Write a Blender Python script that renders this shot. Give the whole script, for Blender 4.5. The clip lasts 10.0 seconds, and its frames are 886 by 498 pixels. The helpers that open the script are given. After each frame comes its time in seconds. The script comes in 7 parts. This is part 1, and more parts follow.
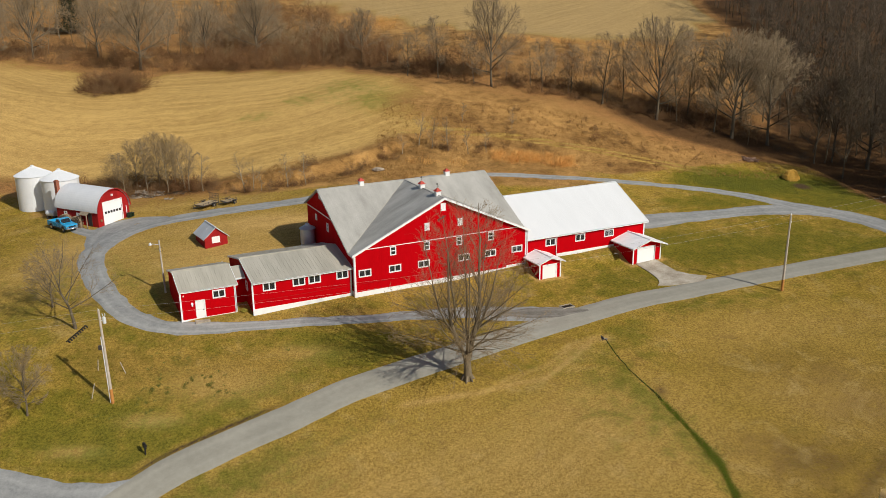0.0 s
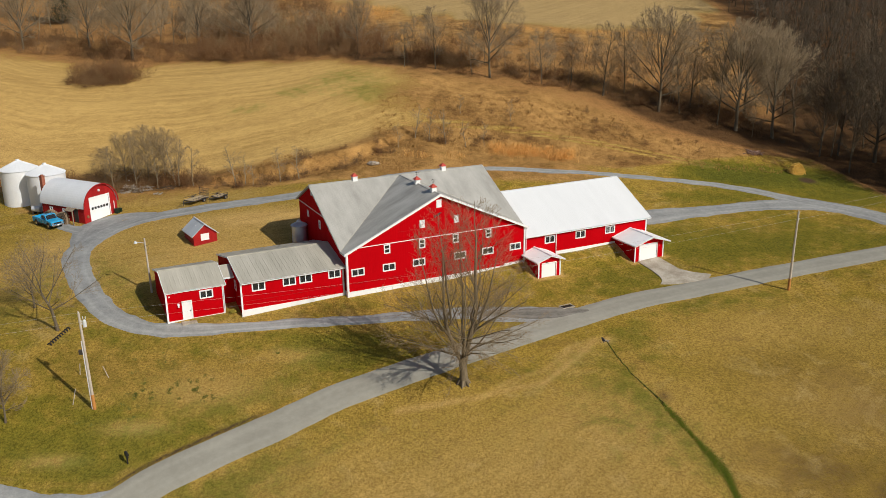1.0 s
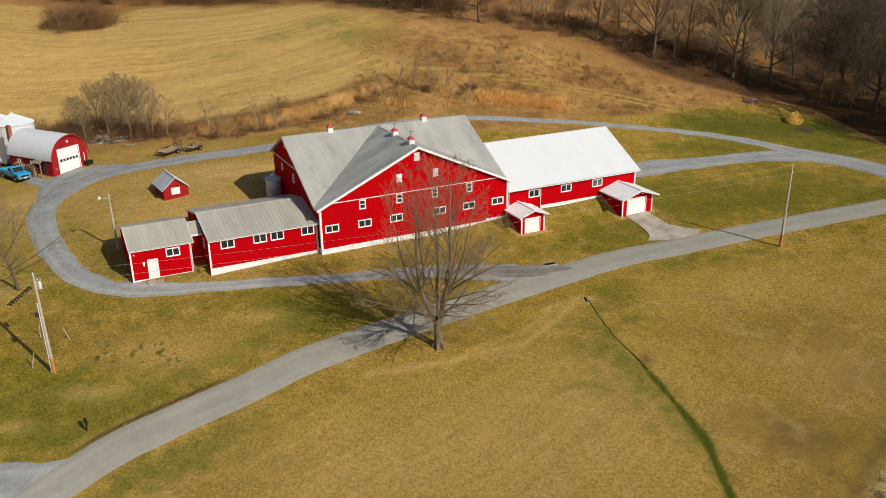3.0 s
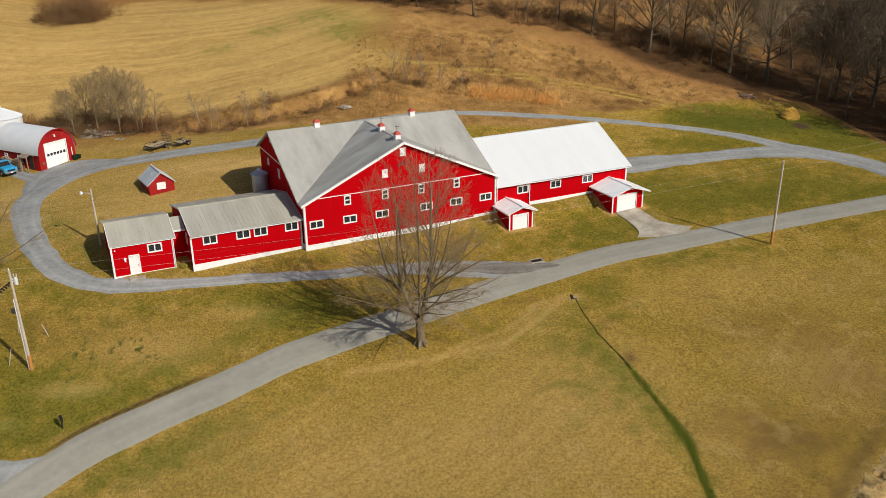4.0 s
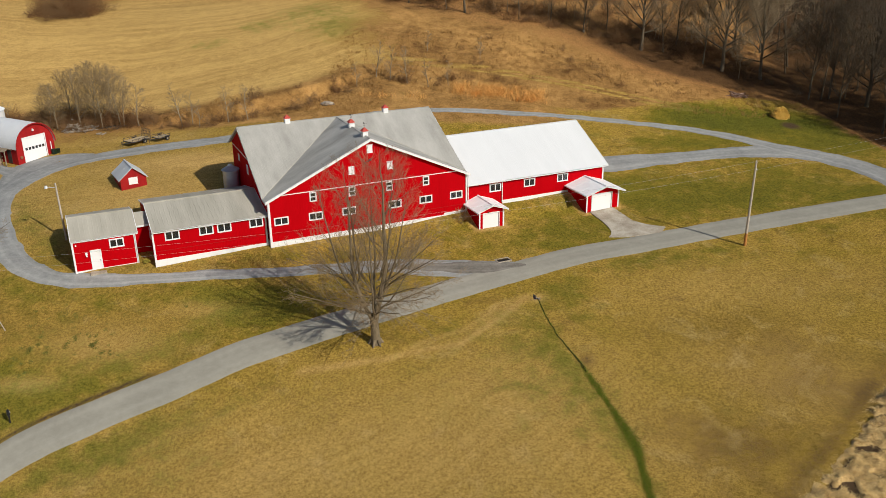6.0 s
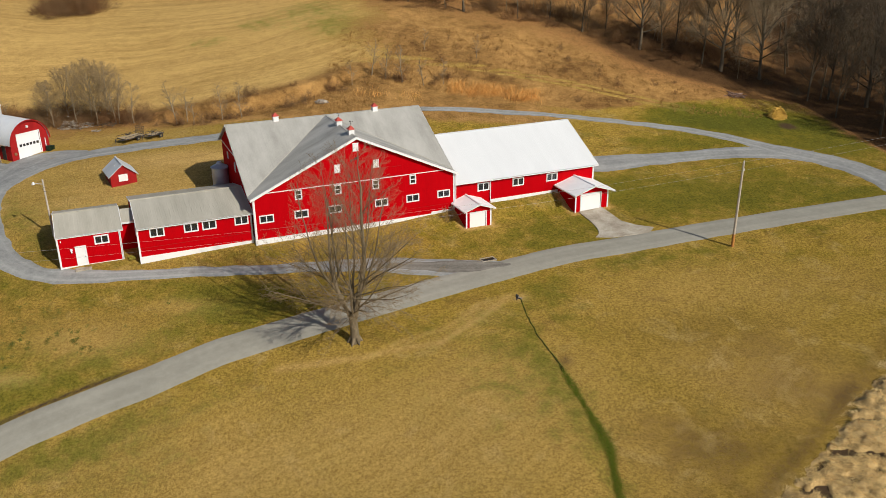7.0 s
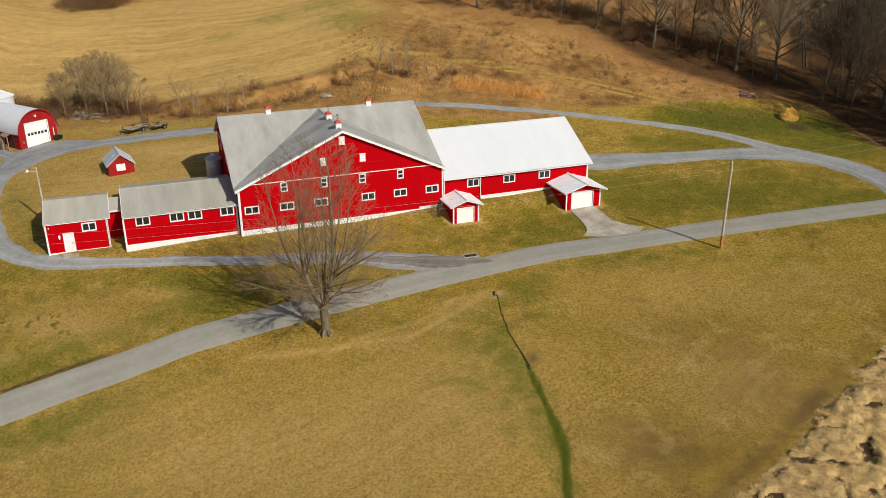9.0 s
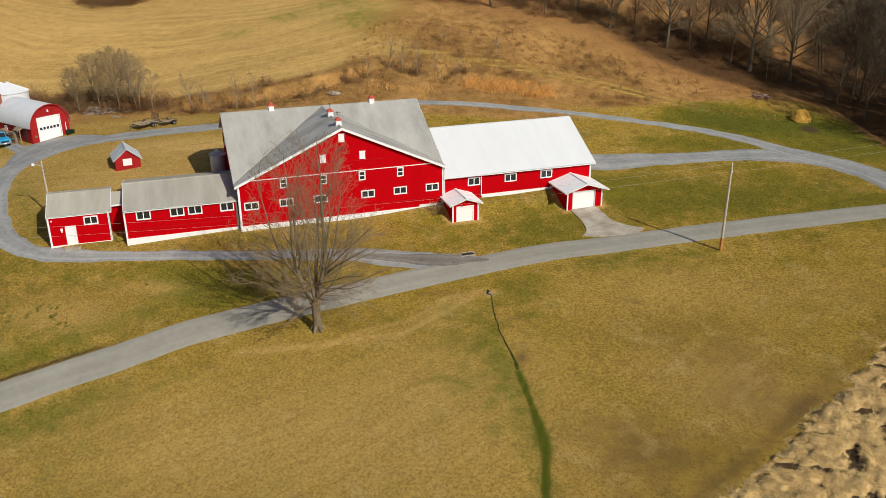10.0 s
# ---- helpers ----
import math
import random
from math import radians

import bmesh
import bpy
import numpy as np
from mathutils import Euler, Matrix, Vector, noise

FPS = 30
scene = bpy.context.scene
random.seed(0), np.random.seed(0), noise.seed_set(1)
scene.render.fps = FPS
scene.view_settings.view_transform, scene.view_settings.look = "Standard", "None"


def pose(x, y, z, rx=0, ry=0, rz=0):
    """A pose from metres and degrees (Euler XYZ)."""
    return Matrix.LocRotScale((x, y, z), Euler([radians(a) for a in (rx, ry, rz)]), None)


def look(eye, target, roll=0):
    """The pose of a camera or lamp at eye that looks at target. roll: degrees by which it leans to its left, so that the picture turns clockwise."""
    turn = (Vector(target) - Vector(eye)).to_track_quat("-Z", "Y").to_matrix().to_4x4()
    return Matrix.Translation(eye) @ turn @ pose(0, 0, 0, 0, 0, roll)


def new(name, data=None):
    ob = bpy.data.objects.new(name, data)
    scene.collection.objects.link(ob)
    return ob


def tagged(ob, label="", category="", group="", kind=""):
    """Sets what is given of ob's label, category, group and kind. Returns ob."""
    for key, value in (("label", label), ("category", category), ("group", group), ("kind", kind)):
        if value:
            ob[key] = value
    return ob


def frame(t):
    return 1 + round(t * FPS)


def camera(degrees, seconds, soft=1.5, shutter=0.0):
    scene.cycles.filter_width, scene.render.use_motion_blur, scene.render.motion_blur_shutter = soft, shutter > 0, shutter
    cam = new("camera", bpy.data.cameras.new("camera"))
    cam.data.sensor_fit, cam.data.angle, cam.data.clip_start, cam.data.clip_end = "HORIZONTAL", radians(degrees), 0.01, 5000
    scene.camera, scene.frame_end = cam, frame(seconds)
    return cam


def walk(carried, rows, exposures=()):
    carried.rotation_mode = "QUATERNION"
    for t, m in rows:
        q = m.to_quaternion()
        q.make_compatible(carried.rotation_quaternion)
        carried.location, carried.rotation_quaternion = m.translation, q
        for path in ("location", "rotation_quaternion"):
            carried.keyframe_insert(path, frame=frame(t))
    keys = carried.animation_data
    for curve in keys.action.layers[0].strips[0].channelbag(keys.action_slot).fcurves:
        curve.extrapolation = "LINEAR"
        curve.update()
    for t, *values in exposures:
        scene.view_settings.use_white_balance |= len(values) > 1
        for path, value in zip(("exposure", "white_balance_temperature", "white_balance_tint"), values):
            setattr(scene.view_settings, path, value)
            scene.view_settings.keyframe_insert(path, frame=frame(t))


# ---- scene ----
cam = camera(54.6, 10.0, soft=0.5)
METRES, EYE = 30.5, 35.7
ROWS = [
    (0.0, 0.0, 0.0, 0.0, -0.22, -16.88, 0.71),
    (0.5, 0.0067, 0.0634, 0.0011, -0.22, -16.88, 0.71),
    (1.0, 0.0162, 0.1169, -0.0027, -0.24, -17.55, 0.72),
    (1.5, 0.03, 0.1616, -0.0026, -0.26, -19.08, 0.75),
    (2.0, 0.0484, 0.1985, -0.0021, -0.29, -20.15, 0.76),
    (2.5, 0.0718, 0.2273, -0.0052, -0.29, -20.77, 0.76),
    (4.0, 0.1715, 0.2852, -0.0182, 0.17, -21.49, 0.72),
    (4.5, 0.215, 0.2966, -0.0222, 0.45, -21.52, 0.7),
    (5.0, 0.2623, 0.3059, -0.0252, 0.78, -21.56, 0.69),
    (5.5, 0.3157, 0.3138, -0.0275, 1.2, -21.61, 0.67),
    (7.0, 0.4734, 0.3274, -0.0322, 2.67, -21.7, 0.6),
    (7.5, 0.5283, 0.3309, -0.0358, 3.31, -21.72, 0.57),
    (8.0, 0.5832, 0.3347, -0.0393, 4.12, -21.75, 0.54),
    (8.5, 0.6391, 0.3387, -0.0426, 4.97, -21.78, 0.51),
    (9.0, 0.6946, 0.3429, -0.045, 5.88, -21.8, 0.48),
    (9.5, 0.7506, 0.3475, -0.0462, 6.87, -21.83, 0.45),
    (10.0, 0.806, 0.3527, -0.0464, 7.92, -21.87, 0.41),
]
EXPOSURE = -0.04
walk(cam, [(t, pose(METRES * x, METRES * y, EYE + METRES * z, 90 + pitch, roll, yaw)) for t, x, y, z, yaw, pitch, roll in ROWS],
     exposures=[(0.0, EXPOSURE), (10.0, EXPOSURE)])

# ---- light ----
SUN_TO = Vector((0.619, -0.522, 0.588)).normalized()
world = bpy.data.worlds.new("sky")
scene.world = world
world.use_nodes = True
wn = world.node_tree.nodes
sky = wn.new("ShaderNodeTexSky")
sky.sky_type = "NISHITA"
sky.sun_disc = False
sky.sun_elevation = math.asin(SUN_TO.z)
sky.sun_rotation = math.atan2(SUN_TO.x, SUN_TO.y)
sky.dust_density = 1.5
wn["Background"].inputs["Strength"].default_value = 0.07
world.node_tree.links.new(sky.outputs[0], wn["Background"].inputs["Color"])
lamp = bpy.data.lights.new("sun", "SUN")
lamp.energy, lamp.angle, lamp.color = 4.2, radians(0.5), (1.0, 0.93, 0.82)
sun = new("sun", lamp)
sun.matrix_world = look(SUN_TO * 200, (0, 0, 0))

# ---- materials ----


class Nodes:
    """A small builder for node materials."""

    def __init__(self, name):
        self.mat = bpy.data.materials.new(name)
        self.mat.use_nodes = True
        self.t = self.mat.node_tree
        self.bsdf = self.t.nodes["Principled BSDF"]
        self.coord = self.t.nodes.new("ShaderNodeTexCoord")

    def add(self, kind, **sockets):
        n = self.t.nodes.new("ShaderNode" + kind)
        for k, v in sockets.items():
            self.put(n.inputs[int(k[1:])] if k[0] == "i" and k[1:].isdigit() else n.inputs[k.replace("_", " ")], v)
        return n

    def put(self, socket, v):
        if isinstance(v, bpy.types.NodeSocket):
            self.t.links.new(v, socket)
        elif isinstance(v, (tuple, list)) and len(v) == 3 and socket.type == "RGBA":
            socket.default_value = (*v, 1.0)
        else:
            socket.default_value = v

    def noise(self, scale, detail=4.0, rough=0.55, vec=None, distort=0.0):
        n = self.add("TexNoise", Scale=scale, Detail=detail, Roughness=rough, Distortion=distort)
        self.put(n.inputs["Vector"], vec or self.coord.outputs["Object"])
        return n.outputs["Fac"]

    def math(self, op, a, b=0.0, clamp=False):
        n = self.add("Math", i0=a, i1=b)
        n.operation, n.use_clamp = op, clamp
        return n.outputs[0]

    def remap(self, v, a, b, lo=0.0, hi=1.0):
        n = self.add("MapRange", i0=v, i1=a, i2=b, i3=lo, i4=hi)
        return n.outputs[0]

    def mix(self, fac, a, b, blend="MIX"):
        n = self.t.nodes.new("ShaderNodeMix")
        n.data_type, n.blend_type = "RGBA", blend
        self.put(n.inputs[0], fac)
        self.put(n.inputs[6], a)
        self.put(n.inputs[7], b)
        return n.outputs[2]

    def bump(self, height, strength=0.3, distance=0.05):
        n = self.add("Bump", Strength=strength, Distance=distance, Height=height)
        self.put(self.bsdf.inputs["Normal"], n.outputs[0])

    def done(self, color, rough=0.7, metal=0.0, spec=0.3):
        self.put(self.bsdf.inputs["Base Color"], color)
        self.put(self.bsdf.inputs["Roughness"], rough)
        self.put(self.bsdf.inputs["Metallic"], metal)
        self.put(self.bsdf.inputs["Specular IOR Level"], spec)
        return self.mat


def worn(name, color, other, rough=0.6, metal=0.0, scale=1.5, bump=0.1, spec=0.3):
    """Paint or plain stuff with blotches at two scales."""
    n = Nodes(name)
    big, fine = n.noise(scale, 5, 0.6), n.noise(scale * 14, 3, 0.6)
    f = n.remap(n.math("ADD", n.math("MULTIPLY", big, 0.65), n.math("MULTIPLY", fine, 0.35)), 0.36, 0.64)
    n.bump(fine, bump, 0.01)
    return n.done(n.mix(f, color, other), n.remap(big, 0.3, 0.7, rough - 0.08, rough + 0.08), metal, spec)


def ribbed(name, color, other, pitch, along, rough=0.5, metal=0.0, depth=0.02, streak=None, spec=0.35):
    """Sheet siding or roofing: ribs every pitch metres; along says which local axis they count on."""
    n = Nodes(name)
    xyz = n.add("SeparateXYZ", Vector=n.coord.outputs["Object"]).outputs
    s = n.math("ADD", xyz[0], xyz[1]) if along == "xy" else xyz["xyz".index(along)]
    saw = n.math("FRACT", n.math("DIVIDE", s, pitch))
    rib = n.remap(n.math("ABSOLUTE", n.math("SUBTRACT", saw, 0.5)), 0.42, 0.5)
    panel = n.math("FLOOR", n.math("DIVIDE", s, pitch * 3))
    tone = n.add("TexWhiteNoise")
    tone.noise_dimensions = "1D"
    n.put(tone.inputs["W"], panel)
    stretched = n.add("Mapping", Vector=n.coord.outputs["Object"], Scale=streak or (1, 1, 0.15))
    blotch = n.noise(0.9, 6, 0.62, stretched.outputs[0])
    fine = n.noise(9, 3, 0.6)
    f = n.math("ADD", n.math("MULTIPLY", blotch, 0.75), n.math("MULTIPLY", fine, 0.2))
    f = n.math("ADD", f, n.math("MULTIPLY", tone.outputs[0], 0.05))
    c = n.mix(n.remap(f, 0.36, 0.64), color, other)
    n.bump(n.math("ADD", rib, n.math("MULTIPLY", fine, 0.06)), 0.5, depth)
    return n.done(c, n.remap(blotch, 0.3, 0.7, rough - 0.1, rough + 0.1), metal, spec)


RED = ribbed("red_siding", (0.45, 0.0008, 0.0045), (0.41, 0.0008, 0.004), 0.3, "xy", 0.65, spec=0.03)
RED_LAP = ribbed("red_lap_boards", (0.36, 0.012, 0.012), (0.27, 0.008, 0.009), 0.16, "z", 0.6, depth=0.03, spec=0.2)
RED_CAP = worn("red_cap_paint", (0.52, 0.085, 0.06), (0.42, 0.055, 0.042), 0.6)
WHITE = worn("white_paint", (0.79, 0.80, 0.81), (0.73, 0.735, 0.74), 0.5)
WHITE_DOOR = ribbed("white_door_panels", (0.80, 0.81, 0.82), (0.76, 0.765, 0.77), 0.53, "z", 0.45, depth=0.012)
WHITE_ROOF = ribbed("white_roof_sheet", (0.69, 0.715, 0.735), (0.65, 0.675, 0.695), 0.25, "x", 0.45, depth=0.012, streak=(0.6, 0.12, 0.3))
SMALL_ROOF = worn("pale_roof_sheet", (0.94, 0.95, 0.96), (0.90, 0.91, 0.92), 0.4, spec=0.5)
GREY_ROOF = ribbed("weathered_grey_roof", (0.47, 0.465, 0.43), (0.315, 0.31, 0.285), 0.3, "x", 0.55, 0.1, 0.015, (0.5, 0.14, 0.3))
CROSS_ROOF = ribbed("weathered_grey_cross_roof", (0.50, 0.493, 0.457), (0.29, 0.285, 0.262), 0.3, "y", 0.55, 0.1, 0.015, (0.14, 0.5, 0.3))
TAN_ROOF = ribbed("tan_grey_roof", (0.50, 0.48, 0.41), (0.38, 0.363, 0.305), 0.46, "x", 0.5, 0.1, 0.01, (0.8, 0.12, 0.3))
BLUE_ROOF = ribbed("blue_grey_roof", (0.62, 0.66, 0.69), (0.52, 0.55, 0.58), 0.3, "y", 0.5, 0.1, 0.01, (0.2, 0.6, 0.3))
GALVANISED = worn("galvanised_steel", (0.68, 0.71, 0.73), (0.58, 0.61, 0.64), 0.45, 0.2, 0.8)
BIN_STEEL = worn("bright_bin_steel", (0.78, 0.81, 0.84), (0.69, 0.72, 0.75), 0.48, 0.12, 0.4, 0.02)
FEED_STEEL = worn("dull_feed_bin_steel", (0.62, 0.65, 0.68), (0.50, 0.53, 0.56), 0.38, 0.5, 1.2, 0.03)
DECK_WOOD = worn("pale_deck_planks", (0.46, 0.36, 0.22), (0.34, 0.26, 0.16), 0.8, scale=3.0, bump=0.3)
DARK_STEEL = worn("dark_steel", (0.05, 0.05, 0.055), (0.10, 0.08, 0.065), 0.6, 0.4)
BLACK = worn("black_plastic", (0.012, 0.012, 0.013), (0.022, 0.022, 0.024), 0.5)
RUBBER = worn("black_rubber", (0.018, 0.017, 0.016), (0.03, 0.028, 0.026), 0.85)
TRUCK_BLUE = worn("bright_blue_car_paint", (0.02, 0.33, 0.62), (0.02, 0.29, 0.56), 0.25, spec=0.6)
CHROME = worn("chrome_trim", (0.6, 0.6, 0.62), (0.5, 0.5, 0.52), 0.25, 0.9)
WOOD_GREY = worn("weathered_wood", (0.30, 0.24, 0.17), (0.20, 0.16, 0.115), 0.8, scale=2.5, bump=0.3)
POLE_WOOD = worn("pale_pole_wood", (0.50, 0.445, 0.375), (0.38, 0.33, 0.27), 0.8, scale=2.0, bump=0.3)
POLE_ORANGE = worn("orange_pole_foot", (0.50, 0.22, 0.05), (0.38, 0.17, 0.05), 0.8, scale=3.0)
LOG_END = worn("split_firewood", (0.34, 0.24, 0.15), (0.10, 0.07, 0.05), 0.85, scale=6.0, bump=0.4)
BRICK = worn("chimney_brick", (0.30, 0.10, 0.06), (0.22, 0.08, 0.05), 0.85, scale=5.0, bump=0.4)
CONCRETE = worn("pale_concrete", (0.52, 0.48, 0.40), (0.25, 0.21, 0.155), 0.85, scale=0.55, bump=0.2)
BIN_GREEN = worn("green_plastic", (0.007, 0.022, 0.011), (0.006, 0.016, 0.008), 0.5)
YELLOW_LEAF = worn("yellow_leaf", (0.34, 0.28, 0.03), (0.20, 0.18, 0.03), 0.7)
RUST = worn("rusty_sheet", (0.30, 0.15, 0.07), (0.18, 0.08, 0.04), 0.8)
RUBBLE = worn("pale_rubble", (0.48, 0.42, 0.34), (0.16, 0.12, 0.085), 0.85, scale=3.0, bump=0.4)
STRAW = worn("golden_straw", (0.80, 0.53, 0.12), (0.58, 0.36, 0.07), 0.85, scale=4.0, bump=0.6)
WIRE = worn("wire_grey", (0.46, 0.44, 0.41), (0.38, 0.37, 0.34), 0.5, 0.2)


def glass_material():
    n = Nodes("window_glass")
    n.bsdf.inputs["Transmission Weight"].default_value = 0.85
    n.bsdf.inputs["IOR"].default_value = 1.45
    return n.done((0.14, 0.15, 0.16), 0.03, 0.0, 0.3)


GLASS = glass_material()


def bark_material(name, a, b, patch=None):
    """Bark, twigs and blades; patch: a second tone in broad drifts over a whole thicket."""
    n = Nodes(name)
    m = n.add("Mapping", Vector=n.coord.outputs["Object"], Scale=(1, 1, 0.25))
    f, fine = n.noise(5, 5, 0.65, m.outputs[0]), n.noise(22, 3, 0.6, m.outputs[0])
    tone = n.add("NewGeometry").outputs["Random Per Island"]
    v = n.math("ADD", n.math("MULTIPLY", f, 0.6), n.math("MULTIPLY", tone, 0.4))
    n.bump(n.math("ADD", f, fine), 0.6, 0.04)
    c = n.mix(n.remap(v, 0.25, 0.75), a, b)
    if patch:
        c = n.mix(n.remap(n.noise(0.16, 3, 0.6), 0.44, 0.60, 0.0, 0.7), c, patch)
    return n.done(c, 0.9, 0.0, 0.15)


BARK = bark_material("grey_brown_bark", (0.31, 0.25, 0.172), (0.145, 0.114, 0.076))
TWIG = bark_material("brown_twigs", (0.34, 0.25, 0.13), (0.18, 0.13, 0.064))
MAPLE_TWIG = bark_material("pale_maple_twigs", (0.35, 0.265, 0.16), (0.185, 0.137, 0.08))
MAPLE_BARK = bark_material("brown_maple_bark", (0.25, 0.20, 0.13), (0.105, 0.083, 0.052))
# darker copy of the woods' bark: shade among the trees is in its colour
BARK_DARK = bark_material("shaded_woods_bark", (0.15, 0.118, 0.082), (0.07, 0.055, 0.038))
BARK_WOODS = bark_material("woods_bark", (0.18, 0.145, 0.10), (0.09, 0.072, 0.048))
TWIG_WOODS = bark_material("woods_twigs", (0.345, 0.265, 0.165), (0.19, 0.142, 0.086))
# darker copies of the woods' twigs: shade inside the woods put into colour
TWIG_SHADE = bark_material("shade_dark_woods_twigs", (0.115, 0.088, 0.057), (0.055, 0.042, 0.027), (0.125, 0.10, 0.074))
TWIG_EDGE = bark_material("half_shade_edge_twigs", (0.165, 0.125, 0.083), (0.082, 0.062, 0.04))
BRUSH = bark_material("russet_brush", (0.27, 0.142, 0.062), (0.135, 0.068, 0.029), (0.26, 0.165, 0.082))
OLD_LOGS = bark_material("reddish_old_logs", (0.40, 0.27, 0.20), (0.17, 0.10, 0.075))
BARK_PALE = bark_material("pale_thicket_bark", (0.42, 0.345, 0.235), (0.22, 0.175, 0.115))
TWIG_PALE = bark_material("pale_thicket_twigs", (0.38, 0.275, 0.145), (0.205, 0.148, 0.076))
REED = bark_material("pale_reed_straw", (0.86, 0.65, 0.30), (0.60, 0.42, 0.165))
# wet earth, darkened to give the line of shade in the furrow
DITCH_EARTH = worn("wet_shaded_ditch_earth", (0.050, 0.048, 0.012), (0.036, 0.027, 0.012), 0.95, scale=1.2, bump=0.5, spec=0.1)
DITCH_GRASS = bark_material("lush_ditch_grass", (0.185, 0.225, 0.022), (0.105, 0.14, 0.013))
WEED = bark_material("dark_green_weeds", (0.19, 0.19, 0.04), (0.115, 0.12, 0.026))
THATCH = worn("matted_thatch", (0.60, 0.43, 0.185), (0.26, 0.16, 0.06), 0.9, scale=2.2, bump=0.8)
ORANGE_GRASS = bark_material("orange_broom_grass", (0.93, 0.51, 0.155), (0.70, 0.37, 0.105))
TAN_GRASS = bark_material("tan_meadow_grass", (0.50, 0.295, 0.10), (0.28, 0.155, 0.052))
CONIFER = bark_material("dark_conifer_needles", (0.026, 0.040, 0.015), (0.014, 0.024, 0.010))


def ground_material():
    """Dry lawn, green patches, stubble field, meadow slope and leaf litter, told apart by where they lie."""
    n = Nodes("ground_cover")
    p = n.add("NewGeometry").outputs["Position"]
    za = n.add("Attribute")
    za.attribute_name = "zones"
    z = n.add("SeparateColor", Color=za.outputs["Color"]).outputs
    zb = n.add("Attribute")
    zb.attribute_name = "zones_more"
    y = n.add("SeparateColor", Color=zb.outputs["Color"]).outputs
    huge, big, mid = n.noise(0.022, 4, 0.55, p), n.noise(0.11, 5, 0.6, p), n.noise(0.6, 5, 0.62, p)
    fine, grain = n.noise(3.8, 4, 0.7, p), n.noise(13.0, 3, 0.75, p)
    tuft = n.math("ADD", n.math("MULTIPLY", fine, 0.5), n.math("MULTIPLY", grain, 0.5))
    tuft = n.remap(tuft, 0.41, 0.59)
    # lawn
    dry = n.mix(tuft, (0.184, 0.117, 0.017), (0.545, 0.362, 0.074))
    dry2 = n.mix(tuft, (0.144, 0.096, 0.011), (0.415, 0.288, 0.038))
    lawn = n.mix(n.remap(n.math("ADD", n.math("MULTIPLY", big, 0.6), n.math("MULTIPLY", mid, 0.4)), 0.42, 0.58), dry, dry2)
    green = n.mix(tuft, (0.096, 0.083, 0.008), (0.265, 0.220, 0.027))
    worn_patch = n.remap(n.noise(0.33, 6, 0.66, p, 0.6), 0.54, 0.70)
    pale_patch = n.remap(n.noise(0.27, 6, 0.66, n.add("VectorMath", i0=p, i1=(37.0, 11.0, 5.0)).outputs[0], 0.6), 0.54, 0.70)
    lawn = n.mix(n.math("MAXIMUM", n.math("MULTIPLY", worn_patch, 0.72), n.math("MULTIPLY", n.math("MULTIPLY", y[1], 2.4), n.remap(n.math("ADD", n.math("MULTIPLY", mid, 0.6), n.math("MULTIPLY", fine, 0.4)), 0.38, 0.62, 0.15, 1.5), True)), lawn, n.mix(tuft, (0.112, 0.068, 0.015), (0.290, 0.181, 0.042)))
    lawn = n.mix(n.math("MULTIPLY", pale_patch, 0.68), lawn, n.mix(tuft, (0.266, 0.189, 0.061), (0.585, 0.421, 0.159)))
    gmix = n.math("ADD", z[0], n.math("MULTIPLY", n.math("SUBTRACT", n.math("ADD", n.math("MULTIPLY", big, 0.5), n.math("MULTIPLY", mid, 0.5)), 0.5), 3.2))
    lawn = n.mix(n.remap(gmix, 0.25, 0.90), lawn, green)
    lawn = n.mix(n.remap(gmix, 0.95, 1.7), lawn, n.mix(tuft, (0.050, 0.058, 0.007), (0.165, 0.160, 0.020)))
    # stubble field with swathes along the contour
    xyz = n.add("SeparateXYZ", Vector=p).outputs
    bend = lambda at, k: n.math("MULTIPLY", n.math("POWER", n.math("MAXIMUM", at, 0.0), 2.0), k)
    swathe = n.math("SUBTRACT", xyz[1], n.math("ADD", bend(n.math("ADD", xyz[0], 52.0), 0.0075), bend(n.math("SUBTRACT", -70.0, xyz[0]), 0.012)))
    swathe = n.math("ADD", swathe, n.math("MULTIPLY", n.math("SUBTRACT", huge, 0.5), 14.0))
    lines = n.add("CombineXYZ", X=n.math("MULTIPLY", xyz[0], 0.035), Y=n.math("MULTIPLY", swathe, 0.75)).outputs[0]
    broad = n.add("CombineXYZ", X=n.math("MULTIPLY", xyz[0], 0.02), Y=n.math("MULTIPLY", swathe, 0.16)).outputs[0]
    st = n.math("ADD", n.math("MULTIPLY", tuft, 0.30), n.math("ADD", n.math("MULTIPLY", n.noise(1.0, 3, 0.6, lines), 0.45), n.math("ADD", n.math("MULTIPLY", n.noise(1.0, 3, 0.55, broad), 0.25), n.math("MULTIPLY", mid, 0.35))))
    field = n.mix(n.remap(st, 0.44, 0.82), (0.323, 0.195, 0.054), (0.661, 0.436, 0.151))
    field = n.mix(n.remap(xyz[1], 230.0, 242.0), field, n.mix(n.remap(st, 0.44, 0.82), (0.30, 0.20, 0.083), (0.52, 0.365, 0.155)))
    field = n.mix(n.remap(n.math("ADD", z[0], n.math("MULTIPLY", n.math("SUBTRACT", n.math("ADD", n.math("MULTIPLY", mid, 0.7), n.math("MULTIPLY", fine, 0.3)), 0.5), 3.0)), 0.42, 1.15), field, n.mix(tuft, (0.18, 0.165, 0.032), (0.33, 0.29, 0.068)))
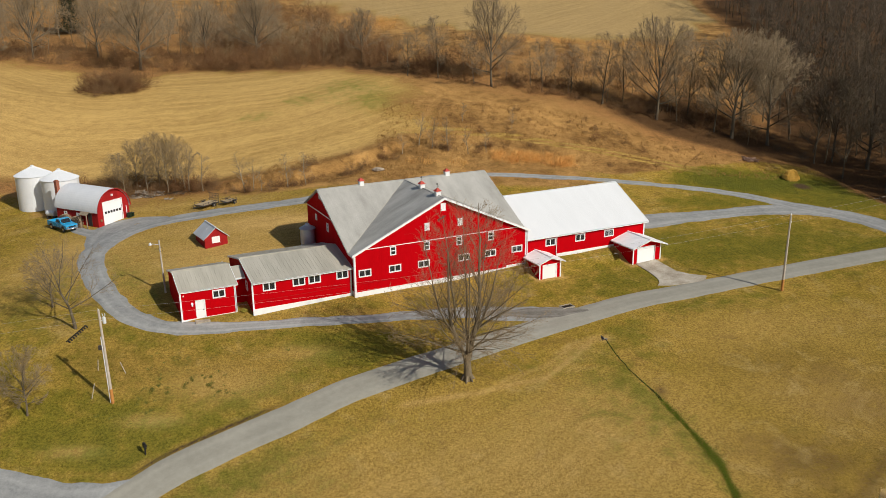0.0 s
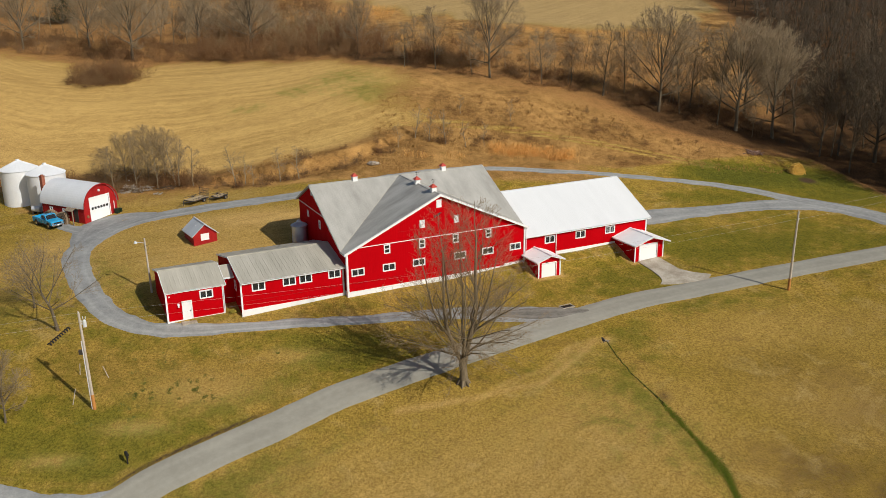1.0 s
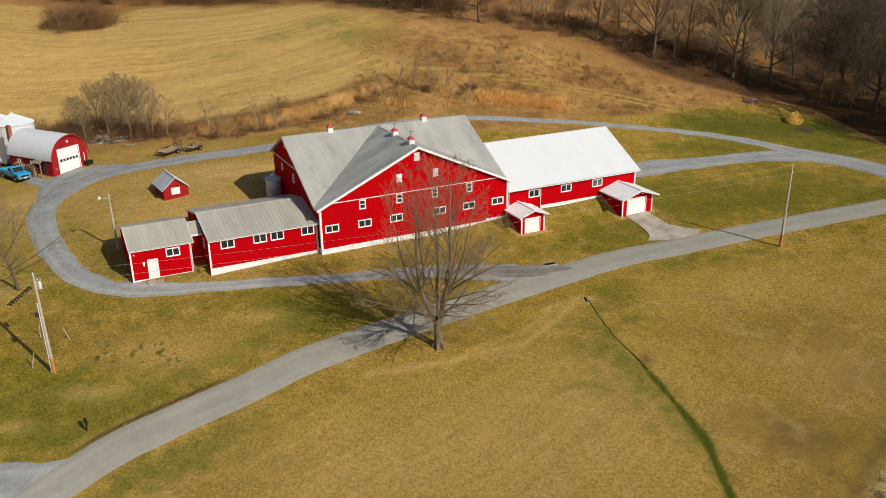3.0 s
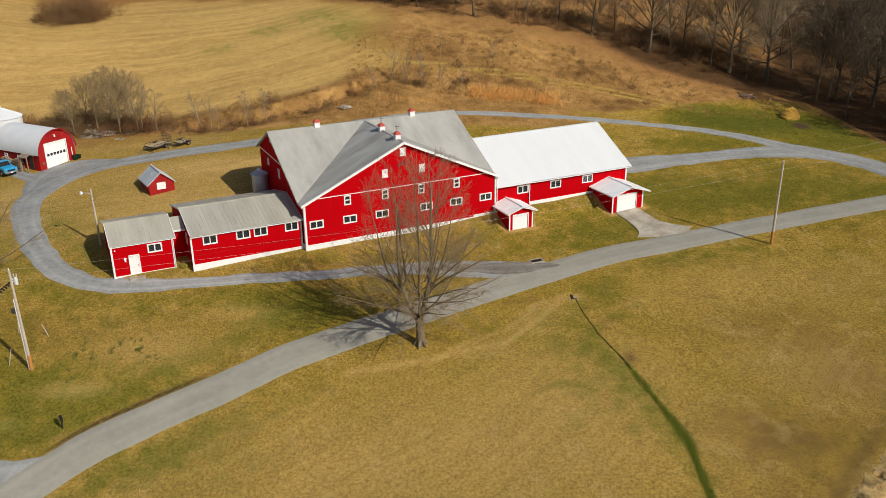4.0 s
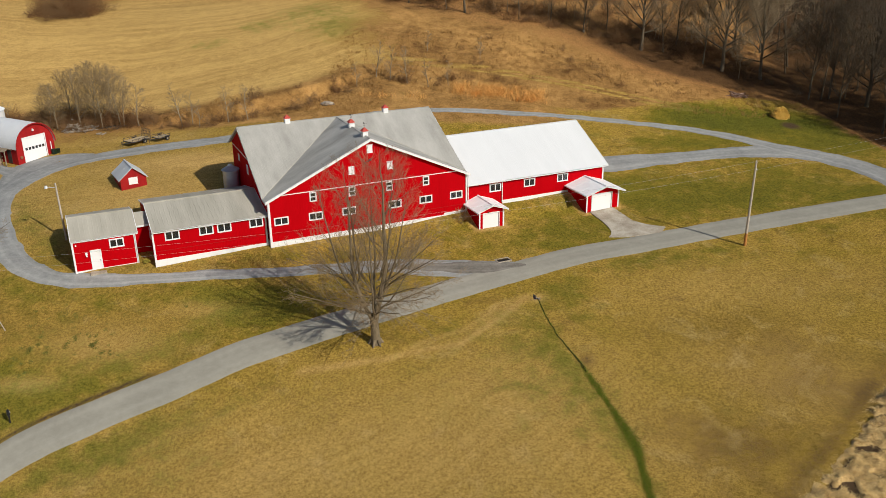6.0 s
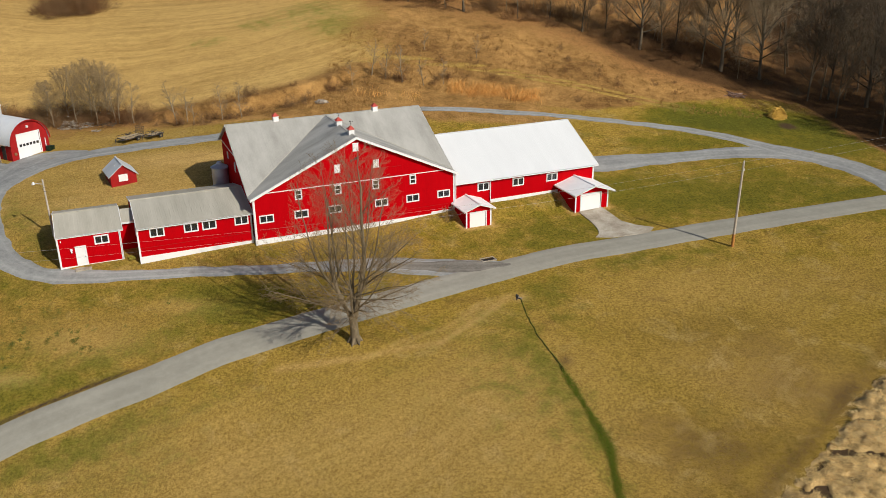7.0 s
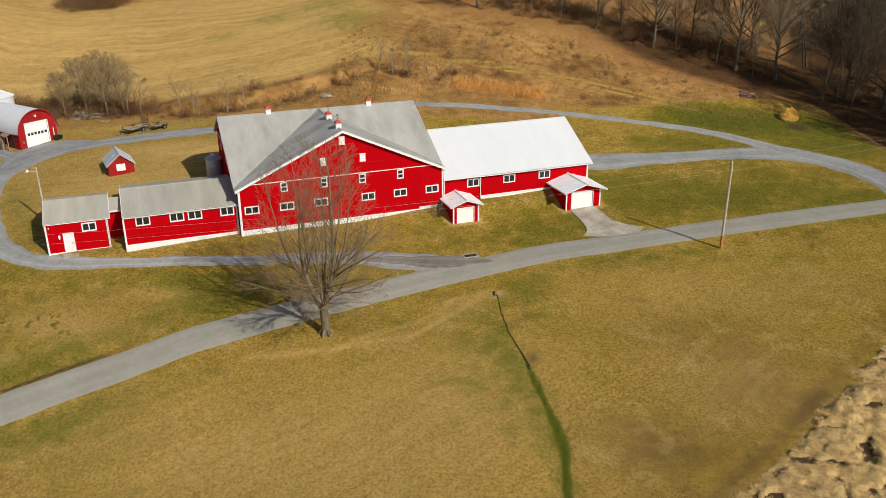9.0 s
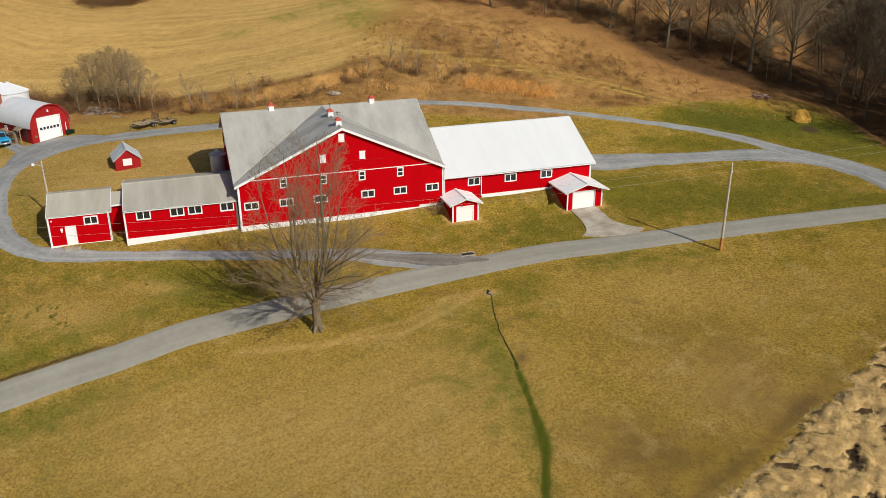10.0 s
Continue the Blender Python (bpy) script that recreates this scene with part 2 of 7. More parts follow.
    # meadow slope
    mead = n.mix(n.remap(n.math("ADD", n.math("MULTIPLY", big, 0.62), n.math("ADD", n.math("MULTIPLY", mid, 0.50), n.math("MULTIPLY", tuft, 0.14))), 0.46, 0.80), (0.155, 0.078, 0.024), (0.554, 0.318, 0.105))
    # litter under trees, darkened towards the woods for the shade there
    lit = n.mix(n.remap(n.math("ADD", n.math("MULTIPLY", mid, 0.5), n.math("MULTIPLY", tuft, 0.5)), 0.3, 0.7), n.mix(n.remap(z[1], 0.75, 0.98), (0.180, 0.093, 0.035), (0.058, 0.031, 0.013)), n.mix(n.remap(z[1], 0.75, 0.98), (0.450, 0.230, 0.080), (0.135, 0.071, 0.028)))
    c = n.mix(z[2], lawn, field)
    c = n.mix(n.remap(n.math("ADD", y[0], n.math("MULTIPLY", n.math("SUBTRACT", mid, 0.5), 0.9)), 0.3, 0.7), c, mead)
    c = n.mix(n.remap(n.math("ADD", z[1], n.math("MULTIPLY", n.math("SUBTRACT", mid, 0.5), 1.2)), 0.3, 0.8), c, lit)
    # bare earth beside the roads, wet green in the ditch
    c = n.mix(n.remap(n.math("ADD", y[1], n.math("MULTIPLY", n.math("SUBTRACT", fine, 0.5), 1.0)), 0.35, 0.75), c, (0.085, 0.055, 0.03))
    c = n.mix(n.remap(n.math("ADD", y[2], n.math("MULTIPLY", n.math("SUBTRACT", fine, 0.5), 0.7)), 0.3, 0.7), c, n.mix(tuft, (0.06, 0.085, 0.008), (0.15, 0.165, 0.018)))
    n.bump(n.math("ADD", tuft, n.math("MULTIPLY", mid, 1.5)), 0.7, 0.08)
    return n.done(c, 0.95, 0.0, 0.1)


GROUND = ground_material()


def paving(name, a, b, fine_scale, bump, streaks):
    n = Nodes(name)
    p = n.add("NewGeometry").outputs["Position"]
    uv = n.add("Attribute")
    uv.attribute_name = "across"
    big, mid, fine = n.noise(0.25, 5, 0.6, p), n.noise(1.6, 5, 0.65, p), n.noise(fine_scale, 3, 0.7, p)
    track = n.math("ABSOLUTE", n.math("SUBTRACT", n.math("ABSOLUTE", uv.outputs["Fac"]), 0.45))
    f = n.math("ADD", n.math("MULTIPLY", big, 0.4), n.math("ADD", n.math("MULTIPLY", mid, 0.35), n.math("MULTIPLY", fine, 0.25)))
    f = n.math("ADD", f, n.math("MULTIPLY", n.remap(track, 0.0, 0.22, 1.0, 0.0), 0.09))
    way = n.add("Attribute")
    way.attribute_name = "along"
    lane = n.add("CombineXYZ", X=n.math("MULTIPLY", uv.outputs["Fac"], 3.2), Y=n.math("MULTIPLY", way.outputs["Fac"], 0.09)).outputs[0]
    f = n.math("ADD", f, n.math("MULTIPLY", n.math("SUBTRACT", n.noise(1.0, 4, 0.6, lane), 0.5), streaks))
    n.bump(fine, bump, 0.02)
    return n.done(n.mix(n.remap(f, 0.36, 0.66), a, b), 0.85, 0.0, 0.25)


ASPHALT = paving("pale_old_asphalt", (0.247, 0.238, 0.198), (0.338, 0.326, 0.275), 14, 0.3, 0.25)
DARK_GRAVEL = paving("dark_worn_gravel", (0.10, 0.092, 0.078), (0.24, 0.225, 0.195), 5, 0.5, 0.3)
GRAVEL = paving("blue_grey_gravel", (0.180, 0.187, 0.187), (0.350, 0.356, 0.345), 6, 0.45, 0.26)

# ---- mesh helpers ----


def part(name, bm, mat, parent=None, label="", smooth=False):
    """Link a bmesh as one mesh object under a thing or a part."""
    me = bpy.data.meshes.new(name)
    bmesh.ops.recalc_face_normals(bm, faces=bm.faces)
    bm.to_mesh(me)
    bm.free()
    me.materials.append(mat)
    if smooth:
        me.polygons.foreach_set("use_smooth", [True] * len(me.polygons))
    ob = new(name, me)
    if parent:
        ob.parent = parent
    return tagged(ob, label) if label else ob


def thing(name, m, label, category, group="", kind=""):
    ob = new(name)
    ob.matrix_world = m
    ob.empty_display_size = 0.3
    return tagged(ob, label, category, group, kind)


def face(bm, *pts):
    return bm.faces.new([bm.verts.new(p) for p in pts])


def box(bm, lo, hi, m=None, bevel=0.0):
    r = bmesh.ops.create_cube(bm, size=1.0)
    c = (Vector(lo) + Vector(hi)) / 2
    s = Vector(hi) - Vector(lo)
    for v in r["verts"]:
        v.co = Vector((v.co.x * s.x, v.co.y * s.y, v.co.z * s.z)) + c
    if bevel:
        es = list({e for v in r["verts"] for e in v.link_edges})
        out = bmesh.ops.bevel(bm, geom=es, offset=bevel, segments=2, affect="EDGES", profile=0.6)
        vs = list({v for f in out["faces"] for v in f.verts} | {v for v in r["verts"] if v.is_valid})
    else:
        vs = r["verts"]
    if m is not None:
        bmesh.ops.transform(bm, matrix=m, verts=vs)
    return bm


def boxes(*pairs, bevel=0.0):
    bm = bmesh.new()
    for lo, hi in pairs:
        box(bm, lo, hi, bevel=bevel)
    return bm


def rod(bm, a, b, r0, r1=None, sides=8, caps=True):
    a, b = Vector(a), Vector(b)
    d = b - a
    m = Matrix.Translation((a + b) / 2) @ d.to_track_quat("Z", "Y").to_matrix().to_4x4()
    bmesh.ops.create_cone(bm, cap_ends=caps, segments=sides, radius1=r0, radius2=r0 if r1 is None else r1, depth=d.length, matrix=m)
    return bm


def slab(bm, pts, thick):
    """A sheet of a roof: the outer face pts, thick metres down to the inner one."""
    top = [bm.verts.new(p) for p in pts]
    low = [bm.verts.new(Vector(p) - Vector((0, 0, thick))) for p in pts]
    bm.faces.new(top)
    bm.faces.new(low[::-1])
    for i in range(len(pts)):
        j = (i + 1) % len(pts)
        bm.faces.new((top[i], low[i], low[j], top[j]))
    return bm


def wall(length, top, bottom, holes=(), thick=0.2, breaks=()):
    """A wall in the plane y = 0, outside towards -y, along x from 0; top(x) is its upper edge; holes (x0, x1, z0, z1) go through."""
    bm = bmesh.new()
    xs = sorted({0.0, length, *breaks, *[h[0] for h in holes], *[h[1] for h in holes]})
    for x0, x1 in zip(xs, xs[1:]):
        xm = (x0 + x1) / 2
        spans, z = [], bottom
        for h in sorted((h for h in holes if h[0] < xm < h[1]), key=lambda h: h[2]):
            spans.append((z, z, h[2], h[2]))
            z = h[3]
        spans.append((z, z, top(x0), top(x1)))
        for a0, a1, b0, b1 in spans:
            face(bm, (x0, 0, a0), (x1, 0, a1), (x1, 0, b1), (x0, 0, b0))
            face(bm, (x0, thick, b0), (x1, thick, b1), (x1, thick, a1), (x0, thick, a0))
    for x0, x1, z0, z1 in holes:
        for p, q in (((x0, z0), (x1, z0)), ((x1, z0), (x1, z1)), ((x1, z1), (x0, z1)), ((x0, z1), (x0, z0))):
            face(bm, (p[0], 0, p[1]), (p[0], thick, p[1]), (q[0], thick, q[1]), (q[0], 0, q[1]))
    bmesh.ops.remove_doubles(bm, verts=bm.verts, dist=0.001)
    return bm


def moved(bm, m):
    bmesh.ops.transform(bm, matrix=m, verts=bm.verts)
    return bm


def side(x, y, turn):
    """Lays a wall's own plane into a building: its foot at x, y, turned by degrees."""
    return pose(x, y, 0, 0, 0, turn)


def window(parent, m, x0, x1, z0, z1, split="x", name="window"):
    """Frame with a middle bar and two panes, in the plane of its wall."""
    b, d = 0.10, 0.06
    bm = boxes(((x0 - 0.03, -d, z0 - 0.03), (x1 + 0.03, 0.09, z0 + b)), ((x0 - 0.03, -d, z1 - b), (x1 + 0.03, 0.09, z1 + 0.03)),
               ((x0 - 0.03, -d, z0 + b), (x0 + b, 0.09, z1 - b)), ((x1 - b, -d, z0 + b), (x1 + 0.03, 0.09, z1 - b)))
    xm, zm = (x0 + x1) / 2, (z0 + z1) / 2
    if split == "x":
        box(bm, (xm - 0.05, -d + 0.02, z0 + b), (xm + 0.05, 0.08, z1 - b))
        panes = ((x0 + b, xm - 0.05, z0 + b, z1 - b), (xm + 0.05, x1 - b, z0 + b, z1 - b))
    else:
        box(bm, (x0 + b, -d + 0.02, zm - 0.05), (x1 - b, 0.08, zm + 0.05))
        panes = ((x0 + b, x1 - b, z0 + b, zm - 0.05), (x0 + b, x1 - b, zm + 0.05, z1 - b))
    frame_ob = part(name, moved(bm, m), WHITE, parent, "white framed window with dark panes")
    for a, c, e, f in panes:
        part("pane", moved(boxes(((a, 0.02, e), (c, 0.035, f))), m), GLASS, frame_ob)
    return frame_ob


def quads_mesh(name, verts, quads, tris=()):
    """A mesh from arrays of corners and faces of four and of three corners."""
    me = bpy.data.meshes.new(name)
    me.vertices.add(len(verts))
    me.vertices.foreach_set("co", np.asarray(verts, np.float32).ravel())
    corners = np.concatenate([np.asarray(quads, np.int32).ravel(), np.asarray(tris, np.int32).ravel()])
    me.loops.add(len(corners))
    me.loops.foreach_set("vertex_index", corners)
    me.polygons.add(len(quads) + len(tris))
    me.polygons.foreach_set("loop_start", np.concatenate([np.arange(len(quads), dtype=np.int32) * 4, len(quads) * 4 + np.arange(len(tris), dtype=np.int32) * 3]))
    me.update(calc_edges=True)
    return me


# ---- the land ----
# Heights of a smooth control net, 30 m apart, from x = -135, y = 25.
NET = np.array([
    [-4.6, -10.2, -15.7, -18.4, -14.6, -11.0, -10.7, -9.2, -9.8, -11.2],
    [1.3, -3.3, -8.5, -13.8, -10.9, -6.1, -8.2, -4.0, -5.5, -7.8],
    [6.1, 2.5, 0.5, 1.3, -2.1, -2.5, -2.8, 1.3, -1.8, -4.5],
    [9.7, 4.5, 0.4, 3.1, 5.1, -1.1, -0.0, 0.9, -0.1, -0.9],
    [13.9, 8.7, 3.1, 3.2, 8.4, 6.0, 2.2, 0.8, 3.8, 4.6],
    [18.5, 16.3, 14.7, 15.3, 17.8, 17.2, 13.3, 6.0, 8.4, 10.5],
    [21.8, 19.1, 16.0, 17.6, 21.6, 21.2, 17.6, 12.9, 14.5, 16.4],
    [24.5, 21.8, 19.6, 20.4, 23.1, 23.8, 21.7, 19.3, 19.8, 21.1],
    [27.1, 24.7, 22.7, 22.3, 23.3, 24.4, 24.0, 23.3, 23.9, 25.1],
    [29.6, 27.3, 25.2, 23.9, 23.6, 24.4, 25.5, 26.4, 27.6, 28.9],
])
BARN_AT, BARN_TURN = (-10.6, 97.3), 26.0
CB, SB = math.cos(radians(BARN_TURN)), math.sin(radians(BARN_TURN))


def smooth(a, b, x):
    t = np.clip((x - a) / (b - a), 0, 1)
    return t * t * (3 - 2 * t)


def barn_uv(x, y):
    dx, dy = x - BARN_AT[0], y - BARN_AT[1]
    return dx * CB + dy * SB, -dx * SB + dy * CB


def barn_xy(u, v):
    return BARN_AT[0] + u * CB - v * SB, BARN_AT[1] + u * SB + v * CB


DITCH = [(18.3, 89.45), (18.8, 86.6), (19.6, 83.5), (20.4, 81.2), (21.3, 78.9), (22.2, 75.8), (23.1, 73.0), (23.9, 70.3), (24.5, 67.9), (24.6, 65.2), (24.7, 62.8), (25.0, 56.0), (26.0, 45.0)]


def line_dist(x, y, pts):
    """Distance to a polyline and the way along it."""
    best, along, run = np.full(np.shape(x), 1e9), np.zeros(np.shape(x)), 0.0
    for (ax, ay), (bx, by) in zip(pts, pts[1:]):
        dx, dy = bx - ax, by - ay
        l2 = dx * dx + dy * dy
        t = np.clip(((x - ax) * dx + (y - ay) * dy) / l2, 0, 1)
        d = np.hypot(x - ax - t * dx, y - ay - t * dy)
        along = np.where(d < best, run + t * math.sqrt(l2), along)
        best = np.minimum(best, d)
        run += math.sqrt(l2)
    return best, along


def land(x, y):
    """Height of the land at x, y (arrays or numbers)."""
    x, y = np.asarray(x, float), np.asarray(y, float)
    gx, gy = np.clip((x + 135) / 30, 1, 7.9999), np.clip((y - 25) / 30, 1, 7.9999)
    i, j = gx.astype(int), gy.astype(int)
    z = np.zeros(x.shape)
    bx, by = [], []
    for s, out in ((gx - i, bx), (gy - j, by)):
        out += [(1 - s) ** 3 / 6, (3 * s ** 3 - 6 * s * s + 4) / 6, (-3 * s ** 3 + 3 * s * s + 3 * s + 1) / 6, s ** 3 / 6]
    for a in range(4):
        for b in range(4):
            z = z + bx[a] * by[b] * NET[j - 1 + b, i - 1 + a]
    u, v = barn_uv(x, y)
    z = z + smooth(10, 28, u) * (1 - smooth(43, 50, u)) * smooth(-3.6, 0.2, v) * (1 - smooth(3, 10, v))
    z = z + np.maximum(0, y - 265) * 0.12
    d, s = line_dist(x, y, DITCH)
    bank = y - np.interp(x, [-60, -38, -24, -14, -4], [140, 137.0, 138.0, 143.5, 152.5])
    z = z + 0.85 * np.tanh(bank / 0.5) * np.exp(-(bank / 4.5) ** 2) * smooth(-40, -30, x) * (1 - smooth(-10, -4, x))
    pad = 0.42 * np.exp(-(((x + 29.2) / 4.5) ** 2 + ((y - 92.3) / 3.2) ** 2))
    pad = pad + 0.4 * np.exp(-(((x + 57) / 6) ** 2 + ((y - 123.5) / 6) ** 2))
    return z + pad - 0.12 * np.exp(-(d / 0.9) ** 2) * smooth(0, 2, s + 1.2)


def on_land(x, y, sink=0.0):
    return Vector((x, y, float(land(x, y)) - sink))


MAIN_ROAD = [(-70.0, 42.0), (-45.0, 54.0), (-34.0, 61.5), (-27.6, 67.3), (-24.7, 69.9), (-20.1, 72.9), (-15.2, 76.0), (-10.0, 79.7), (-4.2, 83.0), (5.5, 88.6), (15.6, 94.8),
             (23.3, 99.3), (31.0, 102.3), (39.3, 105.3), (47.6, 107.9), (62.6, 112.5), (90.0, 121.0), (150.0, 136.0)]
LOOP = [(16.5, 96.3), (11.0, 95.4), (6.5, 95.3), (1.0, 94.9), (-4.8, 93.7), (-10.8, 92.5), (-17.0, 91.5), (-23.0, 90.4), (-28.6, 89.5), (-32.8, 90.2), (-36.4, 92.5), (-39.7, 96.0), (-42.6, 100.2),
        (-45.0, 104.7), (-46.7, 109.8), (-46.6, 114.4), (-44.9, 118.6), (-41.4, 122.0), (-33.6, 124.4), (-26.3, 125.9), (-20.5, 127.7), (-12.0, 132.5), (0.0, 138.0),
        (8.2, 140.1), (17.0, 140.9), (25.4, 141.4), (35.0, 141.0), (44.3, 140.0), (51.0, 137.7), (56.5, 133.9), (61.0, 130.6), (64.4, 127.3), (66.6, 123.0), (67.6, 118.5), (68.2, 113.5)]
YARD_SPUR = [(-46.2, 109.5), (-47.3, 113.5), (-47.9, 117.5), (-47.6, 121.2), (-45.6, 123.6), (-41.0, 123.4)]
TRUCK_SPUR = [(-47.0, 117.4), (-50.5, 119.0), (-52.6, 120.2), (-53.6, 121.0)]
ANNEX_DRIVE = [(25.5, 125.4), (29.5, 125.8), (35.5, 127.6), (43.4, 129.8), (50.2, 131.6), (57.0, 132.2), (61.0, 130.6)]
SIDE_ROAD = [(-26.6, 68.5), (-28.4, 67.7), (-31.5, 66.4), (-36.0, 66.6), (-41.3, 68.0), (-60.0, 72.5), (-110.0, 80.0)]


def curve_points(pts, step=1.0):
    """A smooth line through pts, as points step metres apart."""
    p = [Vector(q) for q in pts]
    p = [p[0] * 2 - p[1], *p, p[-1] * 2 - p[-2]]
    fine = []
    for a, b, c, d in zip(p, p[1:], p[2:], p[3:]):
        n = max(2, int((c - b).length / step))
        for k in range(n):
            t = k / n
            fine.append(0.5 * ((2 * b) + (c - a) * t + (2 * a - 5 * b + 4 * c - d) * t * t + (3 * b - a - 3 * c + d) * t ** 3))
    return fine + [p[-2]]


def ribbon(name, pts, width, mat, lift, label, seed=0, ragged=0.06):
    """A road laid over the land, width(s) metres wide after s metres."""
    line = curve_points(pts, 0.8)
    n = 9
    verts, across, along, quads, run = [], [], [], [], 0.0
    for i, p in enumerate(line):
        t = (line[min(i + 1, len(line) - 1)] - line[max(i - 1, 0)]).normalized()
        nrm = Vector((-t.y, t.x))
        w = width(run) / 2
        l = w + ragged * 1.6 * noise.noise((run * 0.42, seed, 0.3)) + ragged * 0.8 * noise.noise((run * 1.7, seed, 4.1))
        r = w + ragged * 1.6 * noise.noise((run * 0.42, seed, 8.7)) + ragged * 0.8 * noise.noise((run * 1.7, seed, 2.6))
        for k in range(n):
            s = k / (n - 1) * 2 - 1
            q = p + nrm * (s * (l if s > 0 else r))
            edge = abs(s) > 0.99
            verts.append((q.x, q.y, float(land(q.x, q.y)) + (-0.06 if edge else lift + 0.03 * (1 - s * s))))
            across.append(s)
            along.append(run)
        if i + 1 < len(line):
            run += (line[i + 1] - p).length
    for i in range(len(line) - 1):
        for k in range(n - 1):
            a = i * n + k
            quads.append((a, a + n, a + n + 1, a + 1))
    me = quads_mesh(name, verts, quads)
    at = me.attributes.new("across", "FLOAT", "POINT")
    at.data.foreach_set("value", across)
    at = me.attributes.new("along", "FLOAT", "POINT")
    at.data.foreach_set("value", along)
    me.polygons.foreach_set("use_smooth", [True] * len(me.polygons))
    me.materials.append(mat)
    ob = new(name, me)
    return tagged(ob, label, "road", kind="structure")


def graded(fine_lo, fine_hi, step, lo, hi, grow):
    c = list(np.arange(fine_lo, fine_hi + step / 2, step))
    s = step
    while c[-1] < hi:
        s *= grow
        c.append(c[-1] + s)
    s = step
    while c[0] > lo:
        s *= grow
        c.insert(0, c[0] - s)
    return np.array(c)


WOODS = [(63.5, 158), (65, 151), (67.5, 145), (69.5, 140), (71.5, 135), (77, 128), (87, 125), (96, 116), (140, 108), (170, 135), (190, 340), (92, 340), (84, 262), (76, 225), (71, 190)]
TREE_ROW = [(-14, 195), (0, 183), (10, 178), (22, 175), (32, 172), (42, 167.5), (54, 164), (62, 160)]
LEFT_BRUSH = [(-115, 212), (-90, 216), (-72, 214), (-50, 208), (-30, 204), (-12, 197)]
FIELD_EDGE = [(-75, 141), (-55, 140), (-38, 136.5), (-24, 137.5), (-14, 143), (-4, 152)]


def inside(x, y, poly):
    c = np.zeros(np.shape(x), bool)
    for (ax, ay), (bx, by) in zip(poly, poly[1:] + poly[:1]):
        cross = ((ay > y) != (by > y)) & (x < (bx - ax) * (y - ay) / (by - ay + 1e-12) + ax)
        c ^= cross
    return c


def zones(x, y):
    """How green, how littered, how much field, meadow, bare earth and wet ditch there is at each place."""
    blob = lambda cx, cy, rx, ry: np.exp(-((x - cx) / rx) ** 2 - ((y - cy) / ry) ** 2)
    u, v = barn_uv(x, y)
    dm, _ = line_dist(x, y, MAIN_ROAD)
    dl, _ = line_dist(x, y, LOOP)
    dd, sd = line_dist(x, y, DITCH)
    above = y - (82.5 + 0.57 * x)
    green = (0.26 + 0.14 * (1 - smooth(88, 96, y)) * (1 - smooth(0, 10, x))) * smooth(0, 8, above) * (1 - smooth(135, 141, y)) * (1 - 0.5 * smooth(100, 112, y) * (1 - smooth(0, 12, x)))
    # green round x 67, y 137 is also deepened for the woods' shade
    green += 0.9 * blob(47, 116, 24, 8) + 0.3 * blob(50, 136, 14, 4) + 1.3 * blob(58, 143, 15, 4.2) + 0.5 * blob(68, 137, 8, 8) + 0.6 * blob(24, 105, 9, 4) + 0.35 * blob(40, 134.5, 12, 2.5) + 0.35 * blob(-32, 73, 9, 3)
    green += 0.45 * blob(-9, 87, 6, 4) + 0.3 * blob(-24, 74, 12, 2.5) + 0.18 * blob(15, 84, 6, 5) + 0.3 * blob(23, 87, 5, 3)
    green += 0.5 * np.exp(-(dd / 2.4) ** 2) * smooth(2, 20, sd) + 0.12 * blob(-47, 92, 14, 18) + 0.4 * blob(22.5, 88, 3, 3) + 0.3 * blob(38, 97, 16, 2.5) + 0.25 * blob(17.5, 80, 3, 6)
    streak, _ = line_dist(x, y, [(12.6, 74.2), (14.1, 75.1), (15.8, 75.4), (17.7, 74.5)])
    green += 0.45 * np.exp(-(streak / 0.35) ** 2) + 0.95 * blob(-13, 170, 8, 7) + 0.95 * blob(-28, 173, 6, 3) + 0.9 * blob(-20, 180, 8, 4) + 0.85 * blob(-36, 166, 5, 2.5) - 0.3 * blob(-28, 108, 15, 10)
    green += 0.14 * blob(-30, 75, 20, 8) - 0.2 * blob(0, 70, 22, 10) - 0.25 * blob(-20, 83, 7, 4) + 0.3 * blob(36, 100, 22, 2.5)
    xd = np.interp(y, [62.8, 65.2, 67.9, 70.3, 73.0, 75.8, 78.9, 81.2, 83.5, 86.6, 89.4], [24.7, 24.6, 24.5, 23.9, 23.1, 22.2, 21.3, 20.4, 19.6, 18.8, 18.3]) - x
    green += 0.5 * smooth(-0.2, 0.5, xd) * np.exp(-((xd - 0.9) / 1.4) ** 2) * (1 - smooth(85, 89, y)) * smooth(60, 66, y)
    verge = 0.42 * np.exp(-((dm - 5.2) / 2.0) ** 2) * (above > 0) * (1 - smooth(-14, -4, x))
    verge += 0.12 * np.exp(-((dm - 4.5) / 2.2) ** 2) * (above < 0)
    verge += 0.34 * np.exp(-((dm - 4.0) / 1.8) ** 2) * (above < 0) * np.clip(smooth(18, 30, x) + 1 - smooth(-22, -12, x), 0, 1)
    green += verge + 0.4 * blob(-38.5, 73.2, 5, 1.6) + 0.45 * blob(-32.3, 77.3, 3, 1.4) + 0.35 * blob(-33, 71.2, 4, 1.0) + 0.5 * blob(-21, 68.6, 6, 3) + 0.22 * blob(-12, 67, 7, 7) + 0.3 * blob(-9.5, 86.5, 5, 2.5)
    green += 0.24 * np.exp(-((dl - 3.2) / 1.4) ** 2) * (1 - smooth(-8, 4, x)) * (1 - smooth(112, 122, y))
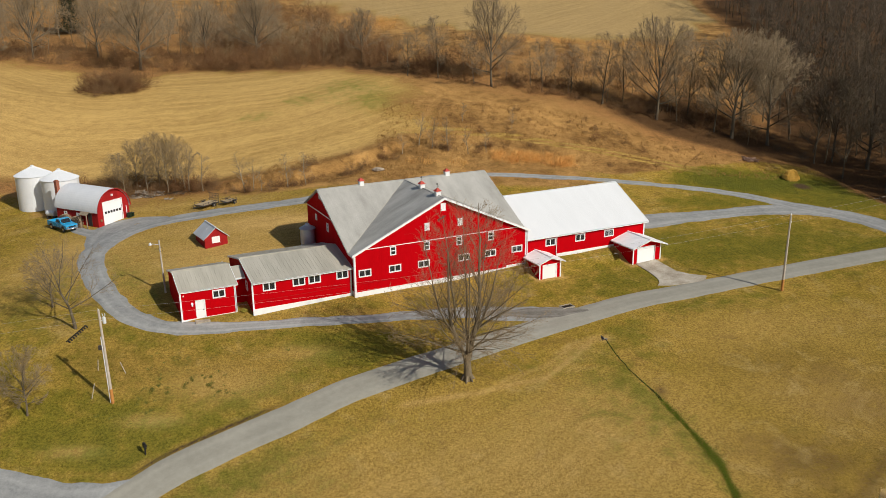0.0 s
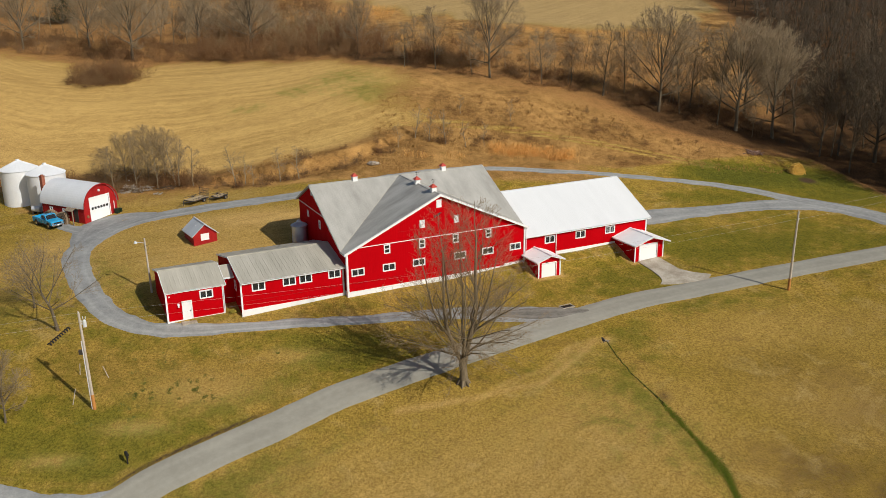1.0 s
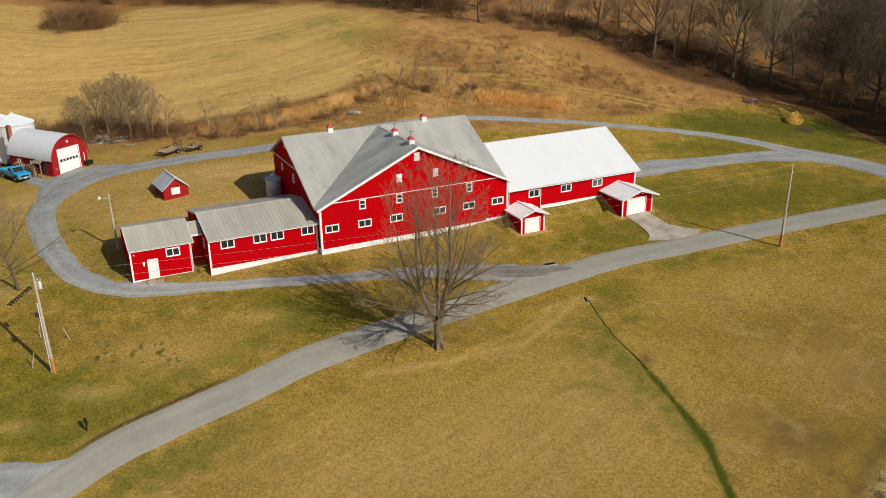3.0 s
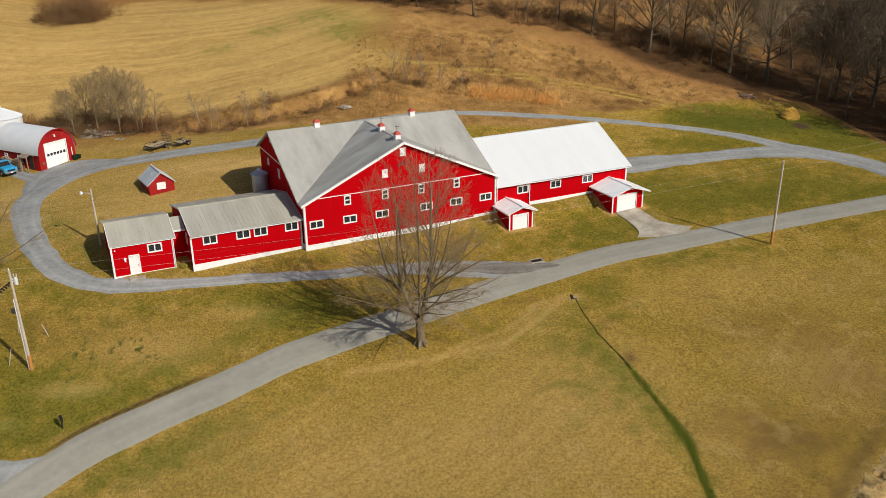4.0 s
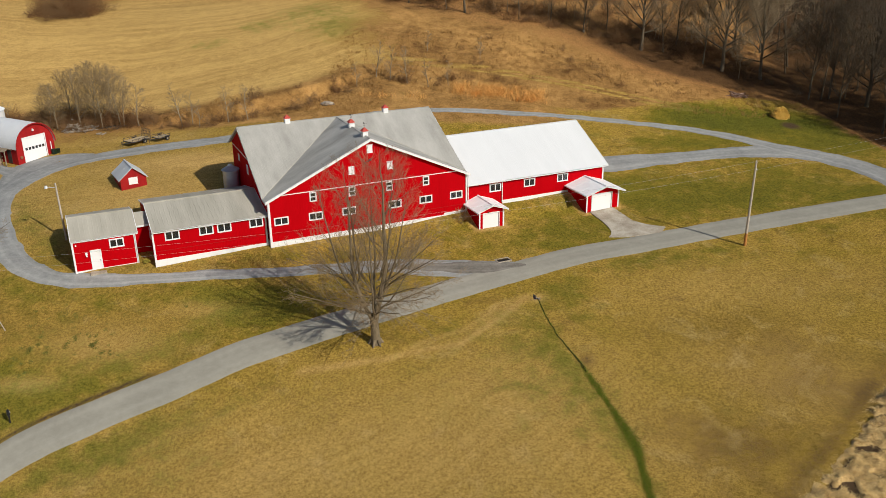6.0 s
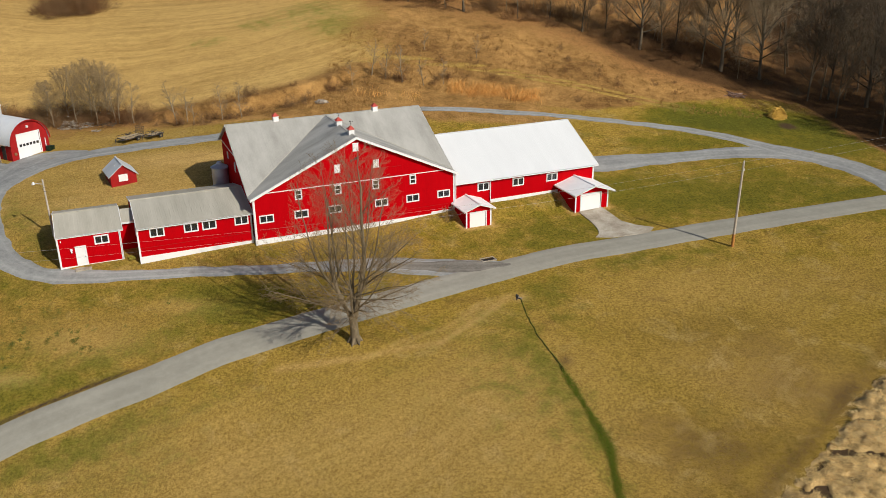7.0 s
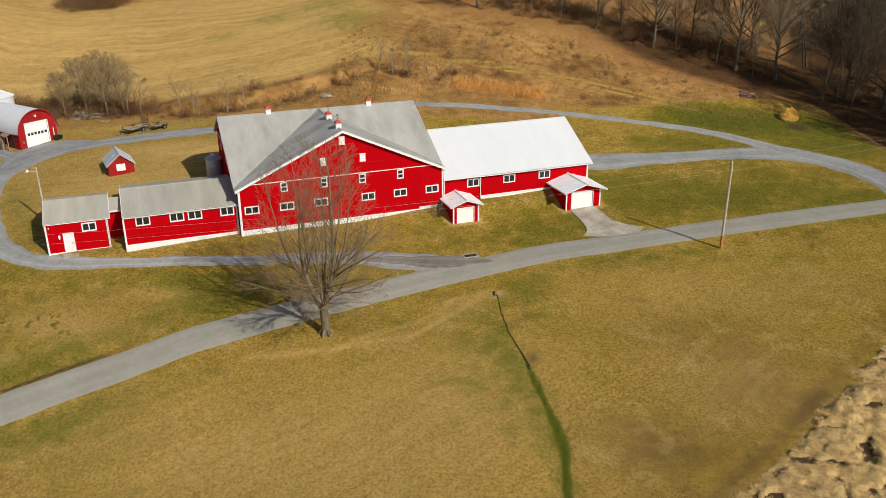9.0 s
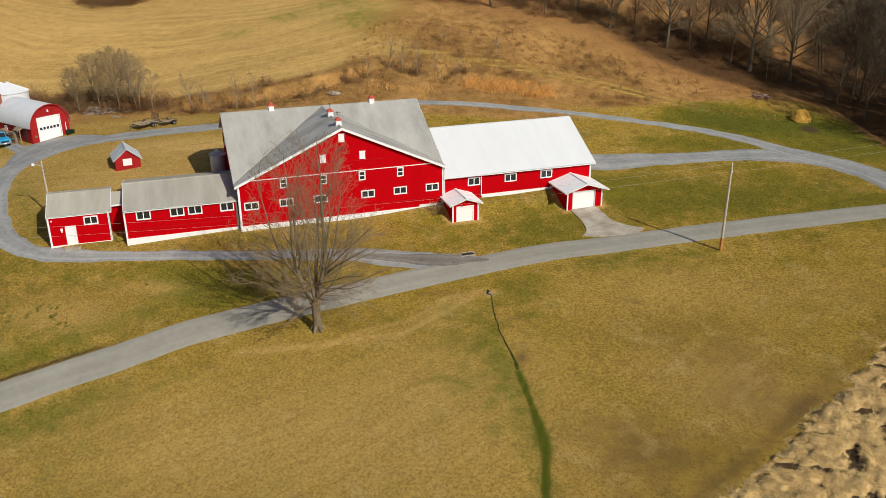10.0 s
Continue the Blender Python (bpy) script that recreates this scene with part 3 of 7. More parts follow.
    green += 0.3 * blob(18.2, 83.4, 1.3, 3) + 0.34 * blob(19.8, 73.2, 1.5, 4.5) + 0.25 * blob(20.8, 69.3, 1.4, 2) + 0.2 * blob(35, 77, 4, 2.5)
    green -= 0.3 * blob(-28.6, 75.6, 3, 1.1) + 0.3 * blob(-34.8, 71.8, 3, 0.8) + 0.22 * blob(-24, 81, 7, 3) + 0.2 * blob(-15, 86, 3.5, 1.5)
    track, _ = line_dist(x, y, [(17, 90), (14.2, 86.0), (10.5, 81.6), (4.0, 79.3), (-4.0, 77.5)])
    track2, _ = line_dist(x, y, [(14.5, 88.6), (11.0, 84.0), (6.0, 81.0)])
    lane = np.exp(-(track / 0.6) ** 2) + 0.7 * np.exp(-(track2 / 0.5) ** 2)
    top_y = np.interp(x, [-140, -107, -92, -82, -69, -58, -36, -22, -12, -5, 10], [214, 212, 210, 201, 201, 208, 196, 192, 186, 178, 170])
    w = inside(x, y, WOODS)
    dt, _ = line_dist(x, y, TREE_ROW)
    db, _ = line_dist(x, y, LEFT_BRUSH)
    de, _ = line_dist(x, y, FIELD_EDGE)
    into = line_dist(x, y, WOODS + WOODS[:1])[0]
    # near 1 in and just before the woods: dark litter there carries their shade
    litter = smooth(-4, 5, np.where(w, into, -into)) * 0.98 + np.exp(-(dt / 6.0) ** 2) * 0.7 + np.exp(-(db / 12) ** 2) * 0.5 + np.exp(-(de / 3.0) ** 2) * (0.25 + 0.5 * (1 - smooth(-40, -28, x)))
    litter += 0.2 * blob(38, 162, 24, 8) + 0.5 * blob(52, 171, 16, 12) + 0.35 * blob(56, 160, 13, 7) + 0.5 * smooth(0, 9, y - np.interp(x, [-14, 0, 10, 32, 54, 62], [195, 183, 178, 172, 164, 160])) * (1 - smooth(205, 240, y)) * smooth(-10, 4, x) - 0.55 * blob(68.5, 163, 3.5, 14)
    litter += 0.3 * smooth(0, 3, y - top_y) * (1 - smooth(270, 330, y)) * (1 - smooth(-16, -6, x))
    litter += 0.35 * smooth(225, 240, y) * (1 - smooth(-30, -14, x)) * (1 - smooth(330, 360, y))
    path, _ = line_dist(x, y, [(-20.9, 150.4), (-16.8, 153.0), (-12.5, 155.6), (0.7, 156.0), (10.5, 155.2), (20.2, 153.6), (28.0, 152.4), (36.0, 150.6), (46.0, 147.8)])
    edge_y = np.interp(x, [-140, -75, -55, -38, -24, -14, -4, 2], [139, 141, 140, 136.5, 137.5, 143, 152, 170])
    field = smooth(-1.5, 1.5, y - edge_y) * (1 - smooth(-22, 6, x + (y - 176) * 0.25 + 3 * np.sin(y * 0.31) + 2 * np.sin(y * 0.83 + x * 0.2))) * (1 - smooth(-1.5, 2.5, y - top_y))
    field = np.maximum(field, 0.75 * np.clip(lane, 0, 1))
    field = np.maximum(field, 0.6 * np.exp(-((path - 0.75) / 0.38) ** 2))
    field = np.maximum(field, 0.85 * blob(-28.6, 75.6, 3.2, 1.0) + 0.8 * blob(-34.8, 71.8, 3, 0.8) + 0.5 * blob(-23, 80.5, 7, 3.2) + 0.35 * blob(38, 77, 9, 7) + 0.45 * blob(-15, 86, 4, 1.5) + 0.9 * blob(18.2, 89.9, 1.0, 0.8))
    scarp = y - np.interp(x, [-60, -38, -24, -14, -4], [140, 137.0, 138.0, 143.5, 152.5])
    field = np.maximum(field, 0.8 * np.exp(-((scarp + 0.4) / 1.1) ** 2) * smooth(-36, -28, x) * (1 - smooth(-10, -4, x)))
    field = np.maximum(field, 0.9 * blob(-20, 119, 16, 3.5) + 0.75 * blob(-28, 108, 17, 12) + 0.45 * blob(-38, 130, 16, 4) + 0.55 * blob(0, 66, 26, 9) + 0.35 * blob(16, 76, 12, 8) + 0.6 * blob(-50, 110, 6, 14) + 0.3 * blob(40, 92, 14, 6))
    field = np.maximum(field, smooth(-3, 3, y - np.interp(x, [-300, -60, -52, -27, -14, 4, 19, 34, 49, 66, 83, 110], [2000, 600, 338, 305, 284, 266, 243, 239, 240, 246, 275, 300])) * (1 - w))
    meadow = smooth(143, 146, y + 0.02 * x - np.clip((x - 30) * 0.4, 0, 11)) * (1 - field) * smooth(-60, -30, x)
    meadow = np.maximum(meadow, np.exp(-(de / 5.5) ** 2) * 0.9)
    meadow = np.maximum(meadow, 0.75 * smooth(133.0, 136.5, y - 0.12 * x) * (1 - field) * smooth(-68, -60, x) * (1 - smooth(20, 34, x)))
    meadow = np.maximum(meadow, (0.95 - 0.35 * smooth(-14, 4, x)) * smooth(196, 206, y) * (1 - field) * (1 - w)) * (1 - 0.9 * np.exp(-((path - 0.75) / 0.38) ** 2))
    soil = np.exp(-((dm - 2.2) / 0.30) ** 2) * (above > 1.5) * (1 - smooth(-20, -14, x)) * smooth(-31, -27, x) * 0.8 + np.exp(-((dl - 1.7) / 0.5) ** 2) * 0.12
    soil += 0.95 * blob(61.4, 143.4, 1.6, 1.6) + 0.3 * blob(65, 142, 3, 1.5) + 0.3 * np.exp(-(streak / 0.22) ** 2)
    green += 0.3 * blob(-36, 104, 10, 8) + 0.7 * blob(54, 145, 13, 5) + 0.5 * blob(66, 138, 7, 6) + 0.5 * blob(49, 148, 6, 3.5) + 0.45 * blob(20.5, 91, 2.6, 2.0) + 0.2 * smooth(1, 4, -above) * (1 - smooth(14, 24, x)) + 0.3 * blob(17, 74, 4, 9)
    litter += 0.85 * smooth(0.0, 3.0, x - np.interp(y, [126, 130, 142, 150, 156], [73, 71.0, 69.8, 67.2, 64.5])) * (1 - smooth(154, 160, y)) * smooth(122, 130, y)
    green -= 0.14 * smooth(24, 32, x) * (above < -2)
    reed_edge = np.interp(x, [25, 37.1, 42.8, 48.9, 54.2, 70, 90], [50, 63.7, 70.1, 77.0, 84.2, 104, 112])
    # earth under the reeds, kept dark so the hollows read as shaded
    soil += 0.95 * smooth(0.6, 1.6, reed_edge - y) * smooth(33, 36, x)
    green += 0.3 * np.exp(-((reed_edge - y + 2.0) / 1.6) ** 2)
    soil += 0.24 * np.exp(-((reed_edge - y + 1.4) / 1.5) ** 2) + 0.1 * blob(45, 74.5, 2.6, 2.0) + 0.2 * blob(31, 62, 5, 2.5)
    soil += 0.1 * blob(-18, 83, 14, 6) + 0.2 * blob(40, 75, 6, 3.5) + 0.16 * blob(36, 84, 9, 5) + 0.1 * blob(31.5, 67.5, 5, 3) + 0.14 * blob(42, 80, 6, 5) + 0.14 * blob(33, 66, 7, 4) + 0.12 * blob(14, 66, 8, 5) + 0.1 * blob(52, 92, 8, 4) + 0.4 * blob(-26.3, 93.6, 1.6, 0.8) + 0.2 * blob(33.0, 68.8, 7.0, 3.4) + 0.16 * blob(29, 71, 3, 1.6) + 0.55 * blob(21.9, 79.2, 0.8, 1.0) + 0.2 * blob(-37.5, 83.5, 5, 4) + 0.22 * blob(20.6, 75, 0.7, 2.2) + 0.12 * blob(-28, 82, 11, 6) + 0.1 * blob(40, 75, 13, 10)
    swell = np.interp(sd, [0, 9, 12, 14, 16, 17.5, 20, 23, 25, 28, 40], [0.28, 0.28, 0.28, 0.42, 0.3, 0.3, 0.5, 0.62, 0.4, 0.45, 0.45])
    wet = np.exp(-(dd / swell) ** 2) * np.interp(sd, [0, 1, 5, 11, 14], [0, 0.15, 0.15, 0.25, 0.75])
    # pale worn strip round the feet of the porches
    for at, half, front in ((25.55, 1.62, -3.35), (40.75, 2.35, -3.95)):
        off = np.maximum(np.abs(u - at) - half, front - v)
        field = np.maximum(field, 0.9 * (1 - smooth(0.35, 0.9, off)) * (v < 0.2))
        green = green - 0.6 * (1 - smooth(0.35, 0.9, off)) * (v < 0.2)
    k = lambda a: np.clip(a, 0, 1)
    # deep green verge; its blob by the woods also darkens for their shade
    lush = 0.75 * blob(55, 144.5, 13, 5) + 0.4 * blob(67, 138, 6, 6)
    return k(green) + lush, k(litter), k(field), k(meadow), k(soil), k(wet)


def build_ground():
    xs = graded(-70, 76, 0.5, -2400, 2400, 1.2)
    ys = graded(54, 152, 0.5, -900, 2600, 1.13)
    gx, gy = np.meshgrid(xs, ys)
    z = land(gx, gy)
    # far behind the hill and behind the viewer the land runs out level
    z = np.where(gy > 420, land(np.clip(gx, -105, 105), np.full_like(gx, 420)) + (gy - 420) * 0.05, z)
    rough = [noise.noise((a * 0.35, b * 0.35, 0)) * 0.05 + noise.noise((a * 0.09, b * 0.09, 3)) * 0.14 for a, b in zip(gx.ravel(), gy.ravel())]
    near_road = np.minimum(np.minimum(line_dist(gx, gy, MAIN_ROAD)[0], line_dist(gx, gy, LOOP)[0]), np.minimum(line_dist(gx, gy, ANNEX_DRIVE)[0], line_dist(gx, gy, SIDE_ROAD)[0]))
    near_road = np.minimum(near_road, np.minimum(line_dist(gx, gy, YARD_SPUR)[0], line_dist(gx, gy, TRUCK_SPUR)[0]))
    z = z + np.reshape(rough, z.shape) * smooth(2.5, 6, near_road) * smooth(0.8, 3.5, line_dist(gx, gy, DITCH)[0])
    ny, nx = gx.shape
    idx = np.arange(nx * ny).reshape(ny, nx)
    quads = np.stack([idx[:-1, :-1], idx[:-1, 1:], idx[1:, 1:], idx[1:, :-1]], -1).reshape(-1, 4)
    me = quads_mesh("ground", np.stack([gx, gy, z], -1).reshape(-1, 3), quads)
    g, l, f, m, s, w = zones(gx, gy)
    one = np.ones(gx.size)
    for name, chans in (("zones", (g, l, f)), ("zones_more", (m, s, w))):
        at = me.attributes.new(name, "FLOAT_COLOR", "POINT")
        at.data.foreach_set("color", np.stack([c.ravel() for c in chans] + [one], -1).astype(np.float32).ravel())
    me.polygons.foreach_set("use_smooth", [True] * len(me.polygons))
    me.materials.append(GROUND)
    return tagged(new("ground", me), "dry golden grass land with green patches and leaf litter", "ground", kind="structure")


build_ground()
ribbon("road", MAIN_ROAD, lambda s: float(np.interp(s, [0, 100, 125], [4.3, 4.3, 4.5])), ASPHALT, 0.055, "pale grey asphalt country road", 1, 0.07)
ribbon("driveway", LOOP, lambda s: float(np.interp(s, [0, 5.6, 10, 15.5, 21, 28, 40, 49, 58, 70, 80, 92, 104, 118, 135, 170, 180, 188, 195, 200, 210, 220], [2.5, 4.6, 3.9, 2.8, 2.2, 2.0, 2.1, 2.7, 3.3, 3.8, 4.6, 4.2, 3.4, 2.6, 1.7, 1.7, 2.4, 3.2, 4.9, 6.0, 5.4, 5.8])),
       GRAVEL, 0.035, "blue-grey gravel driveway looping round the barn", 2, 0.2)
ribbon("driveway_mouth", [(17.4, 96.7), (14.6, 96.0), (11.0, 95.5), (6.5, 95.2), (2.5, 94.9)], lambda s: float(np.interp(s, [0, 1.5, 4, 7, 11, 15], [0.3, 1.6, 3.6, 3.2, 2.0, 0.8])), DARK_GRAVEL, 0.062, "dark worn gravel where the drive meets the road", 7, 0.35)
ribbon("driveway_yard", YARD_SPUR, lambda s: float(np.interp(s, [0, 4, 8, 12, 15, 20], [2.0, 4.4, 6.2, 6.4, 4.0, 2.2])), GRAVEL, 0.02, "gravel apron before the workshop door", 3, 0.2)
ribbon("driveway_truck", TRUCK_SPUR, lambda s: float(np.interp(s, [0, 4, 7, 8], [5.5, 3.4, 2.4, 1.6])), GRAVEL, 0.012, "thin gravel parking strip", 4, 0.3)
ribbon("driveway_annex", ANNEX_DRIVE, lambda s: float(np.interp(s, [0, 4, 10, 18, 25, 32, 37], [6.8, 6.5, 5.2, 4.0, 4.8, 6.0, 6.0])), GRAVEL, 0.02, "gravel drive to the annex end", 5, 0.2)
ribbon("side_road", SIDE_ROAD, lambda s: float(np.interp(s, [0, 3, 7, 12, 18], [1.6, 3.6, 5.2, 5.0, 5.0])), GRAVEL, 0.03, "gravel side road", 6, 0.2)

# ---- buildings ----


def seams(x0, x1, y0, z0, y1, z1, pitch, height=0.02, half=0.02, lift=0.0):
    """Standing seams of a roof sheet that rises from (y0, z0) to (y1, z1), set every pitch along x."""
    bm = bmesh.new()
    d = Vector((0, y1 - y0, z1 - z0))
    nrm = Vector((0, -(z1 - z0), y1 - y0)).normalized()
    if nrm.z < 0:
        nrm = -nrm
    k = int((x1 - x0) / pitch)
    for i in range(k + 1):
        x = x0 + (x1 - x0) * i / k
        a, b = Vector((x, y0, z0)) + nrm * lift, Vector((x, y1, z1)) + nrm * lift
        q = [a + Vector((s * half, 0, 0)) + nrm * h for s, h in ((-1, 0), (-1, height), (1, height), (1, 0))]
        w = [p + d for p in q]
        vs = [bm.verts.new(p) for p in q + w]
        for e, f in ((0, 1), (1, 2), (2, 3)):
            bm.faces.new((vs[e], vs[f], vs[f + 4], vs[e + 4]))
    return bm


def fascia(bm, a, b, high=0.24, thick=0.06):
    """A board under a roof edge from a to b, its upper edge on the line."""
    a, b = Vector(a), Vector(b)
    along = (b - a).normalized()
    out = along.cross(Vector((0, 0, 1))).normalized() * thick
    low = Vector((0, 0, -high))
    vs = [bm.verts.new(p) for p in (a, b, b + low, a + low, a + out, b + out, b + low + out, a + low + out)]
    for f in ((0, 1, 2, 3), (7, 6, 5, 4), (0, 4, 5, 1), (1, 5, 6, 2), (2, 6, 7, 3), (3, 7, 4, 0)):
        bm.faces.new([vs[i] for i in f])


def cupola(parent, x, y, z, vane):
    s = 0.74
    at = pose(x, y, z) @ Matrix.Diagonal((s, s, s, 1))
    bm = boxes(((-0.42, -0.42, -0.6), (0.42, 0.42, 0.62)), ((-0.5, -0.5, 0.58), (0.5, 0.5, 0.66)))
    for dx, dy in ((0, -0.43), (0, 0.43), (-0.43, 0), (0.43, 0)):
        for k in range(4):
            zz = 0.08 + k * 0.12
            box(bm, (dx - (0.02 if dx else 0.26), dy - (0.02 if dy else 0.26), zz), (dx + (0.02 if dx else 0.26), dy + (0.02 if dy else 0.26), zz + 0.05))
    body = part("cupola", moved(bm, at), WHITE, parent, "white louvred cupola with a red cap")
    bm = bmesh.new()
    bmesh.ops.create_cone(bm, cap_ends=True, segments=4, radius1=0.80, radius2=0.03, depth=0.55, matrix=pose(0, 0, 0.92, 0, 0, 45))
    part("cap", moved(bm, at), RED_CAP, body, "faded red pyramid cap")
    if vane:
        bm = rod(bmesh.new(), (0, 0, 1.1), (0, 0, 1.95), 0.022)
        rod(bm, (-0.26, -0.07, 1.5), (0.26, 0.07, 1.5), 0.015, sides=5)
        rod(bm, (-0.07, 0.26, 1.42), (0.07, -0.26, 1.42), 0.015, sides=5)
        rod(bm, (-0.30, 0, 1.76), (0.34, 0, 1.76), 0.015, sides=5)
        box(bm, (-0.22, -0.012, 1.77), (0.02, 0.012, 1.93), bevel=0.01)
        rod(bm, (0.28, 0, 1.76), (0.42, 0, 1.76), 0.06, 0.005, 5)
        part("weathervane", moved(bm, at), DARK_STEEL, body, "dark metal weathervane")


BARN_M = pose(BARN_AT[0], BARN_AT[1], 0, 0, 0, BARN_TURN)


def build_barn():
    W, D, EV, RZ, RY, BZ, VY = 23.9, 17.6, 5.72, 11.22, 11.9, 8.35, 1.0
    b = thing("barn", BARN_M, "large bright red barn with white trim and grey cross-gabled metal roof", "barn")
    holes_low = [(x, x + 1.56, 2.66, 3.54) for x in (0.55, 4.47, 8.36, 13.92, 17.80, 21.74)]
    holes_up = [(x + 0.03, x + 0.77, 4.84, 5.90) for x in (4.66, 9.19, 13.68, 18.24)]
    hatch = [(9.32, 7.36), (13.88, 7.40), (11.56, 9.58)]
    gable = lambda x: EV + (RZ - EV) * (1 - abs(x - W / 2) / (W / 2)) - 0.1
    part("wall", wall(W, gable, -0.6, holes_low + holes_up, 0.22, (W / 2,)), RED, b, "red sheet-clad front gable wall")
    zl = EV - 0.38 * (RZ - EV) / (W / 2)
    lean = lambda v: (zl if v < VY else zl + (RZ - zl) * (v - VY) / (RY - VY) if v < RY else RZ - (RZ - BZ) * (v - RY) / (D - RY)) - 0.12
    side_holes = [(8.95, 9.55, 6.2, 7.25), (13.5, 14.15, 6.7, 7.45), (11.5, 12.2, 9.9, 10.7)]
    # left side wall: its own x runs from back to front
    part("wall", moved(wall(D, lambda s: lean(D - s), -0.6, [(D - h[1], D - h[0], h[2], h[3]) for h in side_holes], 0.22, (D - RY, D - VY)), side(0, D, -90)), RED, b, "red side wall in shade")
    part("wall", moved(wall(D, lean, -0.6, (), 0.22, (RY, VY)), side(W, 0, 90)), RED, b, "red side wall")
    part("wall", moved(wall(W, lambda x: BZ - 0.1, -0.6, (), 0.22), side(W, D, 180)), RED, b, "red back wall")
    part("floor", boxes(((0.25, 0.25, -0.4), (W - 0.25, D - 0.25, -0.2))), WOOD_GREY, b)
    m = pose(0, 0, 0)
    for h in holes_low:
        window(b, m, *h)
    for h in holes_up:
        window(b, m, *h, split="z")
    ml = side(0, D, -90)
    for h in side_holes[:2]:
        window(b, ml, D - h[1], D - h[0], h[2], h[3], "z")
    h = side_holes[2]
    part("shutter", moved(boxes(((D - h[1] - 0.05, -0.05, h[2] - 0.05), (D - h[0] + 0.05, 0.1, h[3] + 0.05))), ml), WHITE, b, "white hatch in the gable")
    for x, z in hatch:
        bm = boxes(((x, -0.05, z), (x + 0.66, 0.0, z + 0.86)), ((x - 0.04, -0.07, z + 0.82), (x + 0.70, 0.0, z + 0.90)), ((x - 0.04, -0.07, z - 0.05), (x + 0.70, 0.0, z + 0.02)))
        part("shutter", bm, WHITE, b, "plain white painted hatch")
    # emblem above the middle hatches
    bm = boxes(((11.35, -0.04, 8.5), (11.75, -0.01, 8.62)), ((11.7, -0.04, 8.58), (12.0, -0.01, 8.82)), ((11.2, -0.04, 8.36), (11.38, -0.01, 8.56)), ((11.95, -0.04, 8.78), (12.2, -0.01, 8.9)))
    part("ornament", bm, DARK_STEEL, b, "small dark metal ornament")
    # foundation strip, higher where the bank rises
    part("foundation", boxes(((-0.05, -0.06, -0.7), (20.9, 0.0, 0.82)), ((20.9, -0.10, -0.4), (W - 0.02, -0.002, 1.06))), WHITE, b, "white painted foundation strip")
    part("foundation", boxes(((-0.06, 0.0, -0.7), (-0.002, D, 0.8))), WHITE, b, "white painted foundation strip")
    part("corner_board", boxes(((-0.07, -0.08, 0.0), (0.16, -0.002, EV - 0.16)), ((-0.08, -0.002, 0.0), (-0.002, 0.2, EV - 0.16))), WHITE, b, "white corner board")
    part("corner_board", boxes(((W - 0.14, -0.08, 1.0), (W + 0.06, -0.002, EV - 0.12))), WHITE, b, "white corner board")
    part("trim_band", boxes(((1.2, -0.05, 5.98), (W - 1.2, -0.003, 6.07))), WHITE, b, "thin white drip band")
    part("trim_band", moved(boxes(((0.2, -0.05, 8.0), (10.5, -0.003, 8.1))), ml), WHITE, b, "thin white drip band")
    part("seam_band", boxes(((0.2, -0.018, 1.78), (W - 0.2, -0.002, 1.81)), ((6.6, -0.018, 7.2), (17.2, -0.002, 7.22))), RED_LAP, b, "thin joint of the red sheets")
    # roof: two ridges crossing
    o, t, c = 0.38, 0.14, W / 2
    kx = (RZ - EV) / (W / 2)
    L, R = (-o, -o, EV - o * kx), (W + o, -o, EV - o * kx)
    J, A = (c, RY, RZ), (c, -o, RZ)
    bz = RZ - (RZ - BZ) * (D + o - RY) / (D - RY)
    bm = bmesh.new()
    slab(bm, [(-o, RY, RZ), (-o, VY, zl), J], t)
    slab(bm, [J, (W + o, VY, zl), (W + o, RY, RZ)], t)
    slab(bm, [(-o, D + o, bz), (-o, RY, RZ), (W + o, RY, RZ), (W + o, D + o, bz)], t)
    roof = part("roof", bm, GREY_ROOF, b, "weathered grey metal main roof")
    part("ridge_cap", boxes(((-o, RY - 0.12, RZ - 0.04), (W + o, RY + 0.12, RZ + 0.02))), GREY_ROOF, roof)
    bm = bmesh.new()
    slab(bm, [J, (-o, VY, zl), L, A], t)
    slab(bm, [A, R, (W + o, VY, zl), J], t)
    cross = part("roof", bm, CROSS_ROOF, b, "streaked grey metal cross-gable roof")
    part("ridge_cap", boxes(((c - 0.10, -o, RZ - 0.04), (c + 0.10, RY, RZ + 0.012))), CROSS_ROOF, cross)
    bm = bmesh.new()
    for q in ((-o, VY, zl), (W + o, VY, zl)):
        rod(bm, Vector(q) + Vector((0, 0, 0.03)), Vector(J) + Vector((0, 0, 0.0)), 0.035, sides=4)
    part("valley", bm, TAN_ROOF, roof, "pale metal valley flashing")
    lift = lambda p: (p[0], p[1] - 0.05, p[2] + 0.035)
    boards = [(lift(A), lift(L), 0.29, 0.13), (lift(R), lift(A), 0.29, 0.13)]
    boards += [(q, p, 0.2, 0.05) for p, q in (((-o, RY, RZ), (-o, VY, zl)), ((-o, VY, zl), (-o, -o, zl)), ((-o, D + o, bz), (-o, RY, RZ)), ((W + o, VY, zl), (W + o, RY, RZ)), ((W + o, RY, RZ), (W + o, D + o, bz)))]
    for p, q, high, thick in boards:
        bm = bmesh.new()
        fascia(bm, p, q, high, thick)
        part("barge_board", bm, WHITE, b, "white barge board")
    for x, y, vane in ((5.75, RY, False), (18.3, RY, False), (c, 1.6, True), (c, 6.3, True)):
        cupola(b, x, y, RZ, vane)
    # downspout at the corner beside the annex
    bm = rod(bmesh.new(), (W + 0.12, -0.18, EV - 0.2), (W + 0.12, -0.18, 2.3), 0.055)
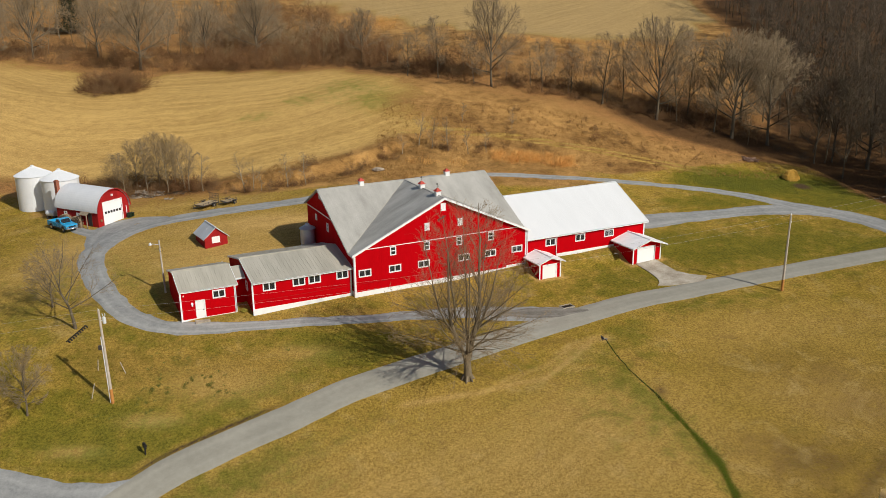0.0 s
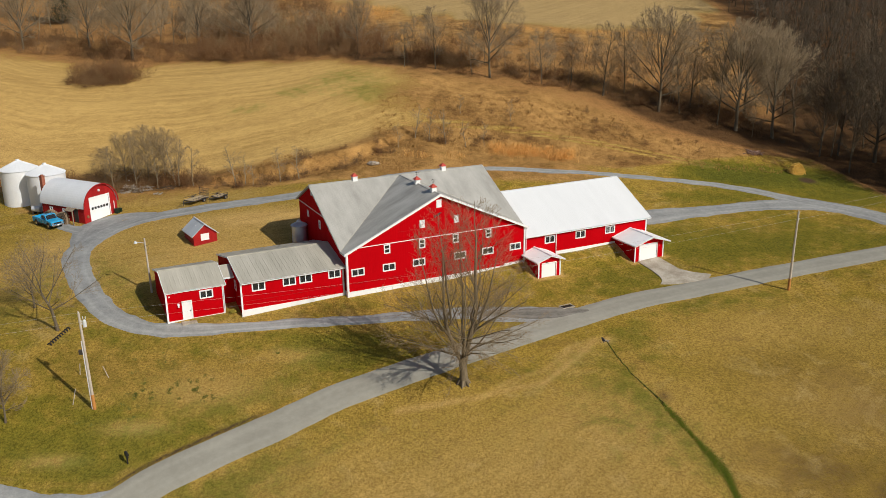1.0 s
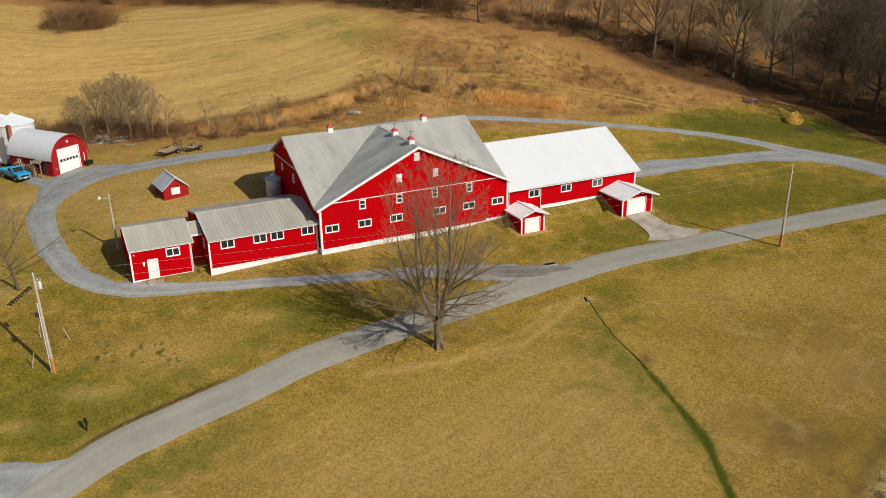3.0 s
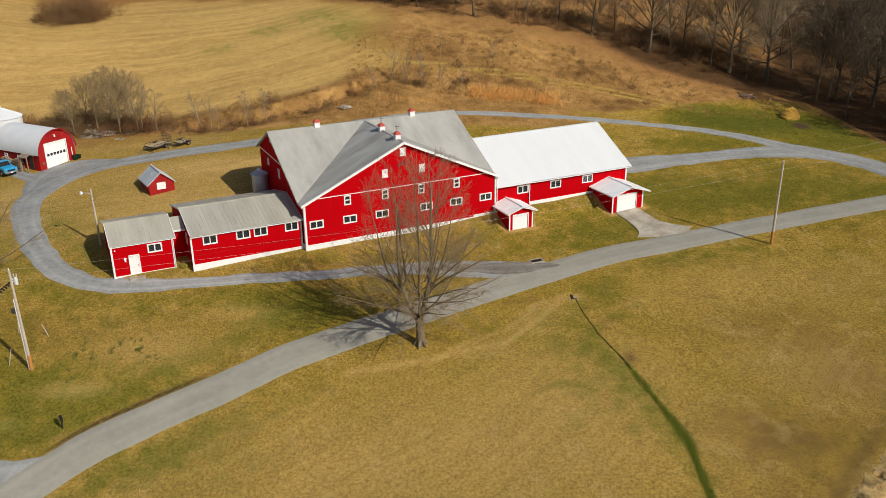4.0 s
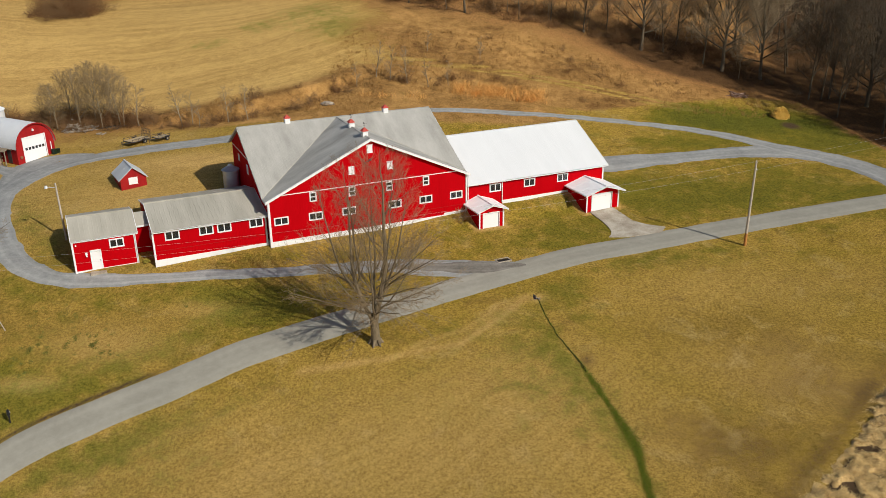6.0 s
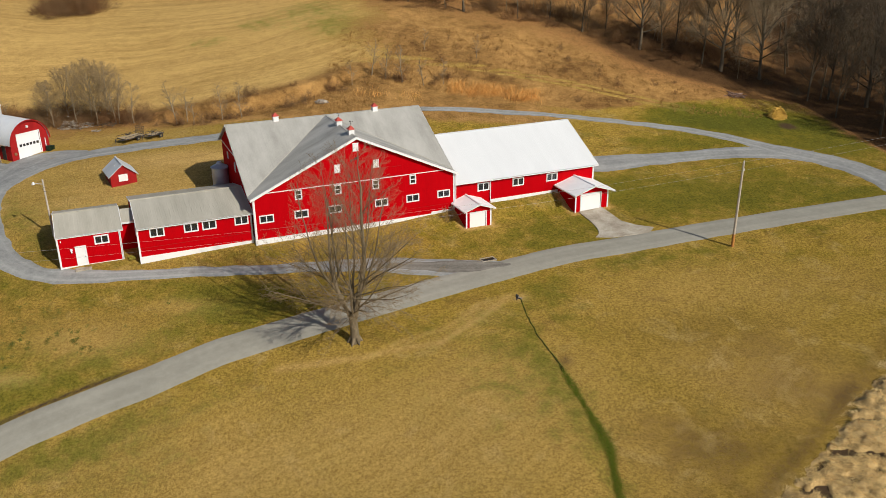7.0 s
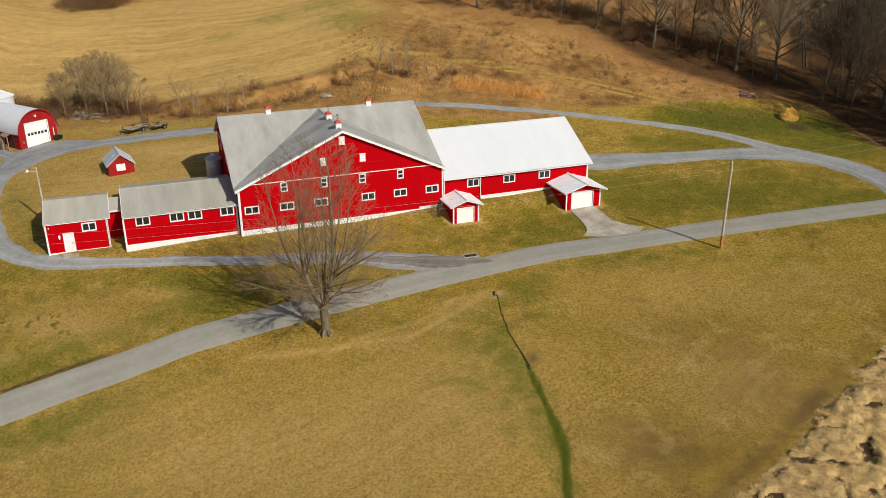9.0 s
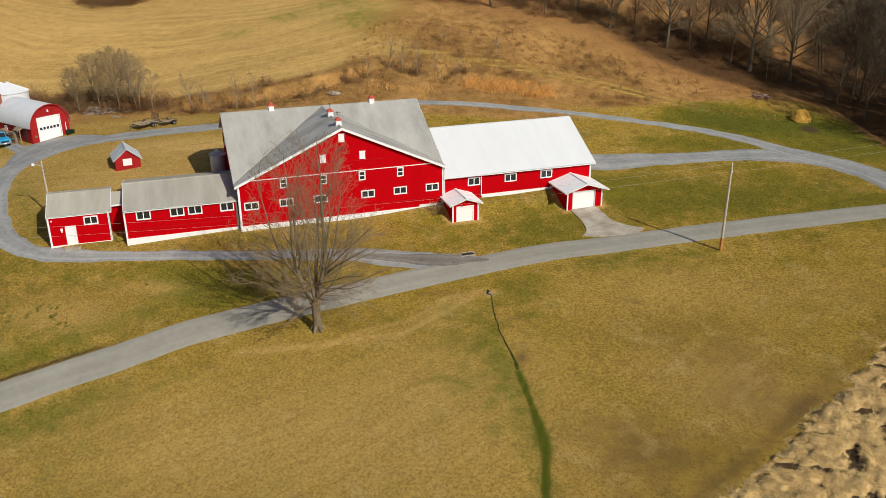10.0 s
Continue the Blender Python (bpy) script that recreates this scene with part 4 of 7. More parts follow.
    rod(bm, (W + 0.12, -0.18, 2.3), (W - 0.25, -0.22, 1.7), 0.055)
    rod(bm, (W - 0.25, -0.22, 1.7), (W - 0.25, -0.22, 0.8), 0.055)
    part("downspout", bm, WHITE, b, "white downspout")


def gable_house(name, x0, x1, y0, y1, z0, eave, ridge, over, roof_mat, label, holes=(), base=None, pitch=0.46, roof_label="", ends=True, fascia_w=0.2, base_from=None, back=None, sides=None, ridge_y=None):
    """A low building along the barn's x with its ridge along x; holes in the front wall. back: the rear eave's height; sides: the overhang at its two ends."""
    b = thing(name, BARN_M @ pose(x0, y0, 0), label, name.split("_")[-1] if name != "annex" else "building")
    W, D = x1 - x0, y1 - y0
    back = eave if back is None else back
    ry = D / 2 if ridge_y is None else ridge_y - y0
    oa, ob = sides or ((over if ends else 0.0), over)
    part("wall", wall(W, lambda x: eave - 0.06, z0, holes, 0.18), RED, b, "red sheet-clad front wall")
    part("wall", moved(wall(W, lambda x: back - 0.06, z0, (), 0.18), side(W, D, 180)), RED, b, "red back wall")
    g = lambda v: (eave + (ridge - eave) * v / ry if v < ry else back + (ridge - back) * (D - v) / (D - ry)) - 0.08
    if ends:
        part("wall", moved(wall(D, lambda t: g(D - t), z0, (), 0.18, (D - ry,)), side(0, D, -90)), RED, b, "red gable wall")
    part("wall", moved(wall(D, g, z0, (), 0.18, (ry,)), side(W, 0, 90)), RED, b, "red gable wall")
    part("floor", boxes(((0.2, 0.2, z0 + 0.2), (W - 0.2, D - 0.2, z0 + 0.35))), CONCRETE, b)
    lo = eave - over * (ridge - eave) / ry
    lb = back - over * (ridge - back) / (D - ry)
    bm = bmesh.new()
    slab(bm, [(-oa, -over, lo), (W + ob, -over, lo), (W + ob, ry, ridge), (-oa, ry, ridge)], 0.1)
    slab(bm, [(-oa, ry, ridge), (W + ob, ry, ridge), (W + ob, D + over, lb), (-oa, D + over, lb)], 0.1)
    roof = part("roof", bm, roof_mat, b, roof_label)
    if pitch:
        part("seam", seams(-oa + 0.05, W + ob - 0.05, -over, lo, ry, ridge, pitch), roof_mat, roof, "standing seams")
        part("seam", seams(-oa + 0.05, W + ob - 0.05, D + over, lb, ry, ridge, pitch), roof_mat, roof, "standing seams")
    part("ridge_cap", boxes(((-oa, ry - 0.13, ridge - 0.02), (W + ob, ry + 0.13, ridge + 0.05))), roof_mat, roof)
    bm = bmesh.new()
    fascia(bm, (W + ob, -over, lo + 0.01), (-oa, -over, lo + 0.01), fascia_w, 0.06)
    part("eave_board", bm, WHITE, b, "white eave board")
    for x in (-oa, W + ob):
        bm = bmesh.new()
        for ya, za, yb, zb in ((-over, lo, ry, ridge), (D + over, lb, ry, ridge)):
            fascia(bm, (x, ya, za + 0.03), (x, yb, zb + 0.03), fascia_w, 0.06)
        part("barge_board", bm, WHITE, b, "white barge board")
    if base is not None:
        f = base_from or 0.0
        part("foundation", boxes(((f - 0.03, -0.05, z0), (W + 0.03, -0.002, base))), WHITE, b, "white painted foundation strip")
    for x in ((0.0, W) if ends else (W,)):
        part("corner_board", boxes(((x - 0.09, -0.07, z0), (x + 0.09, -0.003, eave - 0.08)), ((x - 0.06 if x == 0 else x + 0.003, 0.0, z0), (x - 0.003 if x == 0 else x + 0.06, 0.16, eave - 0.08))), WHITE, b, "white corner board")
    return b, pose(0, 0, 0)


def build_wing():
    holes = [(x + 0.02, x + 1.48, 2.64, 3.62) for x in (1.22, 4.75, 6.66, 10.12)]
    b, m = gable_house("milk_house_wing", -12.17, -0.26, 0.7, 12.1, -0.5, 3.90, 5.24, 0.27, TAN_ROOF, "long low red wing with tan metal roof and white base", holes, 0.62, 0.46, "tan-grey standing seam roof", back=3.98, sides=(0.07, 0.24), ridge_y=6.45)
    for h in holes:
        window(b, m, *h)
    ml = side(0, 11.4, -90)
    window(b, ml, 8.4, 9.2, 2.2, 3.3, "z")
    part("trim_band", boxes(((0.1, -0.03, 1.55), (11.8, -0.003, 1.58))), RED_LAP, b)


def build_shed():
    holes = [(1.65, 2.61, 0.12, 2.22), (3.59, 5.0, 2.26, 3.18)]
    b, m = gable_house("red_shed", -19.98, -13.86, 2.15, 9.7, -0.5, 3.60, 4.95, 0.14, TAN_ROOF, "small red shed with tan metal roof and white door", holes, 0.2, 0.46, "tan-grey standing seam roof", fascia_w=0.18, back=4.06, sides=(0.14, 0.33), ridge_y=5.95)
    window(b, m, *holes[1])
    d = part("door", boxes(((1.58, -0.06, 0.1), (1.70, 0.08, 2.3)), ((2.56, -0.06, 0.1), (2.68, 0.08, 2.3)), ((1.58, -0.06, 2.2), (2.68, 0.08, 2.32)), ((1.70, 0.0, 0.12), (2.56, 0.05, 2.2)),
                           ((1.82, -0.015, 1.2), (2.44, 0.0, 2.05)), ((1.82, -0.015, 0.3), (2.44, 0.0, 1.0))), WHITE, b, "white panelled door")
    part("handle", rod(bmesh.new(), (2.45, -0.07, 1.12), (2.45, -0.0, 1.12), 0.045), DARK_STEEL, d)
    part("door_step", boxes(((1.3, -1.0, -0.5), (2.9, -0.05, 0.05))), CONCRETE, b, "low concrete door step")
    bm = boxes(((1.12, -0.16, 1.9), (1.34, -0.003, 2.12)), ((1.16, -0.22, 1.72), (1.30, -0.02, 1.9)))
    part("wall_lamp", bm, WHITE, b, "white wall lamp")
    part("wall_lamp", boxes(((0.28, -0.16, 3.0), (0.4, -0.003, 3.1))), WHITE, b, "small white flood lamp")
    bm = rod(bmesh.new(), (6.18, -0.14, 3.3), (6.18, -0.14, 0.2), 0.05)
    part("downspout", bm, WHITE, b, "white downspout")


def build_link():
    b = thing("link_passage", BARN_M @ pose(-13.8, 4.0, 0), "narrow red passage between shed and wing", "passage")
    part("wall", wall(1.7, lambda x: 3.55, -0.4, (), 0.15), RED, b)
    part("wall", moved(wall(1.7, lambda x: 3.55, -0.4, (), 0.15), side(1.7, 3.4, 180)), RED, b)
    bm = slab(bmesh.new(), [(-0.03, -0.35, 3.72), (1.6, -0.35, 3.72), (1.6, 1.7, 4.62), (-0.03, 1.7, 4.62)], 0.08)
    slab(bm, [(-0.03, 1.7, 4.62), (1.6, 1.7, 4.62), (1.6, 3.7, 3.72), (-0.03, 3.7, 3.72)], 0.08)
    part("roof", bm, TAN_ROOF, b)
    part("eave_board", boxes(((0.0, -0.4, 3.55), (1.6, -0.352, 3.74))), WHITE, b)
    part("foundation", boxes(((0.0, -0.04, -0.4), (1.6, -0.002, 0.22))), WHITE, b)


def build_annex():
    x0, y0, W = 23.98, 0.35, 19.55
    holes = [(x + 0.05, x + 1.58, 2.64, 3.62) for x in (3.15, 7.92, 12.70)]
    b, m = gable_house("annex", x0, x0 + W, y0, y0 + 15.0, 0.2, 4.30, 8.22, 0.45, WHITE_ROOF, "long red annex with bright white metal roof", holes, 1.38, 0, "bright white metal roof", False, 0.2, 5.0)
    for h in holes:
        window(b, m, *h)
    bm = rod(bmesh.new(), (4.88, -0.12, 4.2), (4.88, -0.12, 1.2), 0.055)
    part("downspout", bm, WHITE, b, "white downspout")
    part("gutter", boxes(((-0.05, -0.60, 3.98), (4.95, -0.46, 4.10))), WHITE, b)
    part("corner_board", moved(boxes(((14.8, -0.05, 0.2), (15.0, -0.003, 4.2))), side(W, 0, 90)), WHITE, b)
    mr = side(W, 0, 90)
    part("door", moved(boxes(((4.5, -0.06, 0.9), (8.5, -0.003, 4.3))), mr), WHITE_DOOR, b, "wide white end door")


def small_gable(name, uc, half, front, back, z0, eave, ridge, over_f, over_s, door, label):
    """A porch-like shed out from the annex, gable towards the road."""
    b = thing(name, BARN_M @ pose(uc, front, 0), label, "garage" if "garage" in name else "shed")
    D = back - front
    g = lambda s: eave + (ridge - eave) * (1 - abs(s - half) / half) - 0.05
    x0, x1, zt = door
    part("wall", moved(wall(half * 2, g, z0, [(half + x0, half + x1, z0 + 0.02, zt)], 0.14, (half,)), pose(-half, 0, 0)), RED, b, "red gable front")
    part("wall", moved(wall(D, lambda s: eave - 0.05, z0, (), 0.14), side(-half, D, -90)), RED, b, "red side wall in shade")
    part("wall", moved(wall(D, lambda s: eave - 0.05, z0, (), 0.14), side(half, 0, 90)), RED, b, "red side wall")
    k = (ridge - eave) / half
    lo = eave - over_s * k
    bm = slab(bmesh.new(), [(-half - over_s, -over_f, lo), (0, -over_f, ridge), (0, D, ridge), (-half - over_s, D, lo)], 0.09)
    slab(bm, [(0, -over_f, ridge), (half + over_s, -over_f, lo), (half + over_s, D, lo), (0, D, ridge)], 0.09)
    roof = part("roof", bm, SMALL_ROOF, b, "pale metal roof")
    bm = boxes(((-0.12, -over_f, ridge - 0.02), (0.12, D, ridge + 0.05)))
    for s in (-1, 1):
        n = int(D / 0.9)
        for i in range(n):
            y = -over_f + 0.06 + (D + over_f - 0.1) * i / (n - 1)
            a, c = Vector((s * (half + over_s), y, lo + 0.01)), Vector((0, y, ridge + 0.01))
            rod(bm, a, c, 0.006, sides=4, caps=False)
    part("seam", bm, SMALL_ROOF, roof)
    bm = bmesh.new()
    fascia(bm, (0, -over_f, ridge), (-half - over_s, -over_f, lo), 0.17, 0.05)
    fascia(bm, (half + over_s, -over_f, lo), (0, -over_f, ridge), 0.17, 0.05)
    fascia(bm, (-half - over_s, -over_f, lo), (-half - over_s, D, lo), 0.14, 0.04)
    fascia(bm, (half + over_s, D, lo), (half + over_s, -over_f, lo), 0.14, 0.04)
    part("barge_board", bm, WHITE, b)
    d = part("garage_door", moved(boxes(((x0 + 0.02, 0.05, z0), (x1 - 0.02, 0.10, zt - 0.02))), pose(0, 0, 0)), WHITE_DOOR, b, "white sectional door")
    part("handle", boxes((((x0 + x1) / 2 - 0.15, 0.02, z0 + 0.25), ((x0 + x1) / 2 + 0.15, 0.05, z0 + 0.30))), DARK_STEEL, d)
    bm = boxes(((x0 - 0.1, -0.03, z0), (x0, 0.04, zt + 0.1)), ((x1, -0.03, z0), (x1 + 0.1, 0.04, zt + 0.1)), ((x0 - 0.1, -0.03, zt), (x1 + 0.1, 0.04, zt + 0.12)))
    part("door_frame", bm, WHITE if "garage" not in name else GALVANISED, b)
    for s in (-1, 1):
        part("corner_board", boxes((((s * half - 0.13) if s > 0 else -half - 0.04, -0.05, z0), ((half + 0.04) if s > 0 else -half + 0.13, -0.002, eave + 0.03))), WHITE, b, "white corner board")
    bm = rod(bmesh.new(), ((x0 + x1) / 2 - 0.4, -0.02, zt + 0.24), ((x0 + x1) / 2 - 0.4, -0.16, zt + 0.20), 0.05, 0.07)
    part("wall_lamp", bm, DARK_STEEL, b)
    return b


def build_round_workshop():
    """Red workshop with a barrel roof, gable with a big white door."""
    W, L, Z, H, Rr = 5.9, 8.7, 2.95, 2.15, 2.95
    b = thing("round_roof_workshop", pose(-50.2, 121.15, Z, 0, 0, 62), "red workshop with a galvanised barrel roof and white door", "workshop")
    arch = lambda x: H + math.sqrt(max(Rr * Rr - (x - W / 2) ** 2, 0.0)) * 0.98
    br = [W * i / 24 for i in range(1, 24)]
    hole = (1.15, 4.55, 0.0, 3.35)
    part("wall", wall(W, arch, -0.4, [hole], 0.18, br), RED_LAP, b, "red lap-boarded front under the arch")
    part("wall", moved(wall(W, arch, -0.4, (), 0.18, br), side(W, L, 180)), RED_LAP, b)
    part("wall", moved(wall(L, lambda s: H, -0.4, [(1.6, 2.2, 0.9, 1.7), (4.3, 4.9, 0.9, 1.7)], 0.18), side(0, L, -90)), RED_LAP, b, "red side wall")
    part("wall", moved(wall(L, lambda s: H, -0.4, (), 0.18), side(W, 0, 90)), RED_LAP, b)
    bm = bmesh.new()
    n, o = 28, 0.22
    rings = []
    for y in (-o, L + o):
        for r, dz in ((Rr + 0.14, 0.04), (Rr + 0.04, 0.0)):
            rings.append([bm.verts.new((W / 2 - r * math.cos(math.pi * i / n), y, H - 0.12 + dz + r * math.sin(math.pi * i / n))) for i in range(n + 1)])
    a, c, d, e = rings
    for i in range(n):
        bm.faces.new((a[i], a[i + 1], d[i + 1], d[i]))
        bm.faces.new((c[i + 1], c[i], e[i], e[i + 1]))
        bm.faces.new((a[i + 1], a[i], c[i], c[i + 1]))
        bm.faces.new((d[i], d[i + 1], e[i + 1], e[i]))
    roof = part("roof", bm, BIN_STEEL, b, "pale galvanised barrel roof", smooth=False)
    bm = bmesh.new()
    pts = [Vector((W / 2 - (Rr + 0.1) * math.cos(math.pi * i / n), -o - 0.03, H - 0.1 + (Rr + 0.1) * math.sin(math.pi * i / n))) for i in range(n + 1)]
    for p, q in zip(pts, pts[1:]):
        rod(bm, p, q, 0.09, sides=6, caps=False)
    part("arch_trim", bm, RED_LAP, b, "red arched trim")
    door = part("garage_door", boxes(((1.17, 0.04, 0.0), (4.53, 0.09, 3.33))), WHITE_DOOR, b, "large white sectional door with a row of small panes")
    for k in range(6):
        x = 1.38 + k * 0.52
        part("pane", boxes(((x, 0.02, 1.62), (x + 0.36, 0.038, 1.98))), GLASS, door)
    part("door_frame", boxes(((1.03, -0.04, 0.0), (1.15, 0.05, 3.45)), ((4.55, -0.04, 0.0), (4.67, 0.05, 3.45)), ((1.03, -0.04, 3.35), (4.67, 0.05, 3.47))), WHITE, b)
    part("wall_lamp", boxes(((2.75, -0.25, 4.1), (2.95, -0.002, 4.4))), WHITE, b, "small white gable lamp")
    part("downspout", rod(bmesh.new(), (5.3, -0.08, 0.2), (5.3, -0.08, 2.1), 0.06), WHITE, b, "white pipe beside the door")
    part("hose_reel", rod(bmesh.new(), (0.55, -0.12, 0.85), (0.55, -0.0, 0.85), 0.2, sides=14), RUST, b, "round hose reel on the wall")
    ml = side(0, L, -90)
    for x in (1.6, 4.3):
        window(b, ml, x, x + 0.6, 0.9, 1.7, "z")
    bm = boxes(((0.75, 8.98, -0.3), (1.27, 9.5, 5.85)), ((0.71, 8.94, 5.7), (1.31, 9.54, 5.85)), ((0.83, 9.06, 5.85), (1.19, 9.42, 6.0)))
    part("chimney", bm, BRICK, b, "square brick chimney behind the back wall")
    # lean-to over the side door
    bm = slab(bmesh.new(), [(-1.3, 0.9, 1.95), (-1.3, 2.5, 1.95), (-0.65, 2.5, 2.3), (-0.65, 0.9, 2.3)], 0.06)
    slab(bm, [(-0.65, 0.9, 2.3), (-0.65, 2.5, 2.3), (0.0, 2.5, 1.95), (0.0, 0.9, 1.95)], 0.06)
    part("porch_roof", bm, WOOD_GREY, b, "weathered little porch roof")
    part("porch_post", boxes(((-1.2, 1.0, -0.3), (-1.08, 1.12, 1.95)), ((-1.2, 2.3, -0.3), (-1.08, 2.42, 1.95))), WOOD_GREY, b)
    part("door", boxes(((-0.03, 1.25, 0.0), (-0.002, 2.1, 1.9))), DARK_STEEL, b, "dark side door under the porch")


def grain_bin(x, y, z, r, h, cone, label, name="grain_bin", steel=None):
    steel = steel or BIN_STEEL
    b = thing(name, pose(x, y, z), label, "grain bin", "grain bins by the workshop")
    bm = bmesh.new()
    n, k = 48, int(h / 0.16)
    prev = None
    for i in range(k + 1):
        rr = r + (0.002 if i % 2 else -0.002)
        ring = [bm.verts.new((rr * math.cos(2 * math.pi * j / n), rr * math.sin(2 * math.pi * j / n), -0.3 + (h + 0.3) * i / k)) for j in range(n)]
        if prev:
            for j in range(n):
                bm.faces.new((prev[j], prev[(j + 1) % n], ring[(j + 1) % n], ring[j]))
        prev = ring
    part("shell", bm, steel, b, "corrugated galvanised shell", smooth=True)
    bm = bmesh.new()
    top = [bm.verts.new((0.28 * math.cos(2 * math.pi * j / n), 0.28 * math.sin(2 * math.pi * j / n), h + cone)) for j in range(n)]
    low = [bm.verts.new(((r + 0.12) * math.cos(2 * math.pi * j / n), (r + 0.12) * math.sin(2 * math.pi * j / n), h - 0.02)) for j in range(n)]
    for j in range(n):
        bm.faces.new((low[j], low[(j + 1) % n], top[(j + 1) % n], top[j]))
    bm.faces.new(low[::-1])
    roof = part("roof", bm, steel, b, "conical steel roof")
    bm = bmesh.new()
    for j in range(24):
        a = 2 * math.pi * j / 24
        rod(bm, ((r + 0.12) * math.cos(a), (r + 0.12) * math.sin(a), h + 0.0), (0.28 * math.cos(a), 0.28 * math.sin(a), h + cone + 0.02), 0.03, sides=4, caps=False)
    part("roof_rib", bm, steel, roof)
    part("lid", rod(bmesh.new(), (0, 0, h + cone - 0.05), (0, 0, h + cone + 0.22), 0.34, 0.26, 16), GALVANISED, roof, "round filler lid")
    return b


def build_hut():
    z = 2.0
    b = thing("pump_hut", pose(-31.66, 109.7, z, 0, 0, 33), "little red hut with a blue-grey metal roof", "hut")
    W, D, E, R = 3.1, 3.9, 2.3, 3.58
    g = lambda s: E + (R - E) * (1 - abs(s - W / 2) / (W / 2)) - 0.04
    part("wall", wall(W, g, -0.3, [(1.0, 2.0, 1.5, 2.3)], 0.12, (W / 2,)), RED_LAP, b)
    part("wall", moved(wall(W, g, -0.3, (), 0.12, (W / 2,)), side(W, D, 180)), RED_LAP, b)
    part("wall", moved(wall(D, lambda s: E, -0.3, (), 0.12), side(0, D, -90)), RED_LAP, b)
    part("wall", moved(wall(D, lambda s: E, -0.3, (), 0.12), side(W, 0, 90)), RED_LAP, b)
    part("shutter", boxes(((0.96, -0.04, 1.46), (2.04, 0.06, 2.34))), WHITE, b, "white square hatch")
    o = 0.25
    k = (R - E) / (W / 2)
    bm = slab(bmesh.new(), [(-o, -o, E - o * k + 0.06), (W / 2, -o, R + 0.06), (W / 2, D + o, R + 0.06), (-o, D + o, E - o * k + 0.06)], 0.08)
    slab(bm, [(W / 2, -o, R + 0.06), (W + o, -o, E - o * k + 0.06), (W + o, D + o, E - o * k + 0.06), (W / 2, D + o, R + 0.06)], 0.08)
    roof = part("roof", bm, BLUE_ROOF, b, "blue-grey metal roof")
    part("ridge_cap", boxes(((W / 2 - 0.1, -o, R + 0.04), (W / 2 + 0.1, D + o, R + 0.10))), BLUE_ROOF, roof)
    part("vent_pipe", rod(bmesh.new(), (0.9, 1.5, 2.6), (0.9, 1.5, 3.2), 0.07), WHITE, roof, "white vent pipe")
    part("sill", boxes(((-0.08, -0.1, -0.35), (W + 0.08, -0.002, 0.05))), CONCRETE, b)


build_barn()
build_wing()
build_shed()
build_link()
build_annex()
small_gable("garage_porch", 40.75, 2.35, -3.95, 0.34, -0.75, 2.21, 2.95, 0.75, 0.58, (-1.55, 1.30, 1.75), "small red garage with pale roof and white door below the annex")
small_gable("entry_porch", 25.55, 1.62, -3.35, 0.34, -0.85, 1.93, 2.48, 0.45, 0.46, (-1.05, 0.95, 1.35), "little red shed with pale roof and white door below the annex")
build_round_workshop()
grain_bin(-59.5, 131.2, float(land(-59.5, 131.2)), 2.75, 5.2, 1.25, "tall galvanised grain bin with a conical roof beside the workshop")
grain_bin(-64.7, 133.7, float(land(-64.7, 133.7)), 2.75, 5.2, 1.25, "tall galvanised grain bin with a conical roof behind another bin")
grain_bin(*barn_xy(-1.02, 14.8), 2.5, 0.98, 2.95, 0.42, "small galvanised feed bin standing by the barn", "feed_bin", FEED_STEEL)
build_hut()

# ---- yard things ----


def apron():
    pts = [barn_xy(38.9, -4.0), barn_xy(42.3, -4.0), (31.0, 108.4), (32.5, 107.3), (34.6, 106.6), (33.8, 105.1), (29.5, 103.9), (27.5, 103.9), (27.9, 104.7), (28.0, 105.5), (27.85, 106.5), (27.3, 108.2)]
    bm = bmesh.new()
    c = (sum(p[0] for p in pts) / len(pts), sum(p[1] for p in pts) / len(pts))
    rings = []
    for f in (1.0, 0.66, 0.33):
        rings.append([bm.verts.new((c[0] + (x - c[0]) * f, c[1] + (y - c[1]) * f, float(land(c[0] + (x - c[0]) * f, c[1] + (y - c[1]) * f)) + 0.075)) for x, y in pts])
    skirt = [bm.verts.new((v.co.x, v.co.y, v.co.z - 0.3)) for v in rings[0]]
    n = len(pts)
    for a, b in ((skirt, rings[0]), (rings[0], rings[1]), (rings[1], rings[2])):
        for i in range(n):
            bm.faces.new((a[i], a[(i + 1) % n], b[(i + 1) % n], b[i]))
    bm.faces.new(rings[2])
    tagged(part("concrete_apron", bm, CONCRETE), "stained pale concrete apron before the garage door", "paving", kind="structure")


apron()


